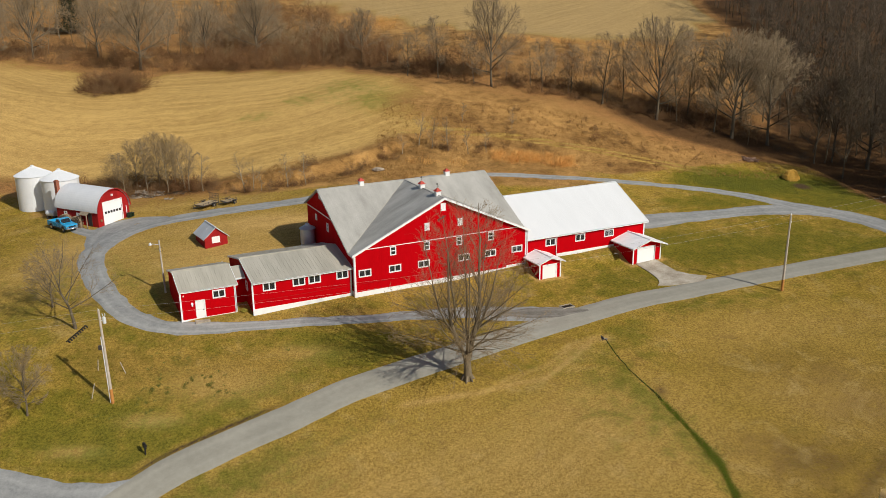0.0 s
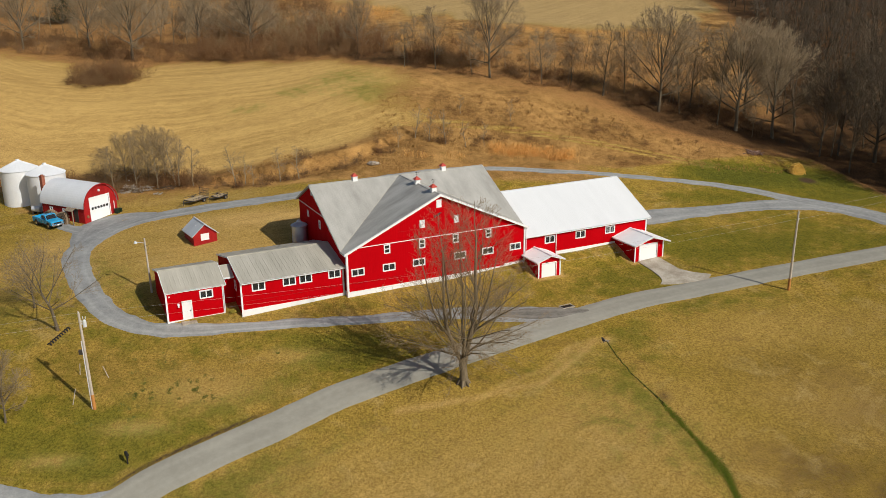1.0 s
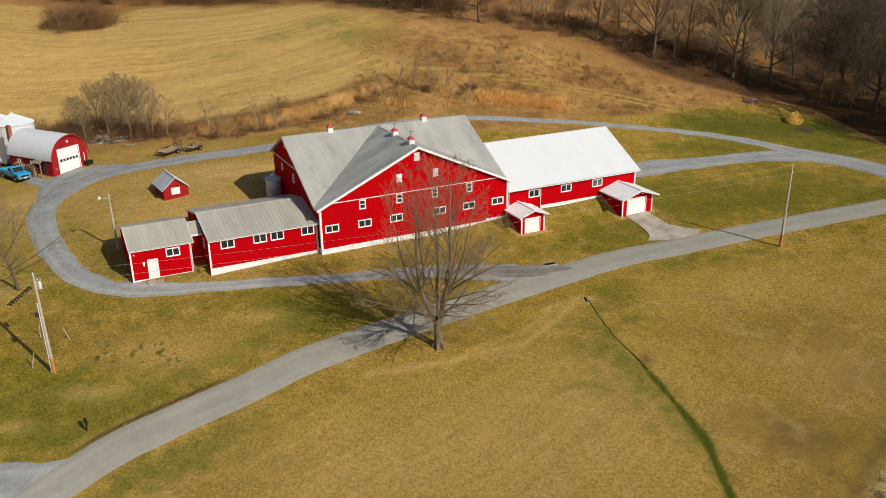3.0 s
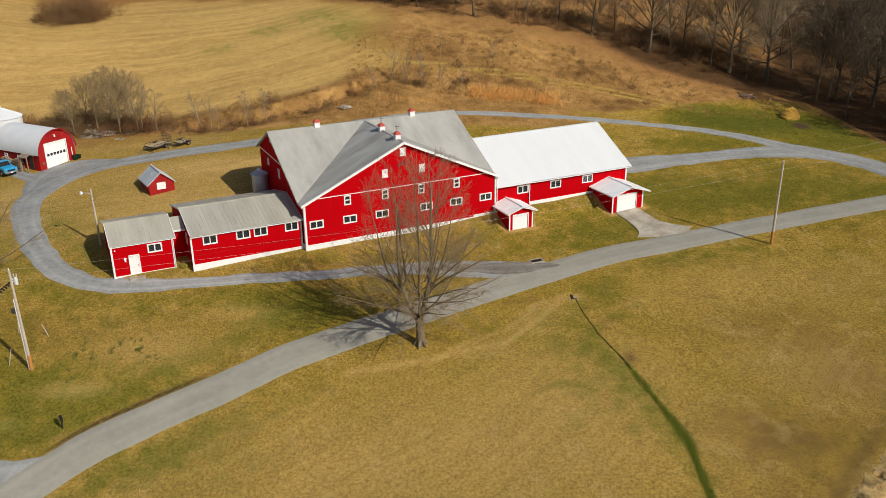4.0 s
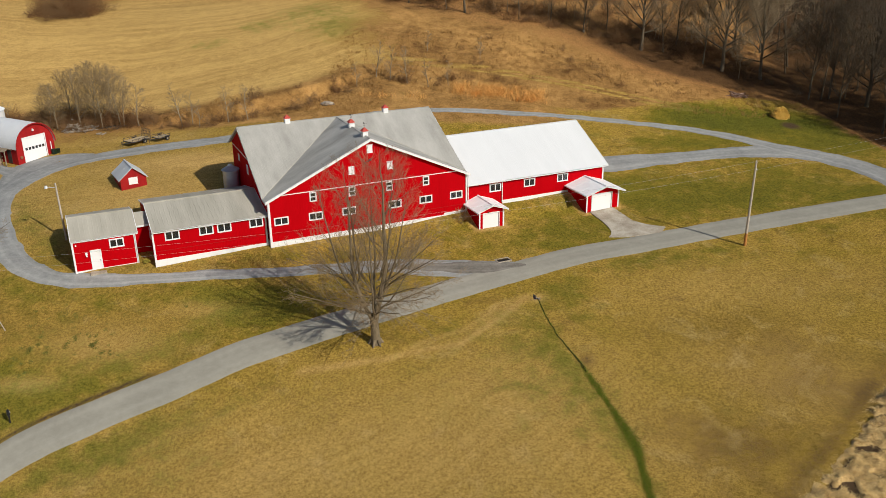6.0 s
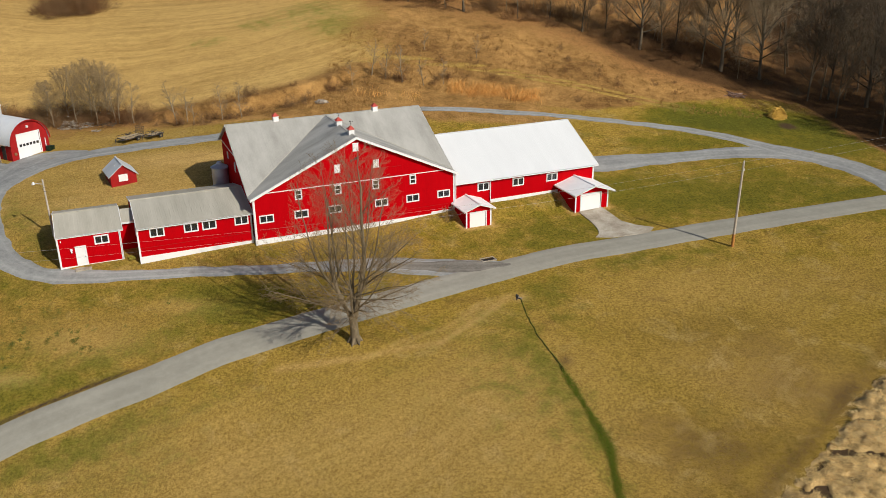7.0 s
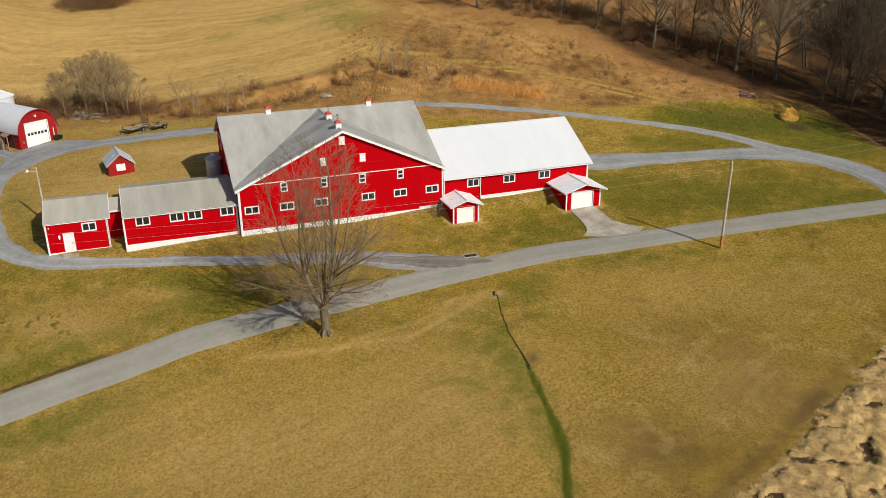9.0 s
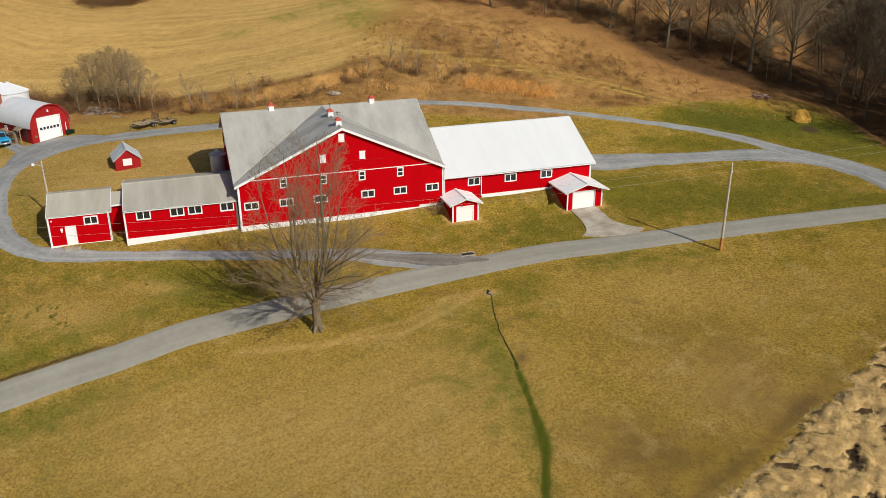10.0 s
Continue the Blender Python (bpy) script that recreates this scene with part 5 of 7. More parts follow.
def pickup():
    """Blue pickup; x forward."""
    b = thing("pickup_truck", pose(-55.4, 121.0, float(land(-55.4, 121.0)), 0, 0, -37) @ Matrix.Diagonal((1.08, 1.05, 1.15, 1)), "bright blue pickup truck parked on gravel", "pickup truck")
    L, W = 4.7, 1.72
    bm = bmesh.new()
    prof = [(-2.35, 0.42), (-2.35, 0.62), (-0.35, 0.62), (-0.35, 1.02), (0.95, 1.02), (2.2, 0.92), (2.33, 0.8), (2.33, 0.42)]
    def extrude(p, w, z0=0.0):
        a = [bm.verts.new((x, -w, z)) for x, z in p]
        c = [bm.verts.new((x, w, z)) for x, z in p]
        bm.faces.new(a)
        bm.faces.new(c[::-1])
        for i in range(len(p)):
            j = (i + 1) % len(p)
            bm.faces.new((a[i], c[i], c[j], a[j]))
    extrude(prof, W / 2)
    bmesh.ops.bevel(bm, geom=list(bm.edges), offset=0.05, segments=2, affect="EDGES")
    part("body", bm, TRUCK_BLUE, b, "blue body")
    bm = bmesh.new()
    extrude([(-0.30, 1.0), (-0.15, 1.50), (0.62, 1.52), (1.05, 1.0)], W / 2 - 0.12)
    cab = part("cab", bm, TRUCK_BLUE, b, "blue cab")
    bm = bmesh.new()
    face(bm, (0.68, -0.62, 1.47), (0.68, 0.62, 1.47), (1.05, 0.68, 1.03), (1.05, -0.68, 1.03))
    face(bm, (0.70, -0.62, 1.49), (0.70, 0.62, 1.49), (1.07, 0.68, 1.05), (1.07, -0.68, 1.05))
    part("windscreen", bm, GLASS, cab)
    for s in (-1, 1):
        y = s * (W / 2 - 0.115)
        part("side_window", boxes(((-0.12, y - 0.012, 1.06), (0.62, y + 0.012, 1.42))), GLASS, cab)
    part("rear_window", boxes(((-0.29, -0.55, 1.1), (-0.26, 0.55, 1.42))), GLASS, cab)
    bm = boxes(((-2.25, -W / 2 + 0.14, 0.60), (-0.42, W / 2 - 0.14, 0.66)))
    part("load_bed", bm, DARK_STEEL, b, "dark load bed")
    part("bed_side", boxes(((-2.33, -W / 2, 0.5), (-0.36, -W / 2 + 0.12, 1.06)), ((-2.33, W / 2 - 0.12, 0.5), (-0.36, W / 2, 1.06)), ((-2.35, -W / 2, 0.5), (-2.27, W / 2, 1.04)), bevel=0.02), TRUCK_BLUE, b)
    part("bumper", boxes(((2.3, -0.84, 0.38), (2.44, 0.84, 0.56)), bevel=0.03), CHROME, b, "pale bumper")
    part("bumper", boxes(((-2.46, -0.8, 0.42), (-2.34, 0.8, 0.56)), bevel=0.03), DARK_STEEL, b)
    part("grille", boxes(((2.32, -0.5, 0.6), (2.36, 0.5, 0.78))), BLACK, b, "black grille")
    for y in (-0.66, 0.66):
        part("headlight", boxes(((2.31, y - 0.13, 0.6), (2.37, y + 0.13, 0.78)), bevel=0.02), CHROME, b)
    for s in (-1, 1):
        part("rocker_panel", boxes(((-0.95, s * (W / 2 + 0.004) - 0.012, 0.36), (0.95, s * (W / 2 + 0.004) + 0.012, 0.52))), DARK_STEEL, b, "dark lower side panel")
        part("mirror", boxes(((0.78, s * (W / 2 + 0.06) - 0.05, 1.05), (0.88, s * (W / 2 + 0.06) + 0.05, 1.2)), bevel=0.015), BLACK, b)
        for x in (-1.45, 1.45):
            part("wheel_arch", rod(bmesh.new(), (x, s * (W / 2 - 0.06), 0.38), (x, s * (W / 2 + 0.008), 0.38), 0.42, sides=18), BLACK, b)
    part("number_plate", boxes(((2.44, -0.15, 0.42), (2.455, 0.15, 0.54))), WHITE, b)
    for x in (-1.45, 1.45):
        for s in (-1, 1):
            y = s * (W / 2 - 0.07)
            t = part("wheel", rod(bmesh.new(), (x, y - 0.1, 0.33), (x, y + 0.1, 0.33), 0.33, sides=20), RUBBER, b, "black tyre")
            part("rim", rod(bmesh.new(), (x, y + s * 0.06, 0.33), (x, y + s * 0.115, 0.33), 0.19, sides=14), CHROME, t)


pickup()


def trailer(x, y, turn, L, W, gate, label):
    b = thing("utility_trailer", pose(x, y, float(land(x, y)), 0, 0, turn), label, "trailer", "trailers beside the drive")
    for i in range(int(W / 0.2)):
        y0 = -W / 2 + 0.03 + i * 0.2
        part("plank", boxes(((-L / 2, y0, 0.55), (L / 2, y0 + 0.185, 0.59))), DECK_WOOD, b)
    bm = boxes(((-L / 2, -W / 2 - 0.05, 0.45), (L / 2, -W / 2 + 0.02, 0.56)), ((-L / 2, W / 2 - 0.02, 0.45), (L / 2, W / 2 + 0.05, 0.56)),
               ((-L / 2 - 0.05, -W / 2, 0.45), (-L / 2 + 0.03, W / 2, 0.56)), ((L / 2 - 0.03, -W / 2, 0.45), (L / 2 + 0.05, W / 2, 0.56)))
    for s in (-1, 1):
        rod(bm, (-L / 2, s * W / 2, 0.85), (L / 2, s * W / 2, 0.85), 0.03, sides=6)
        for k in range(4):
            xx = -L / 2 + L * k / 3
            rod(bm, (xx, s * W / 2, 0.5), (xx, s * W / 2, 0.85), 0.025, sides=6)
        rod(bm, (-L / 2, s * W / 2, 0.5), (-L / 2 - 1.1, 0, 0.45), 0.04, sides=6)
    part("chassis", bm, DARK_STEEL, b, "dark steel frame and rails")
    part("jack", rod(bmesh.new(), (-L / 2 - 1.05, 0, 0.0), (-L / 2 - 1.05, 0, 0.75), 0.035), DARK_STEEL, b)
    for s in (-1, 1):
        w = part("wheel", rod(bmesh.new(), (0.4, s * (W / 2 + 0.16) - 0.09, 0.32), (0.4, s * (W / 2 + 0.16) + 0.09, 0.32), 0.32, sides=18), RUBBER, b)
        part("rim", rod(bmesh.new(), (0.4, s * (W / 2 + 0.25), 0.32), (0.4, s * (W / 2 + 0.27), 0.32), 0.15, sides=12), CHROME, w, "pale steel rim")
        part("fender", boxes(((-0.05, s * (W / 2 + 0.16) - 0.11, 0.66), (0.85, s * (W / 2 + 0.16) + 0.11, 0.69))), DARK_STEEL, b)
    if gate:
        bm = bmesh.new()
        for k in range(13):
            yy = -W / 2 + W * k / 12
            rod(bm, (L / 2, yy, 0.56), (L / 2 + 0.1, yy, 1.75), 0.022, sides=5)
        for zz in (0.6, 1.0, 1.4, 1.75):
            rod(bm, (L / 2 + 0.08 * (zz - 0.5), -W / 2, zz), (L / 2 + 0.08 * (zz - 0.5), W / 2, zz), 0.025, sides=5)
        part("ramp_gate", bm, DARK_STEEL, b, "raised dark mesh ramp")


trailer(-36.0, 127.6, 60, 3.2, 1.9, True, "flat wooden-deck trailer with a raised ramp gate")
trailer(-32.7, 128.1, 57, 2.0, 1.4, False, "small flat wooden-deck trailer")


def utility_pole(x, y, h, lean, foot, kit, label):
    z = float(land(x, y))
    b = thing("utility_pole", pose(x, y, z, 0, lean, 0), label, "utility pole")
    part("pole", rod(bmesh.new(), (0, 0, -0.5), (0, 0, h), 0.16, 0.11, 14), POLE_WOOD, b, "pale weathered pole")
    if foot:
        part("pole_foot", rod(bmesh.new(), (0.005, 0, -0.3), (0.005, 0, 1.5), 0.175, 0.165, 14), POLE_ORANGE, b, "orange-stained pole foot")
        if kit:
            part("conduit", rod(bmesh.new(), (-0.18, -0.05, 0), (-0.16, -0.05, h * 0.72), 0.045), WHITE, b, "white conduit up the pole")
    if kit:
        bm = rod(bmesh.new(), (0.40, 0.05, h - 1.4), (0.40, 0.05, h - 0.8), 0.17, sides=14)
        rod(bm, (0.40, 0.05, h - 0.8), (0.40, 0.05, h - 0.68), 0.17, 0.05, 14)
        rod(bm, (0.12, 0.02, h - 1.1), (0.35, 0.04, h - 1.1), 0.06)
        for s in (-0.1, 0.1):
            rod(bm, (0.42 + s, 0.05, h - 0.65), (0.42 + s * 1.4, 0.05, h - 0.35), 0.035)
        part("transformer", bm, GALVANISED, b, "pale transformer can")
        part("service_box", boxes(((-0.55, -0.15, h * 0.58), (-0.18, 0.12, h * 0.58 + 0.45)), bevel=0.02), DARK_STEEL, b)
    bm = bmesh.new()
    for zz, d in ((h + 0.02, 0), (h - 0.9, 0.14)):
        rod(bm, (d, -0.02, zz - 0.02), (d, -0.02, zz + 0.2), 0.045, 0.03)
    part("insulator", bm, WHITE, b)
    return b


POLE_A = (-33.3, 78.0)
POLE_B = (42.42, 101.3)
utility_pole(*POLE_A, 9.9, -1.0, True, True, "tall weathered utility pole with orange foot and transformer")
utility_pole(*POLE_B, 9.8, 0.8, True, False, "tall slim weathered utility pole beside the road")


def wire(a, b, sag, label="thin overhead power wire"):
    cu = bpy.data.curves.new("power_wire", "CURVE")
    cu.dimensions, cu.bevel_depth, cu.bevel_resolution = "3D", 0.007, 1
    sp = cu.splines.new("POLY")
    sp.points.add(24)
    for i in range(25):
        t = i / 24
        p = Vector(a).lerp(Vector(b), t) - Vector((0, 0, sag * 4 * t * (1 - t)))
        sp.points[i].co = (*p, 1)
    cu.materials.append(WIRE)
    return tagged(new("power_wire", cu), label, "power line", "overhead wires")


PA = on_land(*POLE_A) + Vector((-0.15, 0, 9.95))
PB = on_land(*POLE_B) + Vector((0.12, 0, 9.85))
wire(PA, PB, 1.1)
wire(PA + Vector((0.3, 0, -1.0)), PB + Vector((0, 0, -0.9)), 1.0)
for dz in (0, -0.95):
    wire(PA + Vector((0.1, 0, dz)), (-92, 60, 8 + dz), 1.2)
    wire(PB + Vector((0, 0, dz)), (112, 139, 12 + dz), 1.0)


def yard_light():
    x, y = -33.35, 97.2
    b = thing("yard_light", pose(x, y, float(land(x, y)), 0, -1.0, 0), "pale yard light pole with a small lamp arm", "lamp post")
    part("pole", rod(bmesh.new(), (0, 0, -0.4), (0, 0, 6.6), 0.12, 0.09, 12), POLE_WOOD, b)
    bm = rod(bmesh.new(), (0, 0, 6.05), (-1.0, -0.1, 6.2), 0.03)
    part("arm", bm, GALVANISED, b)
    part("lamp_head", rod(bmesh.new(), (-1.05, -0.1, 6.05), (-1.05, -0.1, 6.32), 0.2, 0.12, 12), GALVANISED, b)
    bm = bmesh.new()
    pts = [Vector((0.12 + 0.26 * math.cos(a), -0.1, 5.5 + 0.26 * math.sin(a))) for a in [2 * math.pi * i / 16 for i in range(17)]]
    for p, q in zip(pts, pts[1:]):
        rod(bm, p, q, 0.015, sides=4, caps=False)
    part("wire_coil", bm, DARK_STEEL, b, "coil of wire hung on the pole")


yard_light()


def mailbox():
    x, y = -28.15, 71.6
    b = thing("mailbox", pose(x, y, float(land(x, y)), 0, 0, 34), "black mailbox on a black post beside the road", "mailbox")
    part("post", boxes(((-0.06, -0.06, -0.3), (0.06, 0.06, 0.85))), BLACK, b)
    bm = bmesh.new()
    n = 10
    prof = [(-0.13, 0.85), (0.13, 0.85)] + [(0.13 * math.cos(math.pi * i / n), 1.02 + 0.13 * math.sin(math.pi * i / n)) for i in range(n + 1)]
    a = [bm.verts.new((x_, -0.3, z_)) for x_, z_ in prof]
    c = [bm.verts.new((x_, 0.3, z_)) for x_, z_ in prof]
    bm.faces.new(a)
    bm.faces.new(c[::-1])
    for i in range(len(prof)):
        j = (i + 1) % len(prof)
        bm.faces.new((a[i], c[i], c[j], a[j]))
    part("box", bm, BLACK, b, "black arched box")
    part("paper_tube", rod(bmesh.new(), (0, -0.3, 0.72), (0, 0.3, 0.72), 0.1, sides=12), BLACK, b)
    part("label_plate", boxes(((0.131, -0.12, 0.92), (0.136, 0.1, 1.02))), WHITE, b)


mailbox()


def storm_drain():
    x, y = 14.95, 97.6
    b = thing("storm_drain", pose(x, y, float(land(x, y)), 0, 0, 27), "concrete framed storm drain with dark grate", "drain")
    part("rim", boxes(((-0.85, -0.5, -0.3), (0.85, -0.38, 0.09)), ((-0.85, 0.38, -0.3), (0.85, 0.5, 0.09)), ((-0.85, -0.38, -0.3), (-0.73, 0.38, 0.09)), ((0.73, -0.38, -0.3), (0.85, 0.38, 0.09))), CONCRETE, b)
    # flat black sheet in place of the shaded depth under the grate
    bm = boxes(((-0.73, -0.38, 0.01), (0.73, 0.38, 0.03)))
    part("pit", bm, BLACK, b)
    for k in range(9):
        x0 = -0.68 + k * 0.165
        part("grate_bar", boxes(((x0, -0.38, 0.04), (x0 + 0.04, 0.38, 0.075))), DARK_STEEL, b)


storm_drain()


def culvert():
    x, y = 18.05, 89.55
    b = thing("culvert_pipe", on_land_m(x, y, -78, 0.32), "dark culvert pipe mouth in the bank", "pipe")
    bm = bmesh.new()
    n = 18
    rings = [[bm.verts.new((px, r * math.cos(2 * math.pi * i / n), 0.2 + r * math.sin(2 * math.pi * i / n))) for i in range(n)] for px, r in ((-1.2, 0.29), (0.12, 0.29), (0.12, 0.25), (-1.2, 0.25))]
    for a, c in zip(rings, rings[1:]):
        for i in range(n):
            bm.faces.new((a[i], a[(i + 1) % n], c[(i + 1) % n], c[i]))
    bm.faces.new(rings[3])
    part("pipe", bm, BLACK, b)
    rng = random.Random(4)
    for k in range(34):
        bm = bmesh.new()
        a = rng.uniform(-0.6, 3.74)
        r = rng.uniform(0.36, 0.62)
        rock(bm, (rng.uniform(-0.25, 0.15), r * math.cos(a), 0.22 + r * 0.55 * math.sin(a)), rng.uniform(0.06, 0.12), rng)
        part("stone", bm, RUBBLE, b)


def on_land_m(x, y, turn=0.0, sink=0.0):
    return pose(x, y, float(land(x, y)) - sink, 0, 0, turn)


def rock(bm, at, r, rng, flat=0.7):
    q = bmesh.ops.create_icosphere(bm, subdivisions=1, radius=r)
    m = Euler((rng.uniform(0, 6), rng.uniform(0, 6), rng.uniform(0, 6))).to_matrix()
    s = Vector((rng.uniform(0.7, 1.4), rng.uniform(0.7, 1.2), rng.uniform(0.5, 0.9) * flat))
    for v in q["verts"]:
        c = m @ v.co * rng.uniform(0.8, 1.15)
        v.co = Vector((c.x * s.x, c.y * s.y, c.z * s.z)) + Vector(at)


culvert()


def tyre_row():
    x0, y0, x1, y1 = -40.2, 89.8, -41.1, 87.0
    for k in range(9):
        t = k / 8
        x, y = x0 + (x1 - x0) * t, y0 + (y1 - y0) * t
        b = thing("old_tyre", on_land_m(x, y, math.degrees(math.atan2(y1 - y0, x1 - x0)), 0.22), "old black tyre set upright in the grass", "tyre", "row of half-buried tyres")
        bm = bmesh.new()
        n, m = 20, 8
        vs = [[bm.verts.new((0.10 * math.sin(2 * math.pi * j / m), (0.22 + 0.07 * math.cos(2 * math.pi * j / m)) * math.cos(2 * math.pi * i / n), 0.15 + (0.22 + 0.07 * math.cos(2 * math.pi * j / m)) * math.sin(2 * math.pi * i / n))) for j in range(m)] for i in range(n)]
        for i in range(n):
            for j in range(m):
                bm.faces.new((vs[i][j], vs[(i + 1) % n][j], vs[(i + 1) % n][(j + 1) % m], vs[i][(j + 1) % m]))
        part("tread", bm, RUBBER, b, smooth=True)


tyre_row()


def stakes():
    for x, y, dx, dy, h in ((-33.2, 82.1, -0.5, 0.0, 1.3), (-35.6, 78.5, 0.52, 0.0, 1.65), (-36.3, 82.5, 0.15, 0.0, 1.2)):
        z = float(land(x, y))
        bm = rod(bmesh.new(), (x, y, z - 0.2), (x + dx, y + dy, z + h), 0.04, sides=8)
        tagged(part("marker_stake", bm, POLE_WOOD), "thin pale guy-wire stake in the grass", "stake", "stakes round the pole")


stakes()


def woodpile():
    m = pose(-50.2, 121.15, 2.95, 0, 0, 62)
    b = thing("firewood_stack", m, "long stack of split firewood along the workshop wall", "firewood")
    rng = random.Random(11)
    for row in range(11):
        for i in range(27):
            y = 2.4 + i * 0.16 + rng.uniform(-0.03, 0.03)
            z = -0.1 + row * 0.16
            if z > 1.45 + 0.3 * math.sin(i * 0.4):
                continue
            bm = rod(bmesh.new(), (-1.35 + rng.uniform(-0.1, 0.1), y, z), (-0.75 + rng.uniform(-0.1, 0.1), y, z + rng.uniform(-0.02, 0.02)), rng.uniform(0.065, 0.1), sides=6)
            part("log", bm, LOG_END, b)


woodpile()


def waste_bins():
    m = pose(-50.2, 121.15, 2.95, 0, 0, 62)
    for x, y, s in ((5.35, -0.5, 0.95), (5.95, -0.42, 0.85)):
        b = thing("wheelie_bin", m @ pose(x, y, 0, 0, 0, 10), "dark green wheeled waste bin beside the door", "waste bin", "waste bins")
        part("bin_body", boxes(((-0.28 * s, -0.3 * s, 0.05), (0.28 * s, 0.3 * s, 0.98 * s)), bevel=0.05), BIN_GREEN, b)
        part("lid", boxes(((-0.31 * s, -0.34 * s, 0.98 * s), (0.31 * s, 0.33 * s, 1.06 * s)), bevel=0.03), BIN_GREEN, b)
        part("wheel", rod(bmesh.new(), (-0.3, 0.28, 0.12), (0.3, 0.28, 0.12), 0.12, sides=12), RUBBER, b)
    b = thing("fuel_tank", pose(-59.6, 127.0, float(land(-59.6, 127.0)), 0, 0, -20), "pale grey fuel tank on legs beside the bins", "tank")
    part("tank", rod(bmesh.new(), (-0.75, 0, 0.8), (0.75, 0, 0.8), 0.42, sides=20), GALVANISED, b)
    for x in (-0.6, 0.6):
        part("leg", boxes(((x - 0.05, -0.4, -0.2), (x + 0.05, 0.4, 0.45))), DARK_STEEL, b)


waste_bins()


def heap(name, x, y, n, spread, size, mat, label, seed, long=False, cat="pile", high=0.3):
    rng = random.Random(seed)
    bm = bmesh.new()
    for k in range(n):
        a, r = rng.uniform(0, 6.28), spread * math.sqrt(rng.random())
        px, py = x + r * math.cos(a), y + r * math.sin(a) * 0.6
        z = float(land(px, py)) + max(0, (spread - r)) * high * rng.random()
        if long:
            t = rng.uniform(0, 6.28)
            l = rng.uniform(0.5, 1.3)
            rod(bm, (px - l * math.cos(t), py - l * math.sin(t), z + 0.05), (px + l * math.cos(t), py + l * math.sin(t), z + rng.uniform(0.05, 0.4)), size * rng.uniform(0.6, 1.2), sides=6)
        else:
            rock(bm, (px, py, z + size * 0.2), size * rng.uniform(0.5, 1.3), rng, 0.6)
    return tagged(part(name, bm, mat), label, cat, kind="stuff")


heap("rubble_heap", -48.9, 135.9, 170, 1.7, 0.24, RUBBLE, "heap of pale broken rubble and split wood by the thicket", 3, high=1.1)
heap("board_heap", -46.6, 135.9, 26, 1.7, 0.07, RUBBLE, "scattered pale old boards", 5, True)
heap("rubble_heap", -43.4, 133.3, 8, 0.75, 0.28, RUBBLE, "few pale slabs on the grass", 6)
heap("brush_pile", -42.6, 135.6, 22, 1.4, 0.04, BARK_DARK, "tangle of cut branches on the bank", 7, True)
heap("log_pile", 56.2, 154.6, 34, 1.2, 0.09, OLD_LOGS, "heap of reddish grey logs and branches at the wood's edge", 8, True)
heap("stone_slab", -10.3, 139.6, 5, 0.9, 0.7, RUBBLE, "pale broken slab on the bank", 9)


def straw_heap():
    bm = bmesh.new()
    rng = random.Random(21)
    x, y = 60.9, 146.6
    for k in range(760):
        a, r = rng.uniform(0, 6.28), 1.35 * math.sqrt(rng.random())
        px, py = x + r * math.cos(a), y + r * math.sin(a) * 0.7
        z = float(land(px, py)) + 1.9 * max(0, 1 - (r / 1.5) ** 2) * rng.uniform(0.75, 1.0)
        t, l = a + rng.uniform(-1.6, 1.6), rng.uniform(0.2, 0.5)
        rod(bm, (px, py, z), (px + l * math.cos(t), py + l * math.sin(t), z - l * rng.uniform(-0.3, 0.8)), 0.05, 0.02, 4)
    q = bmesh.ops.create_icosphere(bm, subdivisions=2, radius=1.0)
    for v in q["verts"]:
        v.co = Vector((x + v.co.x * 1.25, y + v.co.y * 1.0, float(land(x, y)) + v.co.z * 1.6))
    tagged(part("straw_heap", bm, STRAW), "heap of golden straw on the green verge", "straw heap", kind="stuff")


straw_heap()


def yellow_shrub():
    x, y = barn_xy(-13.0, 1.8)
    bm = bmesh.new()
    rng = random.Random(31)
    z = float(land(x, y))
    for k in range(160):
        d = Vector((rng.gauss(0, 1), rng.gauss(0, 0.8), abs(rng.gauss(0, 0.9)))).normalized() * rng.uniform(0.1, 0.45)
        p = Vector((x, y, z + 0.1)) + d
        n1 = Vector((rng.gauss(0, 1), rng.gauss(0, 1), rng.gauss(0, 1))).normalized() * 0.07
        n2 = n1.orthogonal().normalized() * 0.05
        face(bm, p - n1, p + n2, p + n1, p - n2)
    tagged(part("yellow_shrub", bm, YELLOW_LEAF), "small yellow-leaved shrub in the gap between buildings", "shrub", kind="stuff")


yellow_shrub()

# ---- trees and brush ----


def reach(p, d, env):
    """How far one may go from p along d inside the crown's outline (centre height, half width, half height)."""
    cz, rx, rz = env
    q = Vector((p[0] / rx, p[1] / rx, (p[2] - cz) / rz))
    e = Vector((d[0] / rx, d[1] / rx, d[2] / rz))
    a, b, c = e.dot(e), q.dot(e), q.dot(q) - 1
    disc = b * b - a * c
    return max((-b + math.sqrt(disc)) / a, 0.0) if disc > 0 else 0.0


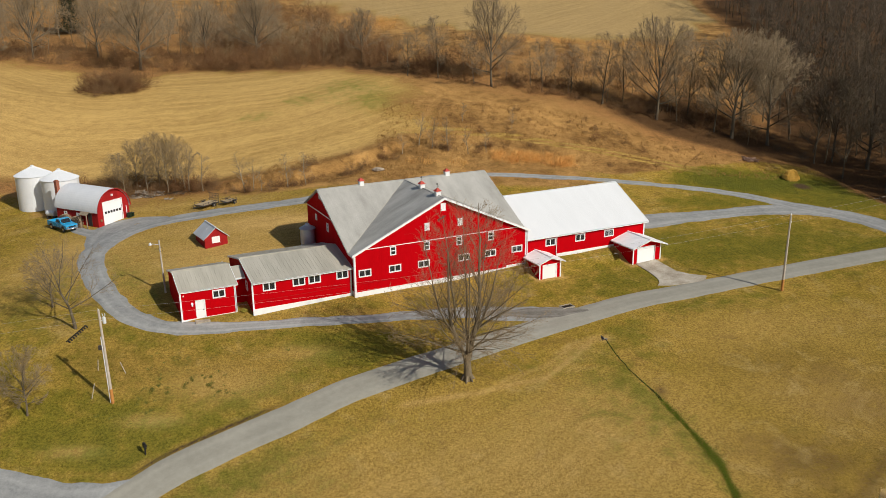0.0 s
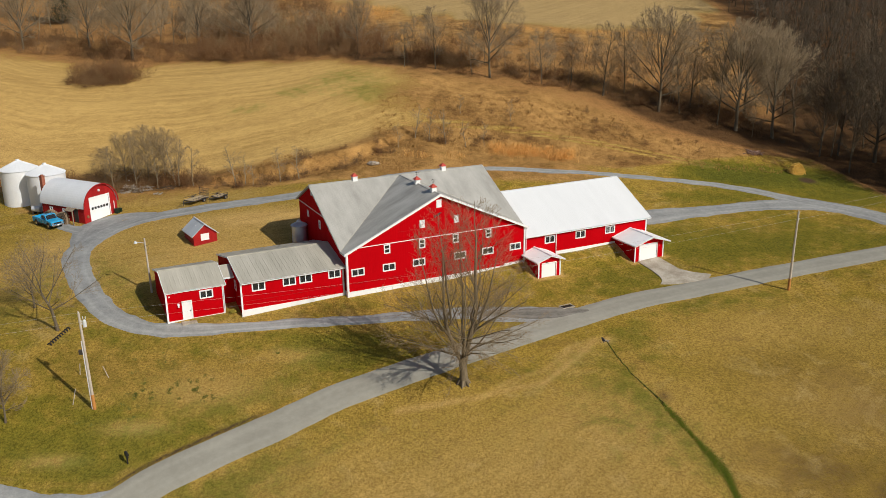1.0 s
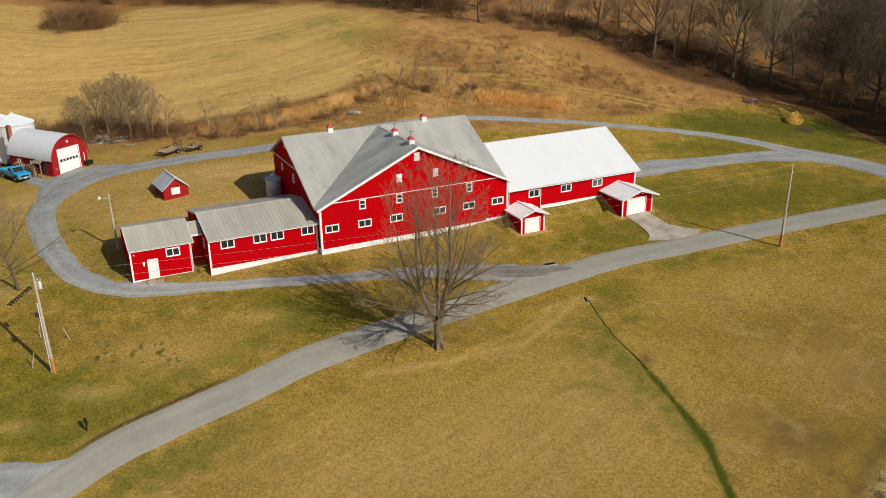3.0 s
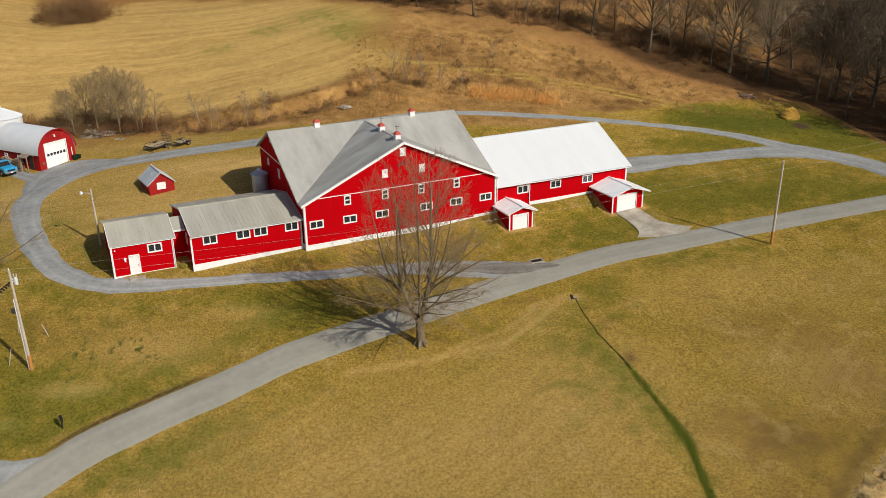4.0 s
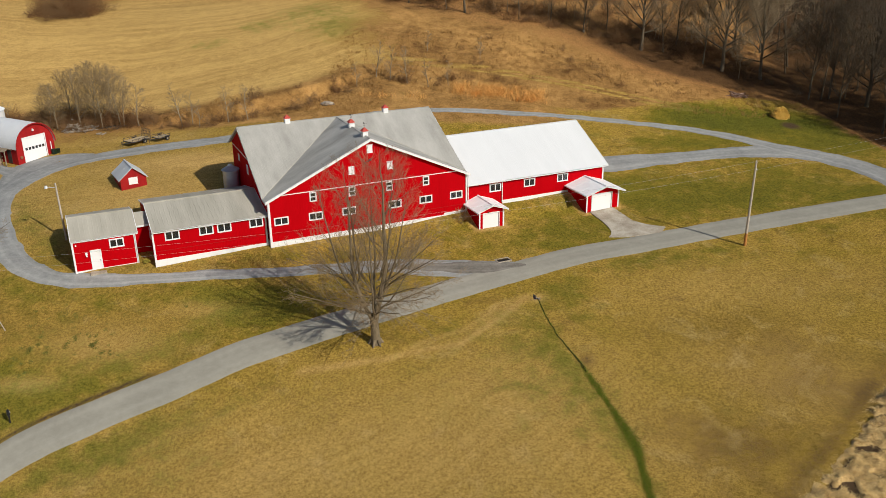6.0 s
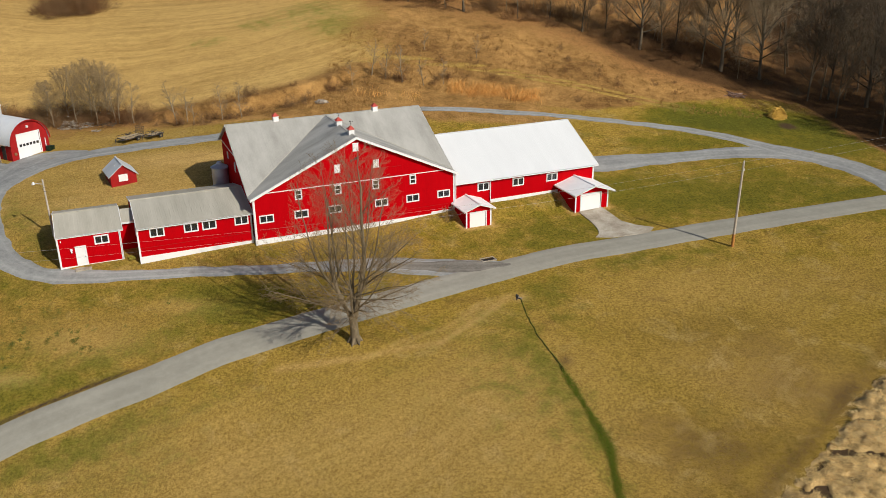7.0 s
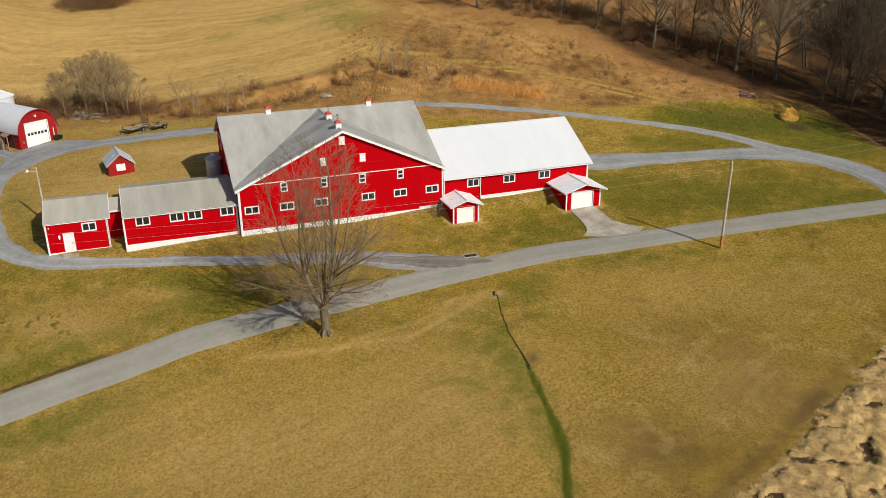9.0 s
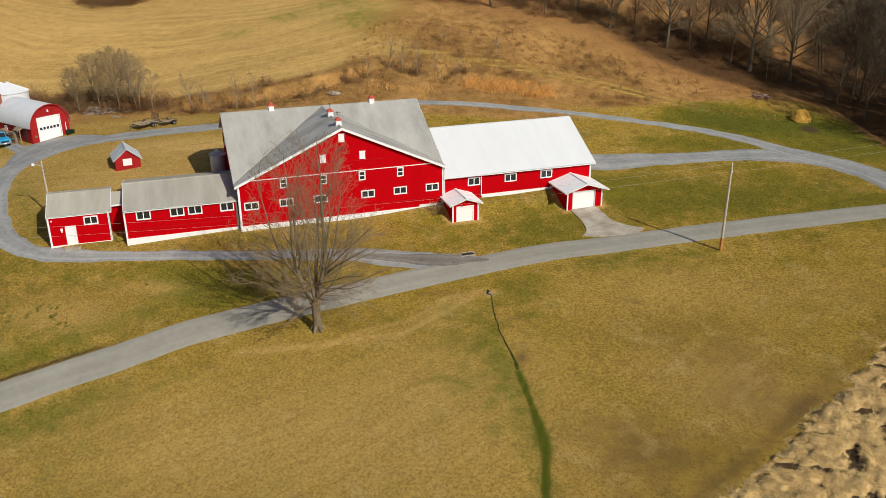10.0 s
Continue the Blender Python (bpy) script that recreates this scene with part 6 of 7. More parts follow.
def grow(rng, out, p, d, length, radius, level, deepest, kids, spread, lift, wob, shrink, start=0.25, env=None, fork=(0.45, 0.62)):
    """One limb and, from it, its smaller ones; out gets (points, radii, level, is a last twig)."""
    n = (5 if deepest > 2 else 3) if level == 0 else (3 if level < deepest - 1 else (1 if level == deepest or deepest < 3 else 2))
    d = d.normalized()
    if env:
        far = reach(p, d, env)
        length = min(length, max(far * rng.uniform(0.86, 1.06), length * 0.22))
    pts, rad = [Vector(p)], [radius]
    for i in range(n):
        d = (d + Vector((rng.gauss(0, wob), rng.gauss(0, wob), rng.gauss(0, wob) + lift)) / n * 1.8).normalized()
        pts.append(pts[-1] + d * (length / n))
        rad.append(radius * (1 - 0.76 * (i + 1) / n))
    out.append((pts, rad, level, level >= deepest))
    if level >= deepest:
        return
    k = kids[level]
    for i in range(k):
        t = start + (1 - start) * (i + rng.random()) / k
        f = min(t, 0.999) * n
        j = int(f)
        q = pts[j].lerp(pts[j + 1], f - j)
        r = rad[j] + (rad[j + 1] - rad[j]) * (f - j)
        axis = (pts[j + 1] - pts[j]).normalized()
        side_way = axis.orthogonal().normalized()
        side_way = Matrix.Rotation(rng.uniform(0, 2 * math.pi), 3, axis) @ side_way
        a = spread[level] * rng.uniform(0.7, 1.25)
        nd = axis * math.cos(a) + side_way * math.sin(a)
        ln = length * shrink[level] * rng.uniform(0.65, 1.2) * (1.15 - 0.55 * t)
        grow(rng, out, q, nd, ln, r * rng.uniform(*fork), level + 1, deepest, kids, spread, lift, wob * 1.1, shrink, 0.18, env, fork)


def tubes(limbs, thin=0.0):
    """Corners, four-cornered and three-cornered faces of all limbs: tapered tubes, and spikes for the last twigs."""
    V, Q, at = [], [], 0
    for limb in limbs:
        if limb[3]:
            continue
        pts, rad = limb[0], limb[1]
        k = 9 if rad[0] > 0.25 else (6 if rad[0] > 0.09 else (4 if rad[0] > 0.045 else 3))
        P = np.array(pts)
        T = np.gradient(P, axis=0)
        T /= np.linalg.norm(T, axis=1)[:, None] + 1e-9
        ref = np.array((0.31, 0.95, 0.05)) if abs(T[0, 2]) > 0.6 else np.array((0.02, 0.1, 1.0))
        A = np.cross(T, ref)
        A /= np.linalg.norm(A, axis=1)[:, None] + 1e-9
        B = np.cross(T, A)
        th = np.arange(k) * 2 * math.pi / k
        R = np.maximum(np.array(rad), thin)[:, None, None]
        ring = P[:, None, :] + R * (np.cos(th)[None, :, None] * A[:, None, :] + np.sin(th)[None, :, None] * B[:, None, :])
        V.append(ring.reshape(-1, 3))
        n = len(pts)
        i = np.arange(n - 1)[:, None] * k
        j = np.arange(k)[None, :]
        j2 = (j + 1) % k
        Q.append(np.stack([i + j, i + j2, i + k + j2, i + k + j], -1).reshape(-1, 4) + at)
        at += n * k
    ends = [l for l in limbs if l[3]]
    tri = np.zeros((0, 3), int)
    if ends:
        P, E = np.array([l[0][0] for l in ends]), np.array([l[0][-1] for l in ends])
        R = np.maximum(np.array([l[1][0] for l in ends]), thin)[:, None] * 1.15
        T = E - P
        A = np.cross(T, (0.31, 0.55, 0.77))
        A /= np.linalg.norm(A, axis=1)[:, None] + 1e-9
        B = np.cross(T, A)
        B /= np.linalg.norm(B, axis=1)[:, None] + 1e-9
        V.append(np.stack([P + A * R, P + (-0.5 * A + 0.87 * B) * R, P + (-0.5 * A - 0.87 * B) * R, E], 1).reshape(-1, 3))
        b = at + np.arange(len(ends))[:, None] * 4
        tri = np.concatenate([b + np.array([[0, 1, 3]]), b + np.array([[1, 2, 3]]), b + np.array([[2, 0, 3]])])
    return np.concatenate(V), (np.concatenate(Q) if Q else np.zeros((0, 4), int)), tri


def tree_limbs(seed, height, style):
    rng = random.Random(seed)
    out = []
    H = height
    if style == "woods":
        # one stem to the top, a tall oval crown
        env = (H * 0.60, H * rng.uniform(0.20, 0.25), H * 0.43)
        lean = Vector((rng.gauss(0, 0.04), rng.gauss(0, 0.04), 1))
        grow(rng, out, (0, 0, -0.3), lean, H * 0.93, H * 0.009, 0, 3, (24, 10, 11), (0.8, 0.65, 0.65), 0.07, 0.12, (0.45, 0.6, 0.62), 0.2, env)
    elif style in ("spreading", "dense"):
        # short bole, limbs all round to a dome
        env = (H * 0.54, H * rng.uniform(0.37, 0.43), H * 0.46)
        top = Vector((rng.gauss(0, 0.02) * H, rng.gauss(0, 0.02) * H, H * 0.5))
        out.append(([Vector((0, 0, -0.3)), Vector((0.01 * H, 0, H * 0.09)), Vector((0.012 * H, 0.006 * H, H * 0.2)), top], [H * 0.019, H * 0.014, H * 0.012, H * 0.005], 0, False))
        for k in range(15):
            f = k / 14
            a = k * 2.399 + rng.uniform(-0.3, 0.3)
            tilt = 1.3 - 1.12 * f ** 0.8 + rng.gauss(0, 0.08)
            z = H * (0.15 + 0.34 * f)
            d = Vector((math.cos(a) * math.sin(tilt), math.sin(a) * math.sin(tilt), math.cos(tilt)))
            grow(rng, out, (0.012 * H, 0.006 * H, z), d, H * 0.6, H * (0.0072 - 0.002 * f), 1, 4, (0, 9, 8, 7) if style == "dense" else (0, 8, 7, 5), (0, 0.62, 0.62, 0.65), 0.06, 0.15, (0, 0.52, 0.6, 0.62), 0.16, env)
    elif style == "open":
        # a few long limbs with sparse side shoots
        env = (H * 0.52, H * 0.52, H * 0.5)
        top = Vector((-0.10 * H, 0.03 * H, H * 0.45))
        out.append(([Vector((0, 0, -0.3)), Vector((-0.012 * H, 0, H * 0.1)), Vector((-0.03 * H, 0.01 * H, H * 0.24)), top], [H * 0.021, H * 0.016, H * 0.0135, H * 0.006], 0, False))
        for k in range(9):
            f = k / 8
            a = k * 2.399 + rng.uniform(-0.3, 0.3)
            tilt = 1.15 - 0.9 * f + rng.gauss(0, 0.1)
            d = Vector((math.cos(a) * math.sin(tilt), math.sin(a) * math.sin(tilt), math.cos(tilt)))
            grow(rng, out, Vector((-0.03 * H, 0.01 * H, H * 0.22)).lerp(top, max(0.0, f * 1.1 - 0.15)), d, H * 0.62, H * (0.0068 - 0.002 * f), 1, 4, (0, 8, 6, 6), (0, 0.6, 0.6, 0.62), 0.05, 0.16, (0, 0.48, 0.55, 0.55), 0.2, env)
    elif style == "sapling":
        env = (H * 0.58, H * 0.22, H * 0.45)
        grow(rng, out, (0, 0, -0.2), Vector((rng.gauss(0, 0.08), rng.gauss(0, 0.08), 1)), H * 0.97, H * 0.012, 0, 3, (15, 7, 6), (0.75, 0.6, 0.62), 0.1, 0.13, (0.36, 0.5, 0.5), 0.16, env)
    elif style == "bush":
        # a dome of stems from a broad base
        env = (H * 0.32, H * 0.52, H * 0.68)
        for k in range(14):
            a, tilt = rng.uniform(0, 6.28), min(abs(rng.gauss(0, 0.8)), 1.35)
            base = (rng.gauss(0, 0.16) * H, rng.gauss(0, 0.16) * H, -0.06 * H)
            grow(rng, out, base, Vector((math.cos(a) * math.sin(tilt), math.sin(a) * math.sin(tilt), math.cos(tilt))), H * rng.uniform(0.7, 1.05), H * 0.0042, 0, 2, (7, 6), (0.8, 0.85), 0.05, 0.28, (0.55, 0.62), 0.06, env)
    return out


def leader(rng, out, base, az, lean, lean_top, length, r0, r1, kids, env):
    """A main stem that starts aslant and straightens, with crooked growth and steep side limbs."""
    a, n = radians(az), 9
    pts, rad = [Vector(base)], [r0]
    for i in range(n):
        tilt = lean_top + (lean - lean_top) * (1 - smooth(0.0, 0.5, i / n))
        a += rng.gauss(0, 0.12)
        d = Vector((math.cos(a) * math.sin(tilt) + rng.gauss(0, 0.055), math.sin(a) * math.sin(tilt) + rng.gauss(0, 0.055), math.cos(tilt)))
        pts.append(pts[-1] + d.normalized() * (length / n))
        rad.append(r1 + (r0 - r1) * (1 - (i + 1) / n) ** 1.0)
    out.append((pts, rad, 0, False))
    for k in range(kids):
        t = 0.16 + 0.83 * (k + rng.random()) / kids
        f = min(t, 0.995) * n
        i = int(f)
        q, axis = pts[i].lerp(pts[i + 1], f - i), (pts[i + 1] - pts[i]).normalized()
        out_way = Matrix.Rotation(rng.uniform(0, 6.28), 3, axis) @ axis.orthogonal().normalized()
        turn = rng.uniform(0.45, 0.85)
        grow(rng, out, q, axis * math.cos(turn) + out_way * math.sin(turn), length * rng.uniform(0.26, 0.46) * (1.2 - 0.6 * t), max(rad[i] * rng.uniform(0.24, 0.4), 0.018), 1, 3,
             (0, 9, 7), (0, 0.6, 0.64), 0.07, 0.14, (0, 0.5, 0.5), 0.16, env, (0.34, 0.5))


def roadside_maple():
    """The old tree by the road: a short bole that forks in two, crooked steep stems, spreading low branches."""
    rng = random.Random(77)
    out = []
    bole = [Vector((0, 0, -0.3)), Vector((0.0, 0, 0.3)), Vector((-0.02, 0.0, 1.1)), Vector((-0.08, 0.03, 2.2)), Vector((-0.10, 0.0, 3.0))]
    out.append((bole, [0.62, 0.48, 0.41, 0.39, 0.42], 0, False))
    for k in range(7):
        a = k * 2 * math.pi / 7 + rng.uniform(-0.3, 0.3)
        out.append(([Vector((0.36 * math.cos(a), 0.36 * math.sin(a), 0.5)), Vector((0.58 * math.cos(a), 0.58 * math.sin(a), 0.12)), Vector((0.85 * math.cos(a), 0.85 * math.sin(a), -0.2))], [0.17, 0.14, 0.06], 0, False))
    env = (10.6, 6.6, 9.0)
    # foot, way round, lean below and above, length, thickness below, side limbs
    for base, az, lean, top, length, radius, kids in (
            ((-0.22, 0, 2.5), 182, 0.42, 0.02, 13.2, 0.25, 17), ((0.06, 0, 2.5), 5, 0.24, 0.04, 16.6, 0.28, 22), ((0.40, 0.05, 4.4), 350, 0.46, 0.22, 11.4, 0.14, 14),
            ((-0.85, 0, 4.5), 186, 0.60, 0.16, 12.4, 0.14, 15), ((-1.2, 0.1, 6.6), 150, 0.12, 0.10, 10.8, 0.13, 13), ((-0.05, 0.15, 2.8), 95, 0.42, 0.12, 13.4, 0.15, 15),
            ((0.0, -0.15, 2.9), 268, 0.42, 0.14, 12.0, 0.12, 14), ((0.6, 0.1, 6.4), 40, 0.30, 0.10, 11.0, 0.10, 12), ((0.2, 0, 3.2), 338, 0.80, 0.42, 9.0, 0.085, 11),
            ((-0.45, 0, 3.4), 205, 0.85, 0.46, 9.0, 0.085, 11), ((0.55, -0.1, 5.2), 300, 0.5, 0.25, 9.5, 0.08, 10)):
        leader(rng, out, base, az, lean, top, length, radius, 0.02, kids, env)
    # long low branches, some drooping
    for k in range(20):
        a, tilt = k * 2.399 + rng.uniform(-0.3, 0.3), rng.uniform(0.85, 1.35)
        d = Vector((math.cos(a) * math.sin(tilt), math.sin(a) * math.sin(tilt), math.cos(tilt)))
        grow(rng, out, (0.25 * math.cos(a), 0.25 * math.sin(a), rng.uniform(2.8, 6.4)), d, rng.uniform(5.2, 8.4), 0.075, 1, 4, (0, 10, 7, 6), (0, 0.6, 0.6, 0.62), 0.03, 0.15, (0, 0.40, 0.5, 0.5), 0.22)
    for k in range(16):
        a = rng.uniform(0, 6.28)
        d = Vector((math.cos(a), math.sin(a), rng.uniform(-0.1, 0.4)))
        grow(rng, out, (0.3 * math.cos(a), 0.3 * math.sin(a), rng.uniform(2.7, 5.6)), d, rng.uniform(3.6, 7.2), 0.04, 2, 4, (0, 0, 12, 8), (0, 0, 0.6, 0.62), -0.03, 0.2, (0, 0, 0.38, 0.5), 0.22)
    return out


def tree_parts(limbs, split, thin):
    big = [l for l in limbs if l[2] <= split]
    small = [l for l in limbs if l[2] > split]
    return tubes(big), tubes(small, thin)


def tree_thing(name, limbs, split, m, bark, twig, label, category="tree", group="", thin=0.008):
    t = thing(name, m, label, category, group)
    wood, twigs = tree_parts(limbs, split, thin)
    for nm, arrays, mat in (("trunk", wood, bark), ("crown", twigs, twig)):
        me = quads_mesh(nm, *arrays)
        me.materials.append(mat)
        me.polygons.foreach_set("use_smooth", [True] * len(me.polygons))
        new(nm, me).parent = t
    return t


MAPLE_M = on_land_m(2.42, 81.5)
tree_thing("roadside_tree", roadside_maple(), 1, MAPLE_M, MAPLE_BARK, MAPLE_TWIG, "tall bare old tree forking low beside the road", thin=0.0065)
tree_thing("yard_tree", tree_limbs(5, 10.6, "open"), 1, on_land_m(-41.2, 89.5, 40), BARK_WOODS, TWIG_WOODS, "small bare spreading tree on the lawn")
tree_thing("yard_tree", tree_limbs(9, 7.4, "spreading"), 1, on_land_m(-41.1, 76.2, 10), BARK_WOODS, TWIG_WOODS, "low bare spreading tree on the lawn")
tree_thing("yard_tree", tree_limbs(15, 7.0, "open"), 1, on_land_m(-45.6, 94.0, 130), BARK_WOODS, TWIG_WOODS, "small bare tree on the lawn")
tree_thing("porch_shrub", tree_limbs(12, 1.9, "bush"), 0, on_land_m(*barn_xy(22.6, -1.4)), TWIG, TWIG, "leafless shrub beside the entry porch", "shrub", thin=0.01)

# Trees along the slope that can be told apart
rowrng = random.Random(40)
PROTO = {}
for style, seeds in (("woods", (1, 2, 3, 4)), ("spreading", (21, 22, 23)), ("dense", (24, 25, 26)), ("sapling", (31, 32, 33))):
    PROTO[style] = [tree_limbs(s, 10.0, style) for s in seeds]


def proto_tree(style, i, x, y, h, label, group, wide=1.0, name="bare_tree", bark=None, twig=None):
    key = (style, i, bark, twig)
    m = pose(x, y, float(land(x, y)), 0, 0, rowrng.uniform(0, 360)) @ Matrix.Diagonal((h / 10 * wide, h / 10 * wide, h / 10, 1))
    if key not in PROTO:
        PROTO[key] = tree_thing(name, PROTO[style][i], 1 if style != "sapling" else 0, m, bark or BARK_WOODS, twig or TWIG_WOODS, label, "tree", group, 0.0085 if h > 11 else (0.0085 if style != "sapling" else 0.013))
        return PROTO[key]
    t = PROTO[key]
    made = {}
    for o in (t, *t.children):
        made[o] = o.copy()
        scene.collection.objects.link(made[o])
        if o is not t:
            made[o].parent = made[t]
    made[t].name = name
    made[t].matrix_basis = m
    return tagged(made[t], label, "tree", group)


for x, y, h, style, i, wide in ((10.4, 177.5, 19, "dense", 0, 0.9), (-0.5, 182, 13, "woods", 2, 1.2), (-7, 184, 9, "woods", 3, 1.3), (32.2, 173, 14, "woods", 0, 1.2), (42.2, 168.6, 20, "dense", 2, 0.95),
                                (46.4, 169, 18, "woods", 1, 1.0), (56.0, 164.6, 21, "dense", 1, 1.05), (53.0, 166.4, 18, "woods", 2, 1.2), (20.5, 176, 11, "woods", 1, 1.2), (62.5, 163, 20, "dense", 0, 1.0),
                                (26.5, 177, 10, "woods", 3, 1.2), (37, 176, 14, "woods", 1, 1.1), (49.5, 173, 17, "woods", 0, 1.2), (68.3, 155.2, 19, "woods", 3, 1.1), (77, 152.6, 21, "spreading", 2, 1.0),
                                (72, 156, 18, "woods", 0, 1.2), (84, 149, 19, "woods", 1, 1.1), (60, 172, 18, "spreading", 2, 1.0), (66, 176, 19, "woods", 2, 1.2),
                                (70.5, 148, 17, "woods", 2, 1.2), (74.5, 140.5, 18, "woods", 0, 1.3), (88, 142, 19, "spreading", 1, 0.9), (95, 139.5, 18, "woods", 3, 1.2)):
    # edge trees take the bark and twig colours that carry shade
    edge = x > 66 and y < 160
    proto_tree(style, i, x, y, h, "bare tree at the wood's edge, shade in its colour" if edge else "bare grey-brown tree on the slope", "trees along the slope", wide, bark=BARK_DARK if edge else None, twig=TWIG_SHADE if edge else None)
for x, y, h, i, wide in ((-73, 213, 19, 1, 1.35), (-102, 220, 18, 0, 1.0), (-109, 214, 15, 2, 1.0), (-60, 224, 15, 2, 1.0), (-18, 200, 12, 0, 1.0), (-88, 226, 16, 1, 1.0), (-46, 220, 17, 0, 1.2)):
    proto_tree("dense", i, x, y, h, "large bare tree above the field", "trees above the field", wide)
for x, y, h, style, i, wide in ((-54, 139.4, 6.4, "woods", 1, 1.5), (-50.6, 139.4, 8.6, "spreading", 0, 1.05), (-47, 139.8, 9.4, "dense", 1, 0.95), (-44, 139.0, 8.8, "spreading", 2, 1.0),
                                (-51.6, 136.6, 7.4, "woods", 2, 1.5), (-47.6, 136.2, 9.4, "woods", 3, 1.4), (-44.4, 136.0, 8.8, "woods", 1, 1.4), (-41.6, 136.2, 7.8, "woods", 0, 1.5)):
    proto_tree(style, i, x, y, h, "slim bare tree in the thicket", "trees of the thicket", wide, "bare_tree", BARK_PALE, TWIG_PALE)
for x, y, h, i in ((-41.0, 136.0, 7.5, 0), (-38.6, 135.6, 6.5, 1), (-31.6, 134.6, 7.0, 2), (-24.8, 135.2, 5.6, 0),
                   (-21.9, 135.4, 5.4, 1), (-4, 150, 6.0, 2), (-1.6, 149, 5.4, 0), (1.2, 148.2, 6.0, 1), (4.6, 147.6, 5.0, 2), (-6.8, 146.8, 4.0, 0), (7.8, 148.5, 4.0, 1), (-60.5, 140, 4, 2),
                   (-29, 134.4, 4.0, 1), (13, 158, 4.0, 0), (4, 160, 3.5, 1), (-30.5, 136, 5, 0), (-70, 139, 3.5, 1)):
    proto_tree("sapling", i, x, y, h, "thin bare young tree in the thicket", "saplings along the field edge", 1.25, "sapling", BARK_PALE, TWIG_WOODS)


def scattered(name, protos, places, mat, label, category, thin=0.012):
    """Many plants joined into one mesh: places give x, y, size, width and turn."""
    made = [tubes(l, thin) for l in protos]
    V, Q, T, at = [], [], [], 0
    for k, (x, y, s, w, a) in enumerate(places):
        v, q, t = made[k % len(made)]
        c, sn = math.cos(a), math.sin(a)
        p = np.empty_like(v)
        p[:, 0] = (v[:, 0] * c - v[:, 1] * sn) * s * w + x
        p[:, 1] = (v[:, 0] * sn + v[:, 1] * c) * s * w + y
        p[:, 2] = v[:, 2] * s + float(land(x, y))
        V.append(p)
        Q.append(q + at)
        T.append(t + at)
        at += len(v)
    me = quads_mesh(name, np.concatenate(V), np.concatenate(Q), np.concatenate(T))
    me.materials.append(mat)
    return tagged(new(name, me), label, category, kind="stuff")


def in_polygon(poly, n, seed, gap):
    rng = random.Random(seed)
    xs, ys = [p[0] for p in poly], [p[1] for p in poly]
    got = []
    tries = 0
    while len(got) < n and tries < n * 60:
        tries += 1
        x, y = rng.uniform(min(xs), max(xs)), rng.uniform(min(ys), max(ys))
        if inside(np.array(x), np.array(y), poly) and all((x - a) ** 2 + (y - b) ** 2 > gap * gap for a, b in got):
            got.append((x, y))
    return got


def along_line(pts, n, seed, wide):
    rng = random.Random(seed)
    line = curve_points(pts, 1.0)
    return [(p.x + rng.gauss(0, wide), p.y + rng.gauss(0, wide)) for p in (line[int(rng.random() * len(line))] for _ in range(n))]


prng = random.Random(50)
def far_limbs(seed):
    rng, out = random.Random(seed), []
    env = (5.8, rng.uniform(1.9, 2.5), 4.5)
    grow(rng, out, (0, 0, -0.3), Vector((rng.gauss(0, 0.05), rng.gauss(0, 0.05), 1)), 9.4, 0.07, 0, 3, (12, 6, 7), (0.8, 0.65, 0.65), 0.08, 0.12, (0.46, 0.6, 0.65), 0.2, env)
    return out


def deep_limbs(seed):
    rng, out = random.Random(seed), []
    env = (5.8, rng.uniform(2.1, 2.6), 4.5)
    grow(rng, out, (0, 0, -0.3), Vector((rng.gauss(0, 0.05), rng.gauss(0, 0.05), 1)), 9.4, 0.07, 0, 3, (10, 5, 4), (0.8, 0.65, 0.65), 0.08, 0.12, (0.46, 0.62, 0.7), 0.2, env)
    return out


tall = [far_limbs(s) for s in (61, 62, 63, 64)]
deep = [deep_limbs(s) for s in (65, 66, 67)]
WOODS_IN = [(66, 161), (68, 153), (71, 146), (73.5, 140), (76, 135), (82, 129), (88, 123), (97, 117), (130, 110), (140, 138), (138, 300), (96, 330), (86, 262), (77, 222), (71, 188)]
places = [(x, y, prng.uniform(1.5, 2.2), prng.uniform(0.9, 1.3), prng.uniform(0, 6.28)) for x, y in in_polygon(WOODS_IN, 300, 51, 2.8)]
front = [q for q in places if q[1] < 176 and q[0] < 96]
scattered("far_woods", tall, front, TWIG_EDGE, "dense bare hillside woods, shade in their colour", "woods", 0.013)
scattered("far_woods", deep, [q for q in places if q not in front], TWIG_SHADE, "dense bare woods deeper on the hillside, shade in their colour", "woods", 0.018)
# added strip, mostly out of view, that throws shade on the wood's edge
edgerng = random.Random(90)
places = [(x, y, edgerng.uniform(1.4, 2.0), edgerng.uniform(1.0, 1.3), edgerng.uniform(0, 6.28)) for x, y in in_polygon([(76, 139), (80, 132.5), (86, 126), (95, 118), (125, 108), (125, 122), (95, 134), (80, 143)], 60, 91, 2.2)]
scattered("far_woods", tall, places, TWIG_SHADE, "crowded bare trees added mostly beyond view to shade the wood's edge", "woods", 0.013)
places = [(x, y, prng.uniform(1.1, 1.7), prng.uniform(1.0, 1.4), prng.uniform(0, 6.28)) for x, y in in_polygon([(-125, 222), (-60, 226), (-45, 222), (-46, 250), (-90, 285), (-140, 285)], 62, 52, 5)]
scattered("far_woods", tall, places, TWIG_WOODS, "bare woods above the stubble field", "woods", 0.012)
places = [(x, y, prng.uniform(1.1, 1.7), prng.uniform(1.0, 1.4), prng.uniform(0, 6.28)) for x, y in in_polygon([(-170, 285), (-62, 285), (-58, 330), (-80, 380), (-190, 380)], 50, 66, 6)]
scattered("far_woods", deep, places, TWIG_WOODS, "bare woods far up the hill", "woods", 0.018)
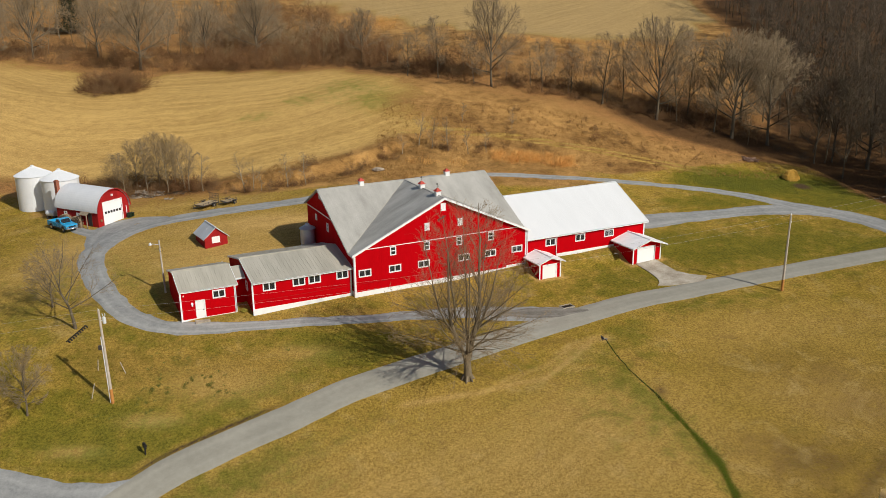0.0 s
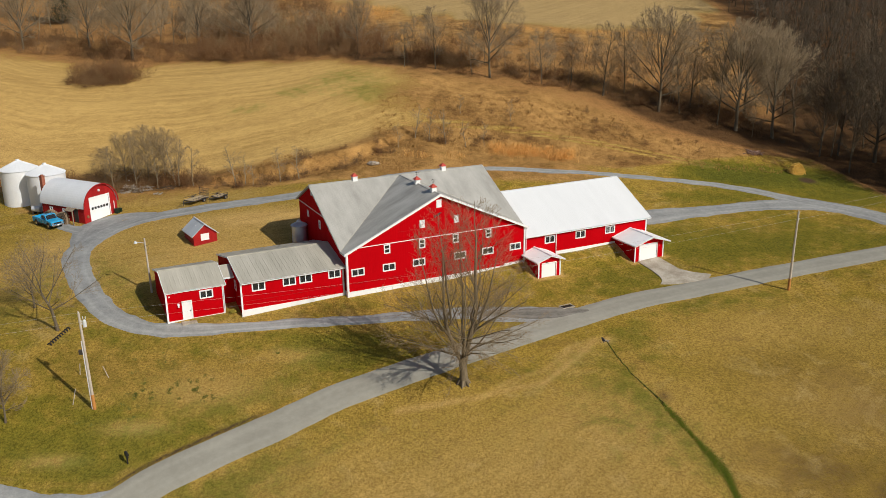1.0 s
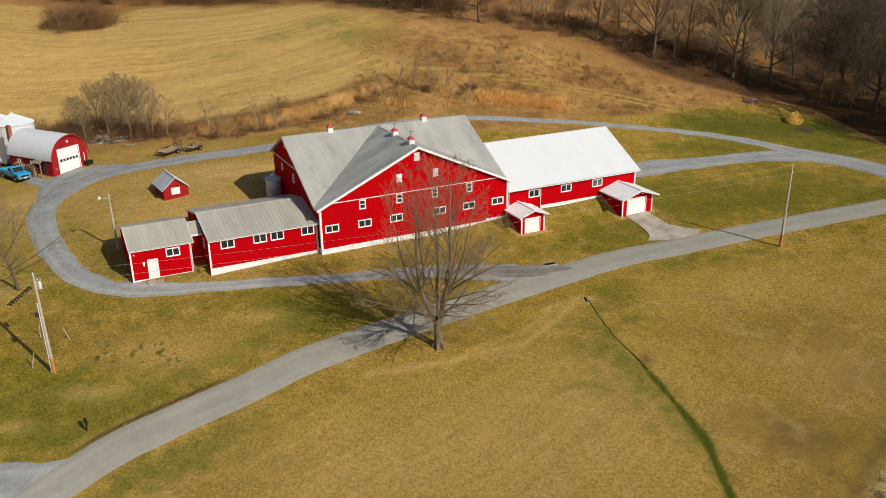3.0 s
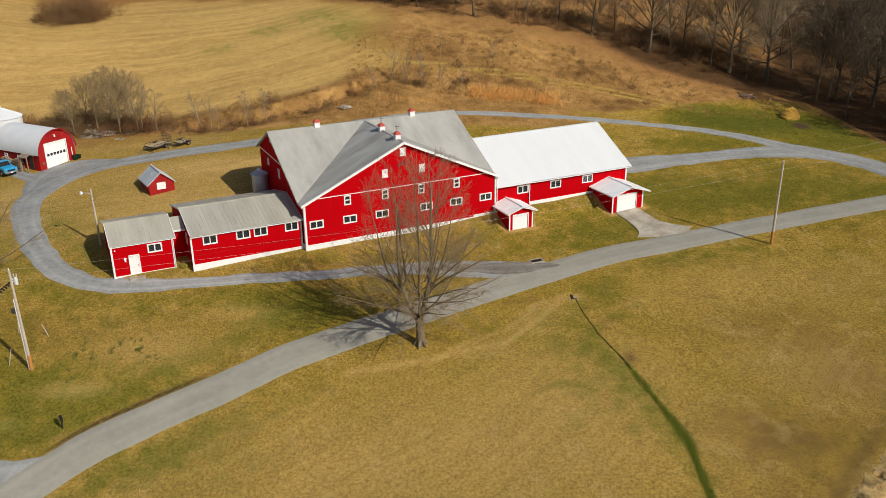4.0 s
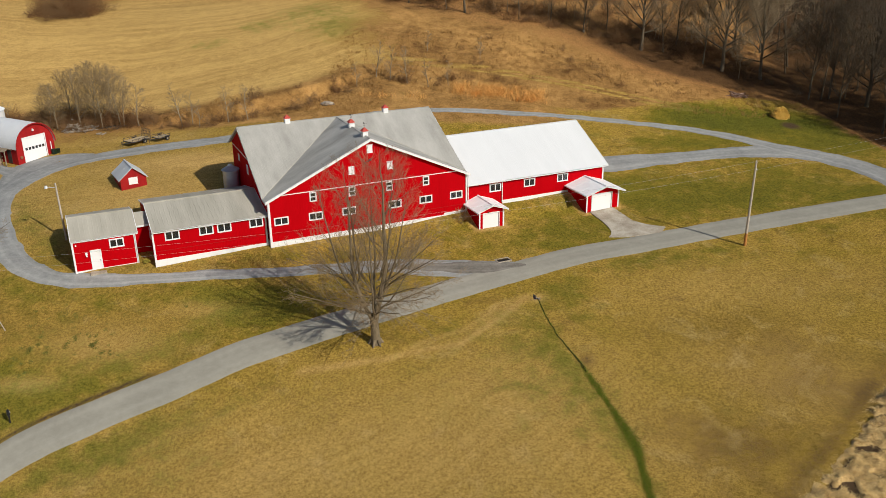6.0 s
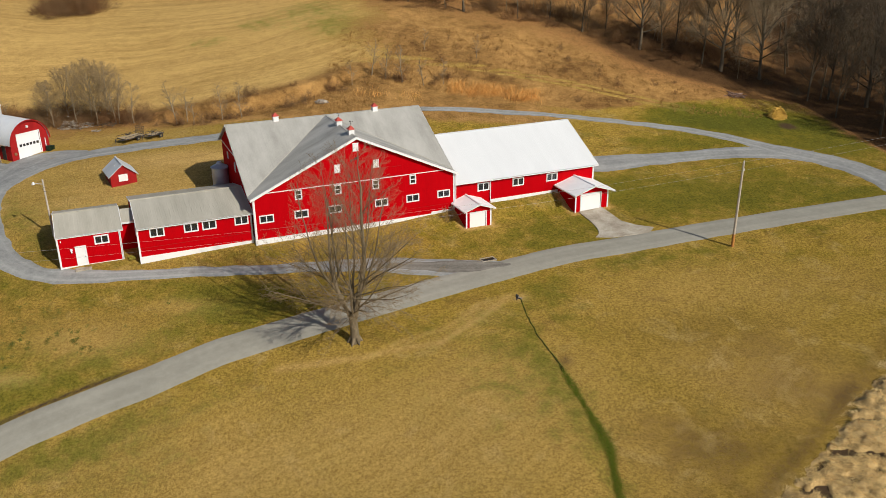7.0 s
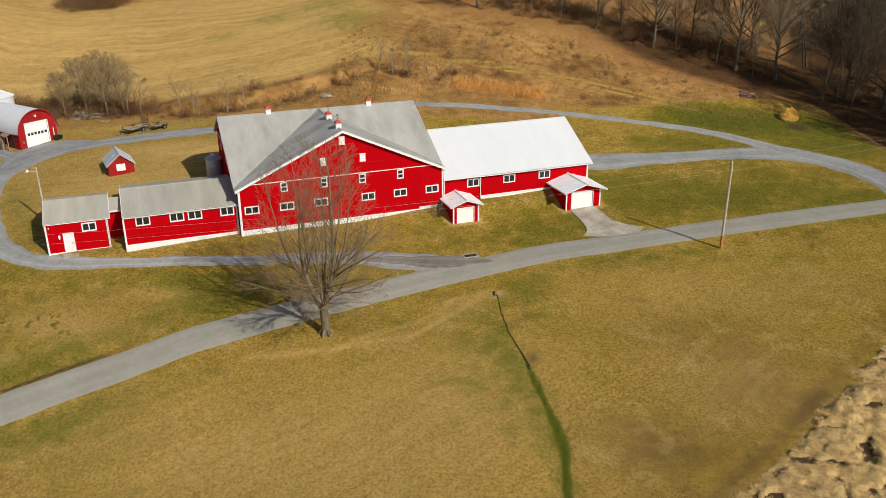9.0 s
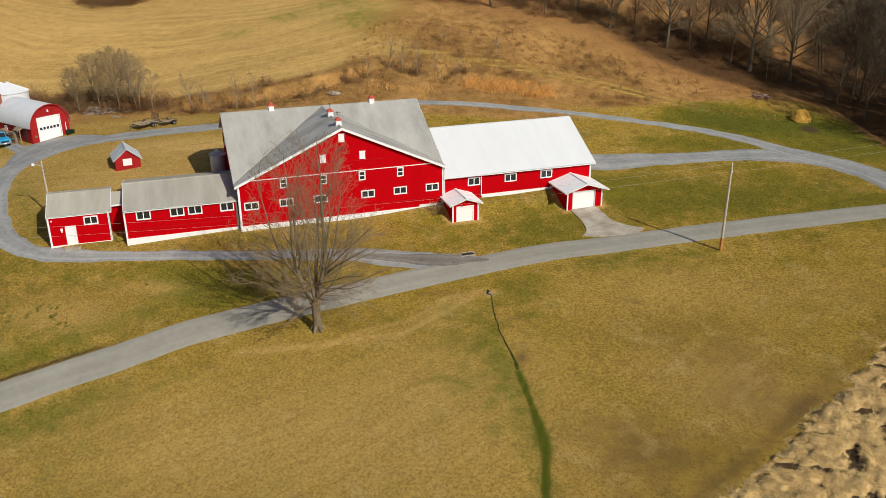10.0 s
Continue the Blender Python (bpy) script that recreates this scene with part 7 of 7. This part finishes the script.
places = [(x, y, prng.uniform(0.6, 1.15), prng.uniform(0.9, 1.3), prng.uniform(0, 6.28)) for x, y in along_line([(-12, 198), (4, 188), (24, 182), (44, 175), (64, 167)], 30, 60, 4.0)]
scattered("far_woods", tall, places, TWIG_WOODS, "younger bare trees between the large ones on the slope", "woods", 0.012)
bushes = [tree_limbs(s, 1.0, "bush") for s in (71, 72, 73, 74, 75)]
place = lambda pts, lo, hi, w: [(x, y, prng.uniform(lo, hi), prng.uniform(0.85, 1.25) * w, prng.uniform(0, 6.28)) for x, y in pts]
scattered("russet_thicket", bushes, place(in_polygon([(-58, 210.5), (-50, 205), (-36, 199), (-22, 195), (-13, 192), (-10, 199), (-14, 212), (-30, 232), (-50, 236), (-60, 226)], 104, 53, 2.7), 3.6, 7.0, 1.0), BRUSH, "dense russet brush above the field", "brush", 0.0026)
scattered("russet_thicket", bushes, place(in_polygon([(-112, 216), (-96, 213), (-86, 214.5), (-76, 208), (-58, 211), (-56, 228), (-80, 236), (-112, 232)], 66, 68, 3.0), 2.4, 5.5, 1.1), BRUSH, "russet brush at the foot of the trees", "brush", 0.0028)
scattered("russet_thicket", bushes, place(in_polygon([(-56, 232), (-30, 226), (-22, 236), (-40, 285), (-60, 300), (-110, 280)], 54, 69, 4.5), 3.5, 7.5, 1.2), TWIG_WOODS, "brown brush climbing the hill behind", "brush", 0.0026)
scattered("russet_thicket", bushes, place(in_polygon([(-26, 202), (-11, 196), (-7, 204), (-12, 222), (-26, 246), (-44, 256), (-40, 238)], 28, 70, 3.4), 2.4, 5.0, 1.1), BRUSH, "scattered russet brush on the slope", "brush", 0.0026)
places = [(x, y, prng.uniform(0.55, 1.0), prng.uniform(1.0, 1.4), prng.uniform(0, 6.28)) for x, y in in_polygon([(-56, 212), (-36, 201), (-16, 196), (-14, 212), (-30, 240), (-56, 250)], 26, 67, 4)]
scattered("thicket_trees", tall, places, TWIG, "slender bare trees standing in the russet brush", "woods", 0.011)
scattered("russet_thicket", bushes, place(along_line([(-7, 192), (0, 187), (7, 184)], 22, 75, 2.6), 2.4, 5.0, 1.1), BRUSH, "dense brown brush at the end of the tree row", "brush", 0.0026)
scattered("russet_thicket", bushes, place(along_line([(-8, 190), (2, 187), (12, 183), (24, 180), (36, 177), (48, 173), (60, 167)], 74, 54, 3.6), 1.4, 3.8, 1.2), BRUSH, "low russet brush under the trees", "brush", 0.0032)
scattered("russet_thicket", bushes, place(in_polygon([(-77, 186), (-71, 183.5), (-65, 186), (-64, 190), (-70, 193.5), (-77, 191.5)], 34, 55, 1.2), 3.8, 5.8, 1.1), BRUSH, "round russet bush in the field", "brush", 0.0028)
scattered("bare_thicket", bushes, place(in_polygon([(-62, 137.5), (-50, 135), (-36, 134.6), (-37, 138), (-46, 140.5), (-62, 141)], 56, 56, 1.1), 1.4, 4.0, 1.2), BRUSH, "bare brown thicket behind the yard", "brush", 0.0028)
scattered("bare_thicket", bushes, place(along_line([(-64, 139.5), (-36, 136), (-27, 135), (-18, 139), (-8, 147), (4, 149), (9, 150)], 62, 57, 1.3), 0.8, 2.4, 1.2), BRUSH, "scrubby bare bushes along the field edge", "brush", 0.0035)
scattered("russet_thicket", bushes, place(in_polygon([(-6, 196), (10, 184), (30, 179), (48, 173), (62, 168), (66, 190), (56, 214), (30, 226), (6, 232), (-8, 216)], 56, 81, 4.2), 1.6, 4.2, 1.3), BRUSH, "brown brush on the slope behind the tree row", "brush", 0.0026)
scattered("russet_thicket", bushes, place(in_polygon([(-60, 236), (-34, 232), (-20, 246), (-18, 268), (-34, 296), (-56, 322), (-80, 318)], 44, 82, 5.0), 4.0, 8.0, 1.3), BRUSH, "brown brush climbing to the far field", "brush", 0.0026)
scattered("russet_thicket", bushes, place(along_line([(14, 177.5), (28, 175), (40, 171), (52, 167), (62, 163)], 34, 83, 1.8), 1.2, 3.0, 1.3), BRUSH, "low brown brush at the feet of the trees", "brush", 0.003)
scattered("meadow_bushes", bushes, place(in_polygon([(5, 148), (30, 146), (52, 152), (48, 160), (24, 168), (8, 166)], 26, 58, 3), 0.7, 2.0, 1.1), BRUSH, "small bushes on the meadow slope", "brush", 0.0026)
scattered("woods_undergrowth", bushes, place(in_polygon([(60, 164), (66, 153), (70, 144), (74, 137), (80, 134), (110, 134), (112, 170), (76, 190), (60, 174)], 32, 59, 3), 1.0, 3.0, 1.2), TWIG_SHADE, "undergrowth at the wood's edge", "brush", 0.0026)


def conifer(x, y, h):
    t = thing("conifer", on_land_m(x, y), "dark evergreen tree among bare ones", "tree")
    part("trunk", rod(bmesh.new(), (0, 0, -0.3), (0, 0, h), h * 0.018, 0.03, 8), BARK_WOODS, t)
    rng = np.random.default_rng(8)
    n = 11000
    zz = h * (0.12 + 0.88 * rng.random(n) ** 1.2)
    r = (h - zz) * 0.33 * np.sqrt(rng.random(n)) + 0.1
    a = rng.random(n) * 6.283
    c = np.stack([r * np.cos(a), r * np.sin(a), zz - r * 0.3], -1)
    o = np.stack([np.cos(a), np.sin(a), np.full(n, -0.25)], -1) * 0.42
    s = np.stack([-np.sin(a), np.cos(a), np.zeros(n)], -1) * 0.16
    v = np.stack([c - s, c + o - s * 0.2, c + o + s * 0.2, c + s], 1).reshape(-1, 3)
    me = quads_mesh("crown", v, np.arange(n * 4).reshape(-1, 4))
    me.materials.append(CONIFER)
    new("crown", me).parent = t


conifer(-109, 262, 18)

# ---- tall grasses ----


def blades(name, xy, height, lean_x, lean_y, width, mat, label, seed, base=None, jitter=0.35):
    """Bent grass blades, each of two joined strips."""
    rng = np.random.default_rng(seed)
    n = len(xy)
    h = height * rng.uniform(0.6, 1.2, n)
    lx = np.broadcast_to(lean_x, n) + rng.normal(0, jitter, n)
    ly = np.broadcast_to(lean_y, n) + rng.normal(0, jitter, n)
    z = (land(xy[:, 0], xy[:, 1]) if base is None else base) - 0.05
    p0 = np.stack([xy[:, 0], xy[:, 1], z], -1)
    p1 = p0 + np.stack([lx * 0.4, ly * 0.4, np.full(n, 0.72)], -1) * h[:, None]
    p2 = p0 + np.stack([lx, ly, 1 - 0.28 * np.minimum(np.hypot(lx, ly), 2.4)], -1) * h[:, None]
    a = rng.random(n) * math.pi
    w = np.stack([np.cos(a), np.sin(a), np.zeros(n)], -1) * width
    v = np.stack([p0 - w, p0 + w, p1 + w * 0.8, p1 - w * 0.8, p2 + w * 0.25, p2 - w * 0.25], 1).reshape(-1, 3)
    b = np.arange(n)[:, None] * 6
    q = np.concatenate([b + np.array([[0, 1, 2, 3]]), b + np.array([[3, 2, 4, 5]])])
    me = quads_mesh(name, v, q)
    me.materials.append(mat)
    return tagged(new(name, me), label, "grass", kind="stuff")


grng = np.random.default_rng(5)


def clumps(cx, cy, rx, ry, n_clump, per, spread):
    c = np.stack([cx + rx * grng.uniform(-1, 1, n_clump), cy + ry * grng.uniform(-1, 1, n_clump)], -1)
    return np.repeat(c, per, 0) + grng.normal(0, spread, (n_clump * per, 2))


orange = np.concatenate([clumps(16.0, 147.0, 7.0, 1.7, 170, 18, 0.55), clumps(-1.1, 142.9, 5, 1.2, 16, 12, 0.5)])
blades("orange_grass", orange, 1.0, 0.15, 0.0, 0.016, ORANGE_GRASS, "tall orange broom grass on the slope", 61, jitter=0.65)
orange = np.concatenate([clumps(-24, 282, 9, 14, 200, 14, 1.6), clumps(-6, 214, 8, 7, 50, 10, 1.2), clumps(44, 232, 26, 5, 160, 12, 1.2)])
blades("orange_grass", orange, 0.75, 0.1, 0.0, 0.024, ORANGE_GRASS, "tall orange grass along the far field", 62, jitter=0.8)
tan = np.concatenate([clumps(24, 157, 36, 11, 1500, 9, 0.22), clumps(-16, 140.5, 13, 4, 420, 9, 0.35), clumps(-40, 137.5, 22, 2.0, 220, 9, 0.3)])
tan = tan[zones(tan[:, 0], tan[:, 1])[1] < 0.42]
blades("meadow_grass", tan, 0.48, 0.2, 0.05, 0.022, TAN_GRASS, "rough tan meadow grass on the slope", 63, jitter=0.8)


def reed_bed():
    """Flattened pale reeds: a lumpy thatch with swirled blades over dark hollows."""
    edge = lambda x: np.interp(x, [25, 37.1, 42.8, 48.9, 54.2, 70, 90], [50, 63.7, 70.1, 77.0, 84.2, 104, 112])
    lump = lambda a, b: noise.noise((a * 0.55 + 0.3 * b, b * 0.5, 7)) * 0.6 + noise.noise((a * 1.15, b * 1.15, 2)) * 0.5 + noise.noise((a * 2.6, b * 2.6, 5)) * 0.22
    xs, ys = np.arange(34, 92, 0.25), np.arange(42, 106, 0.25)
    gx, gy = np.meshgrid(xs, ys)
    hump = np.array([lump(a, b) for a, b in zip(gx.ravel(), gy.ravel())]).reshape(gx.shape)
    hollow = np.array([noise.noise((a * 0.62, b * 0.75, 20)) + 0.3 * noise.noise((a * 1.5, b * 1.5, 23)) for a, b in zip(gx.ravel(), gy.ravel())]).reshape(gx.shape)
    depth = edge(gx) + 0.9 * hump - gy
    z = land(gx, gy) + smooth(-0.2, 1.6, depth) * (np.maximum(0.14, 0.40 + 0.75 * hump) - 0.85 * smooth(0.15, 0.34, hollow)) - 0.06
    keep = (depth > -0.2) & (gx < 90)
    idx = np.arange(gx.size).reshape(gx.shape)
    quads = np.stack([idx[:-1, :-1], idx[:-1, 1:], idx[1:, 1:], idx[1:, :-1]], -1).reshape(-1, 4)
    ok = (keep[:-1, :-1] & keep[:-1, 1:] & keep[1:, 1:] & keep[1:, :-1]).ravel()
    quads = quads[ok]
    used, inv = np.unique(quads, return_inverse=True)
    me = quads_mesh("reed_thatch", np.stack([gx, gy, z], -1).reshape(-1, 3)[used], inv.reshape(-1, 4))
    me.materials.append(THATCH)
    me.polygons.foreach_set("use_smooth", [True] * len(me.polygons))
    tagged(new("reed_thatch", me), "matted bed of old reeds beyond the lawn", "grass", kind="stuff")
    rng = np.random.default_rng(9)
    n = 250000
    x, y = rng.uniform(35, 58, n), rng.uniform(58, 89, n)
    ok = (edge(x) - y > -1.2) & (edge(x) - y < 11)
    x, y = x[ok], y[ok]
    hx = np.array([lump(a, b) for a, b in zip(x, y)])
    ok = (edge(x) + 0.9 * hx - y > -0.5) & (hx > -0.42 + 0.12 * rng.random(len(x)))
    x, y, hx = x[ok], y[ok], hx[ok]
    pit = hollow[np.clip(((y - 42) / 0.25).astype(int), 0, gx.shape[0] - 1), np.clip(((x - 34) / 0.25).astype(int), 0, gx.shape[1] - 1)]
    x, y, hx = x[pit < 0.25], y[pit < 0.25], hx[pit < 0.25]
    fl = np.array([noise.noise((a * 0.2, b * 0.2, 12)) for a, b in zip(x, y)])
    i, j = np.clip(((x - 34) / 0.25).astype(int), 0, gx.shape[1] - 1), np.clip(((y - 42) / 0.25).astype(int), 0, gx.shape[0] - 1)
    ang = 5.6 + fl * 7.0 + hx * 2.5
    blades("reeds", np.stack([x, y], -1), 0.20, np.cos(ang) * 1.7, np.sin(ang) * 1.7, 0.011, REED, "flattened pale straw-coloured reeds", 64, z[j, i], 1.0)


reed_bed()

weeds = np.concatenate([clumps(-25.5, 82.2, 6.0, 2.8, 30, 70, 0.14), clumps(-31, 78, 4.5, 3.0, 14, 60, 0.13), clumps(-24, 83, 8.0, 4.0, 30, 26, 0.09)])


def ditch():
    """The trickle from the culvert: a thin wet furrow, its line of shade put into dark earth, that swells into lush
    grass.
    """
    line = curve_points(DITCH[:-1], 0.2)
    stations, half = [0, 1, 4.3, 7, 9.6, 11.2, 12.8, 14.4, 16.4, 17.3, 18.9, 20.9, 22.4, 24.1, 25.7, 27.0, 40], [0.06, 0.07, 0.075, 0.08, 0.09, 0.14, 0.30, 0.38, 0.20, 0.20, 0.38, 0.62, 0.42, 0.26, 0.38, 0.34, 0.34]
    verts, quads, grass = [], [], []
    for k, p in enumerate(line):
        s_at = k * 0.2
        w = float(np.interp(s_at, stations, half))
        d = (line[min(k + 1, len(line) - 1)] - line[max(k - 1, 0)])
        n = Vector((-d.y, d.x, 0)).normalized()
        drift = (0.08 * noise.noise((s_at * 0.25, 3, 1)) + 0.09 * noise.noise((s_at * 0.9, 5, 1))) * smooth(0.5, 3, s_at)
        l, r = w * (1 + 0.7 * noise.noise((s_at * 1.7, 0, 0))), w * (1 + 0.7 * noise.noise((s_at * 1.7, 9, 0)))
        sunk = 0.16 * float(smooth(11.5, 14, s_at))
        for q, lift in ((drift - l, -0.01 - sunk), (drift, 0.035 - sunk), (drift + r, -0.01 - sunk)):
            x, y = p.x + n.x * q, p.y + n.y * q
            verts.append((x, y, float(land(x, y)) + lift + 0.015))
        if k:
            b = k * 3
            quads += [(b - 3, b, b + 1, b - 2), (b - 2, b + 1, b + 2, b - 1)]
        for q in range(int((30 + 190 * w) * smooth(10.5, 13, s_at)) + 12):
            off = drift + (l + r) * 0.5 * np.clip(grng.normal(0, 0.62), -1.8, 1.8)
            grass.append((p.x + n.x * off + grng.normal(0, 0.04), p.y + n.y * off + grng.normal(0, 0.1)))
    me = quads_mesh("ditch_bed", verts, quads)
    me.materials.append(DITCH_EARTH)
    tagged(new("ditch_bed", me), "thin wet furrow running from the culvert, its shade in the dark colour", "ditch", kind="structure")
    blades("ditch_grass", np.array(grass), 0.17, 0.1, -0.1, 0.011, DITCH_GRASS, "lush dark green grass in the ditch", 66, jitter=0.6)


ditch()
blades("weed_tufts", weeds, 0.12, 0.0, 0.0, 0.03, WEED, "small dark green weed tufts in the lawn", 65, jitter=0.6)
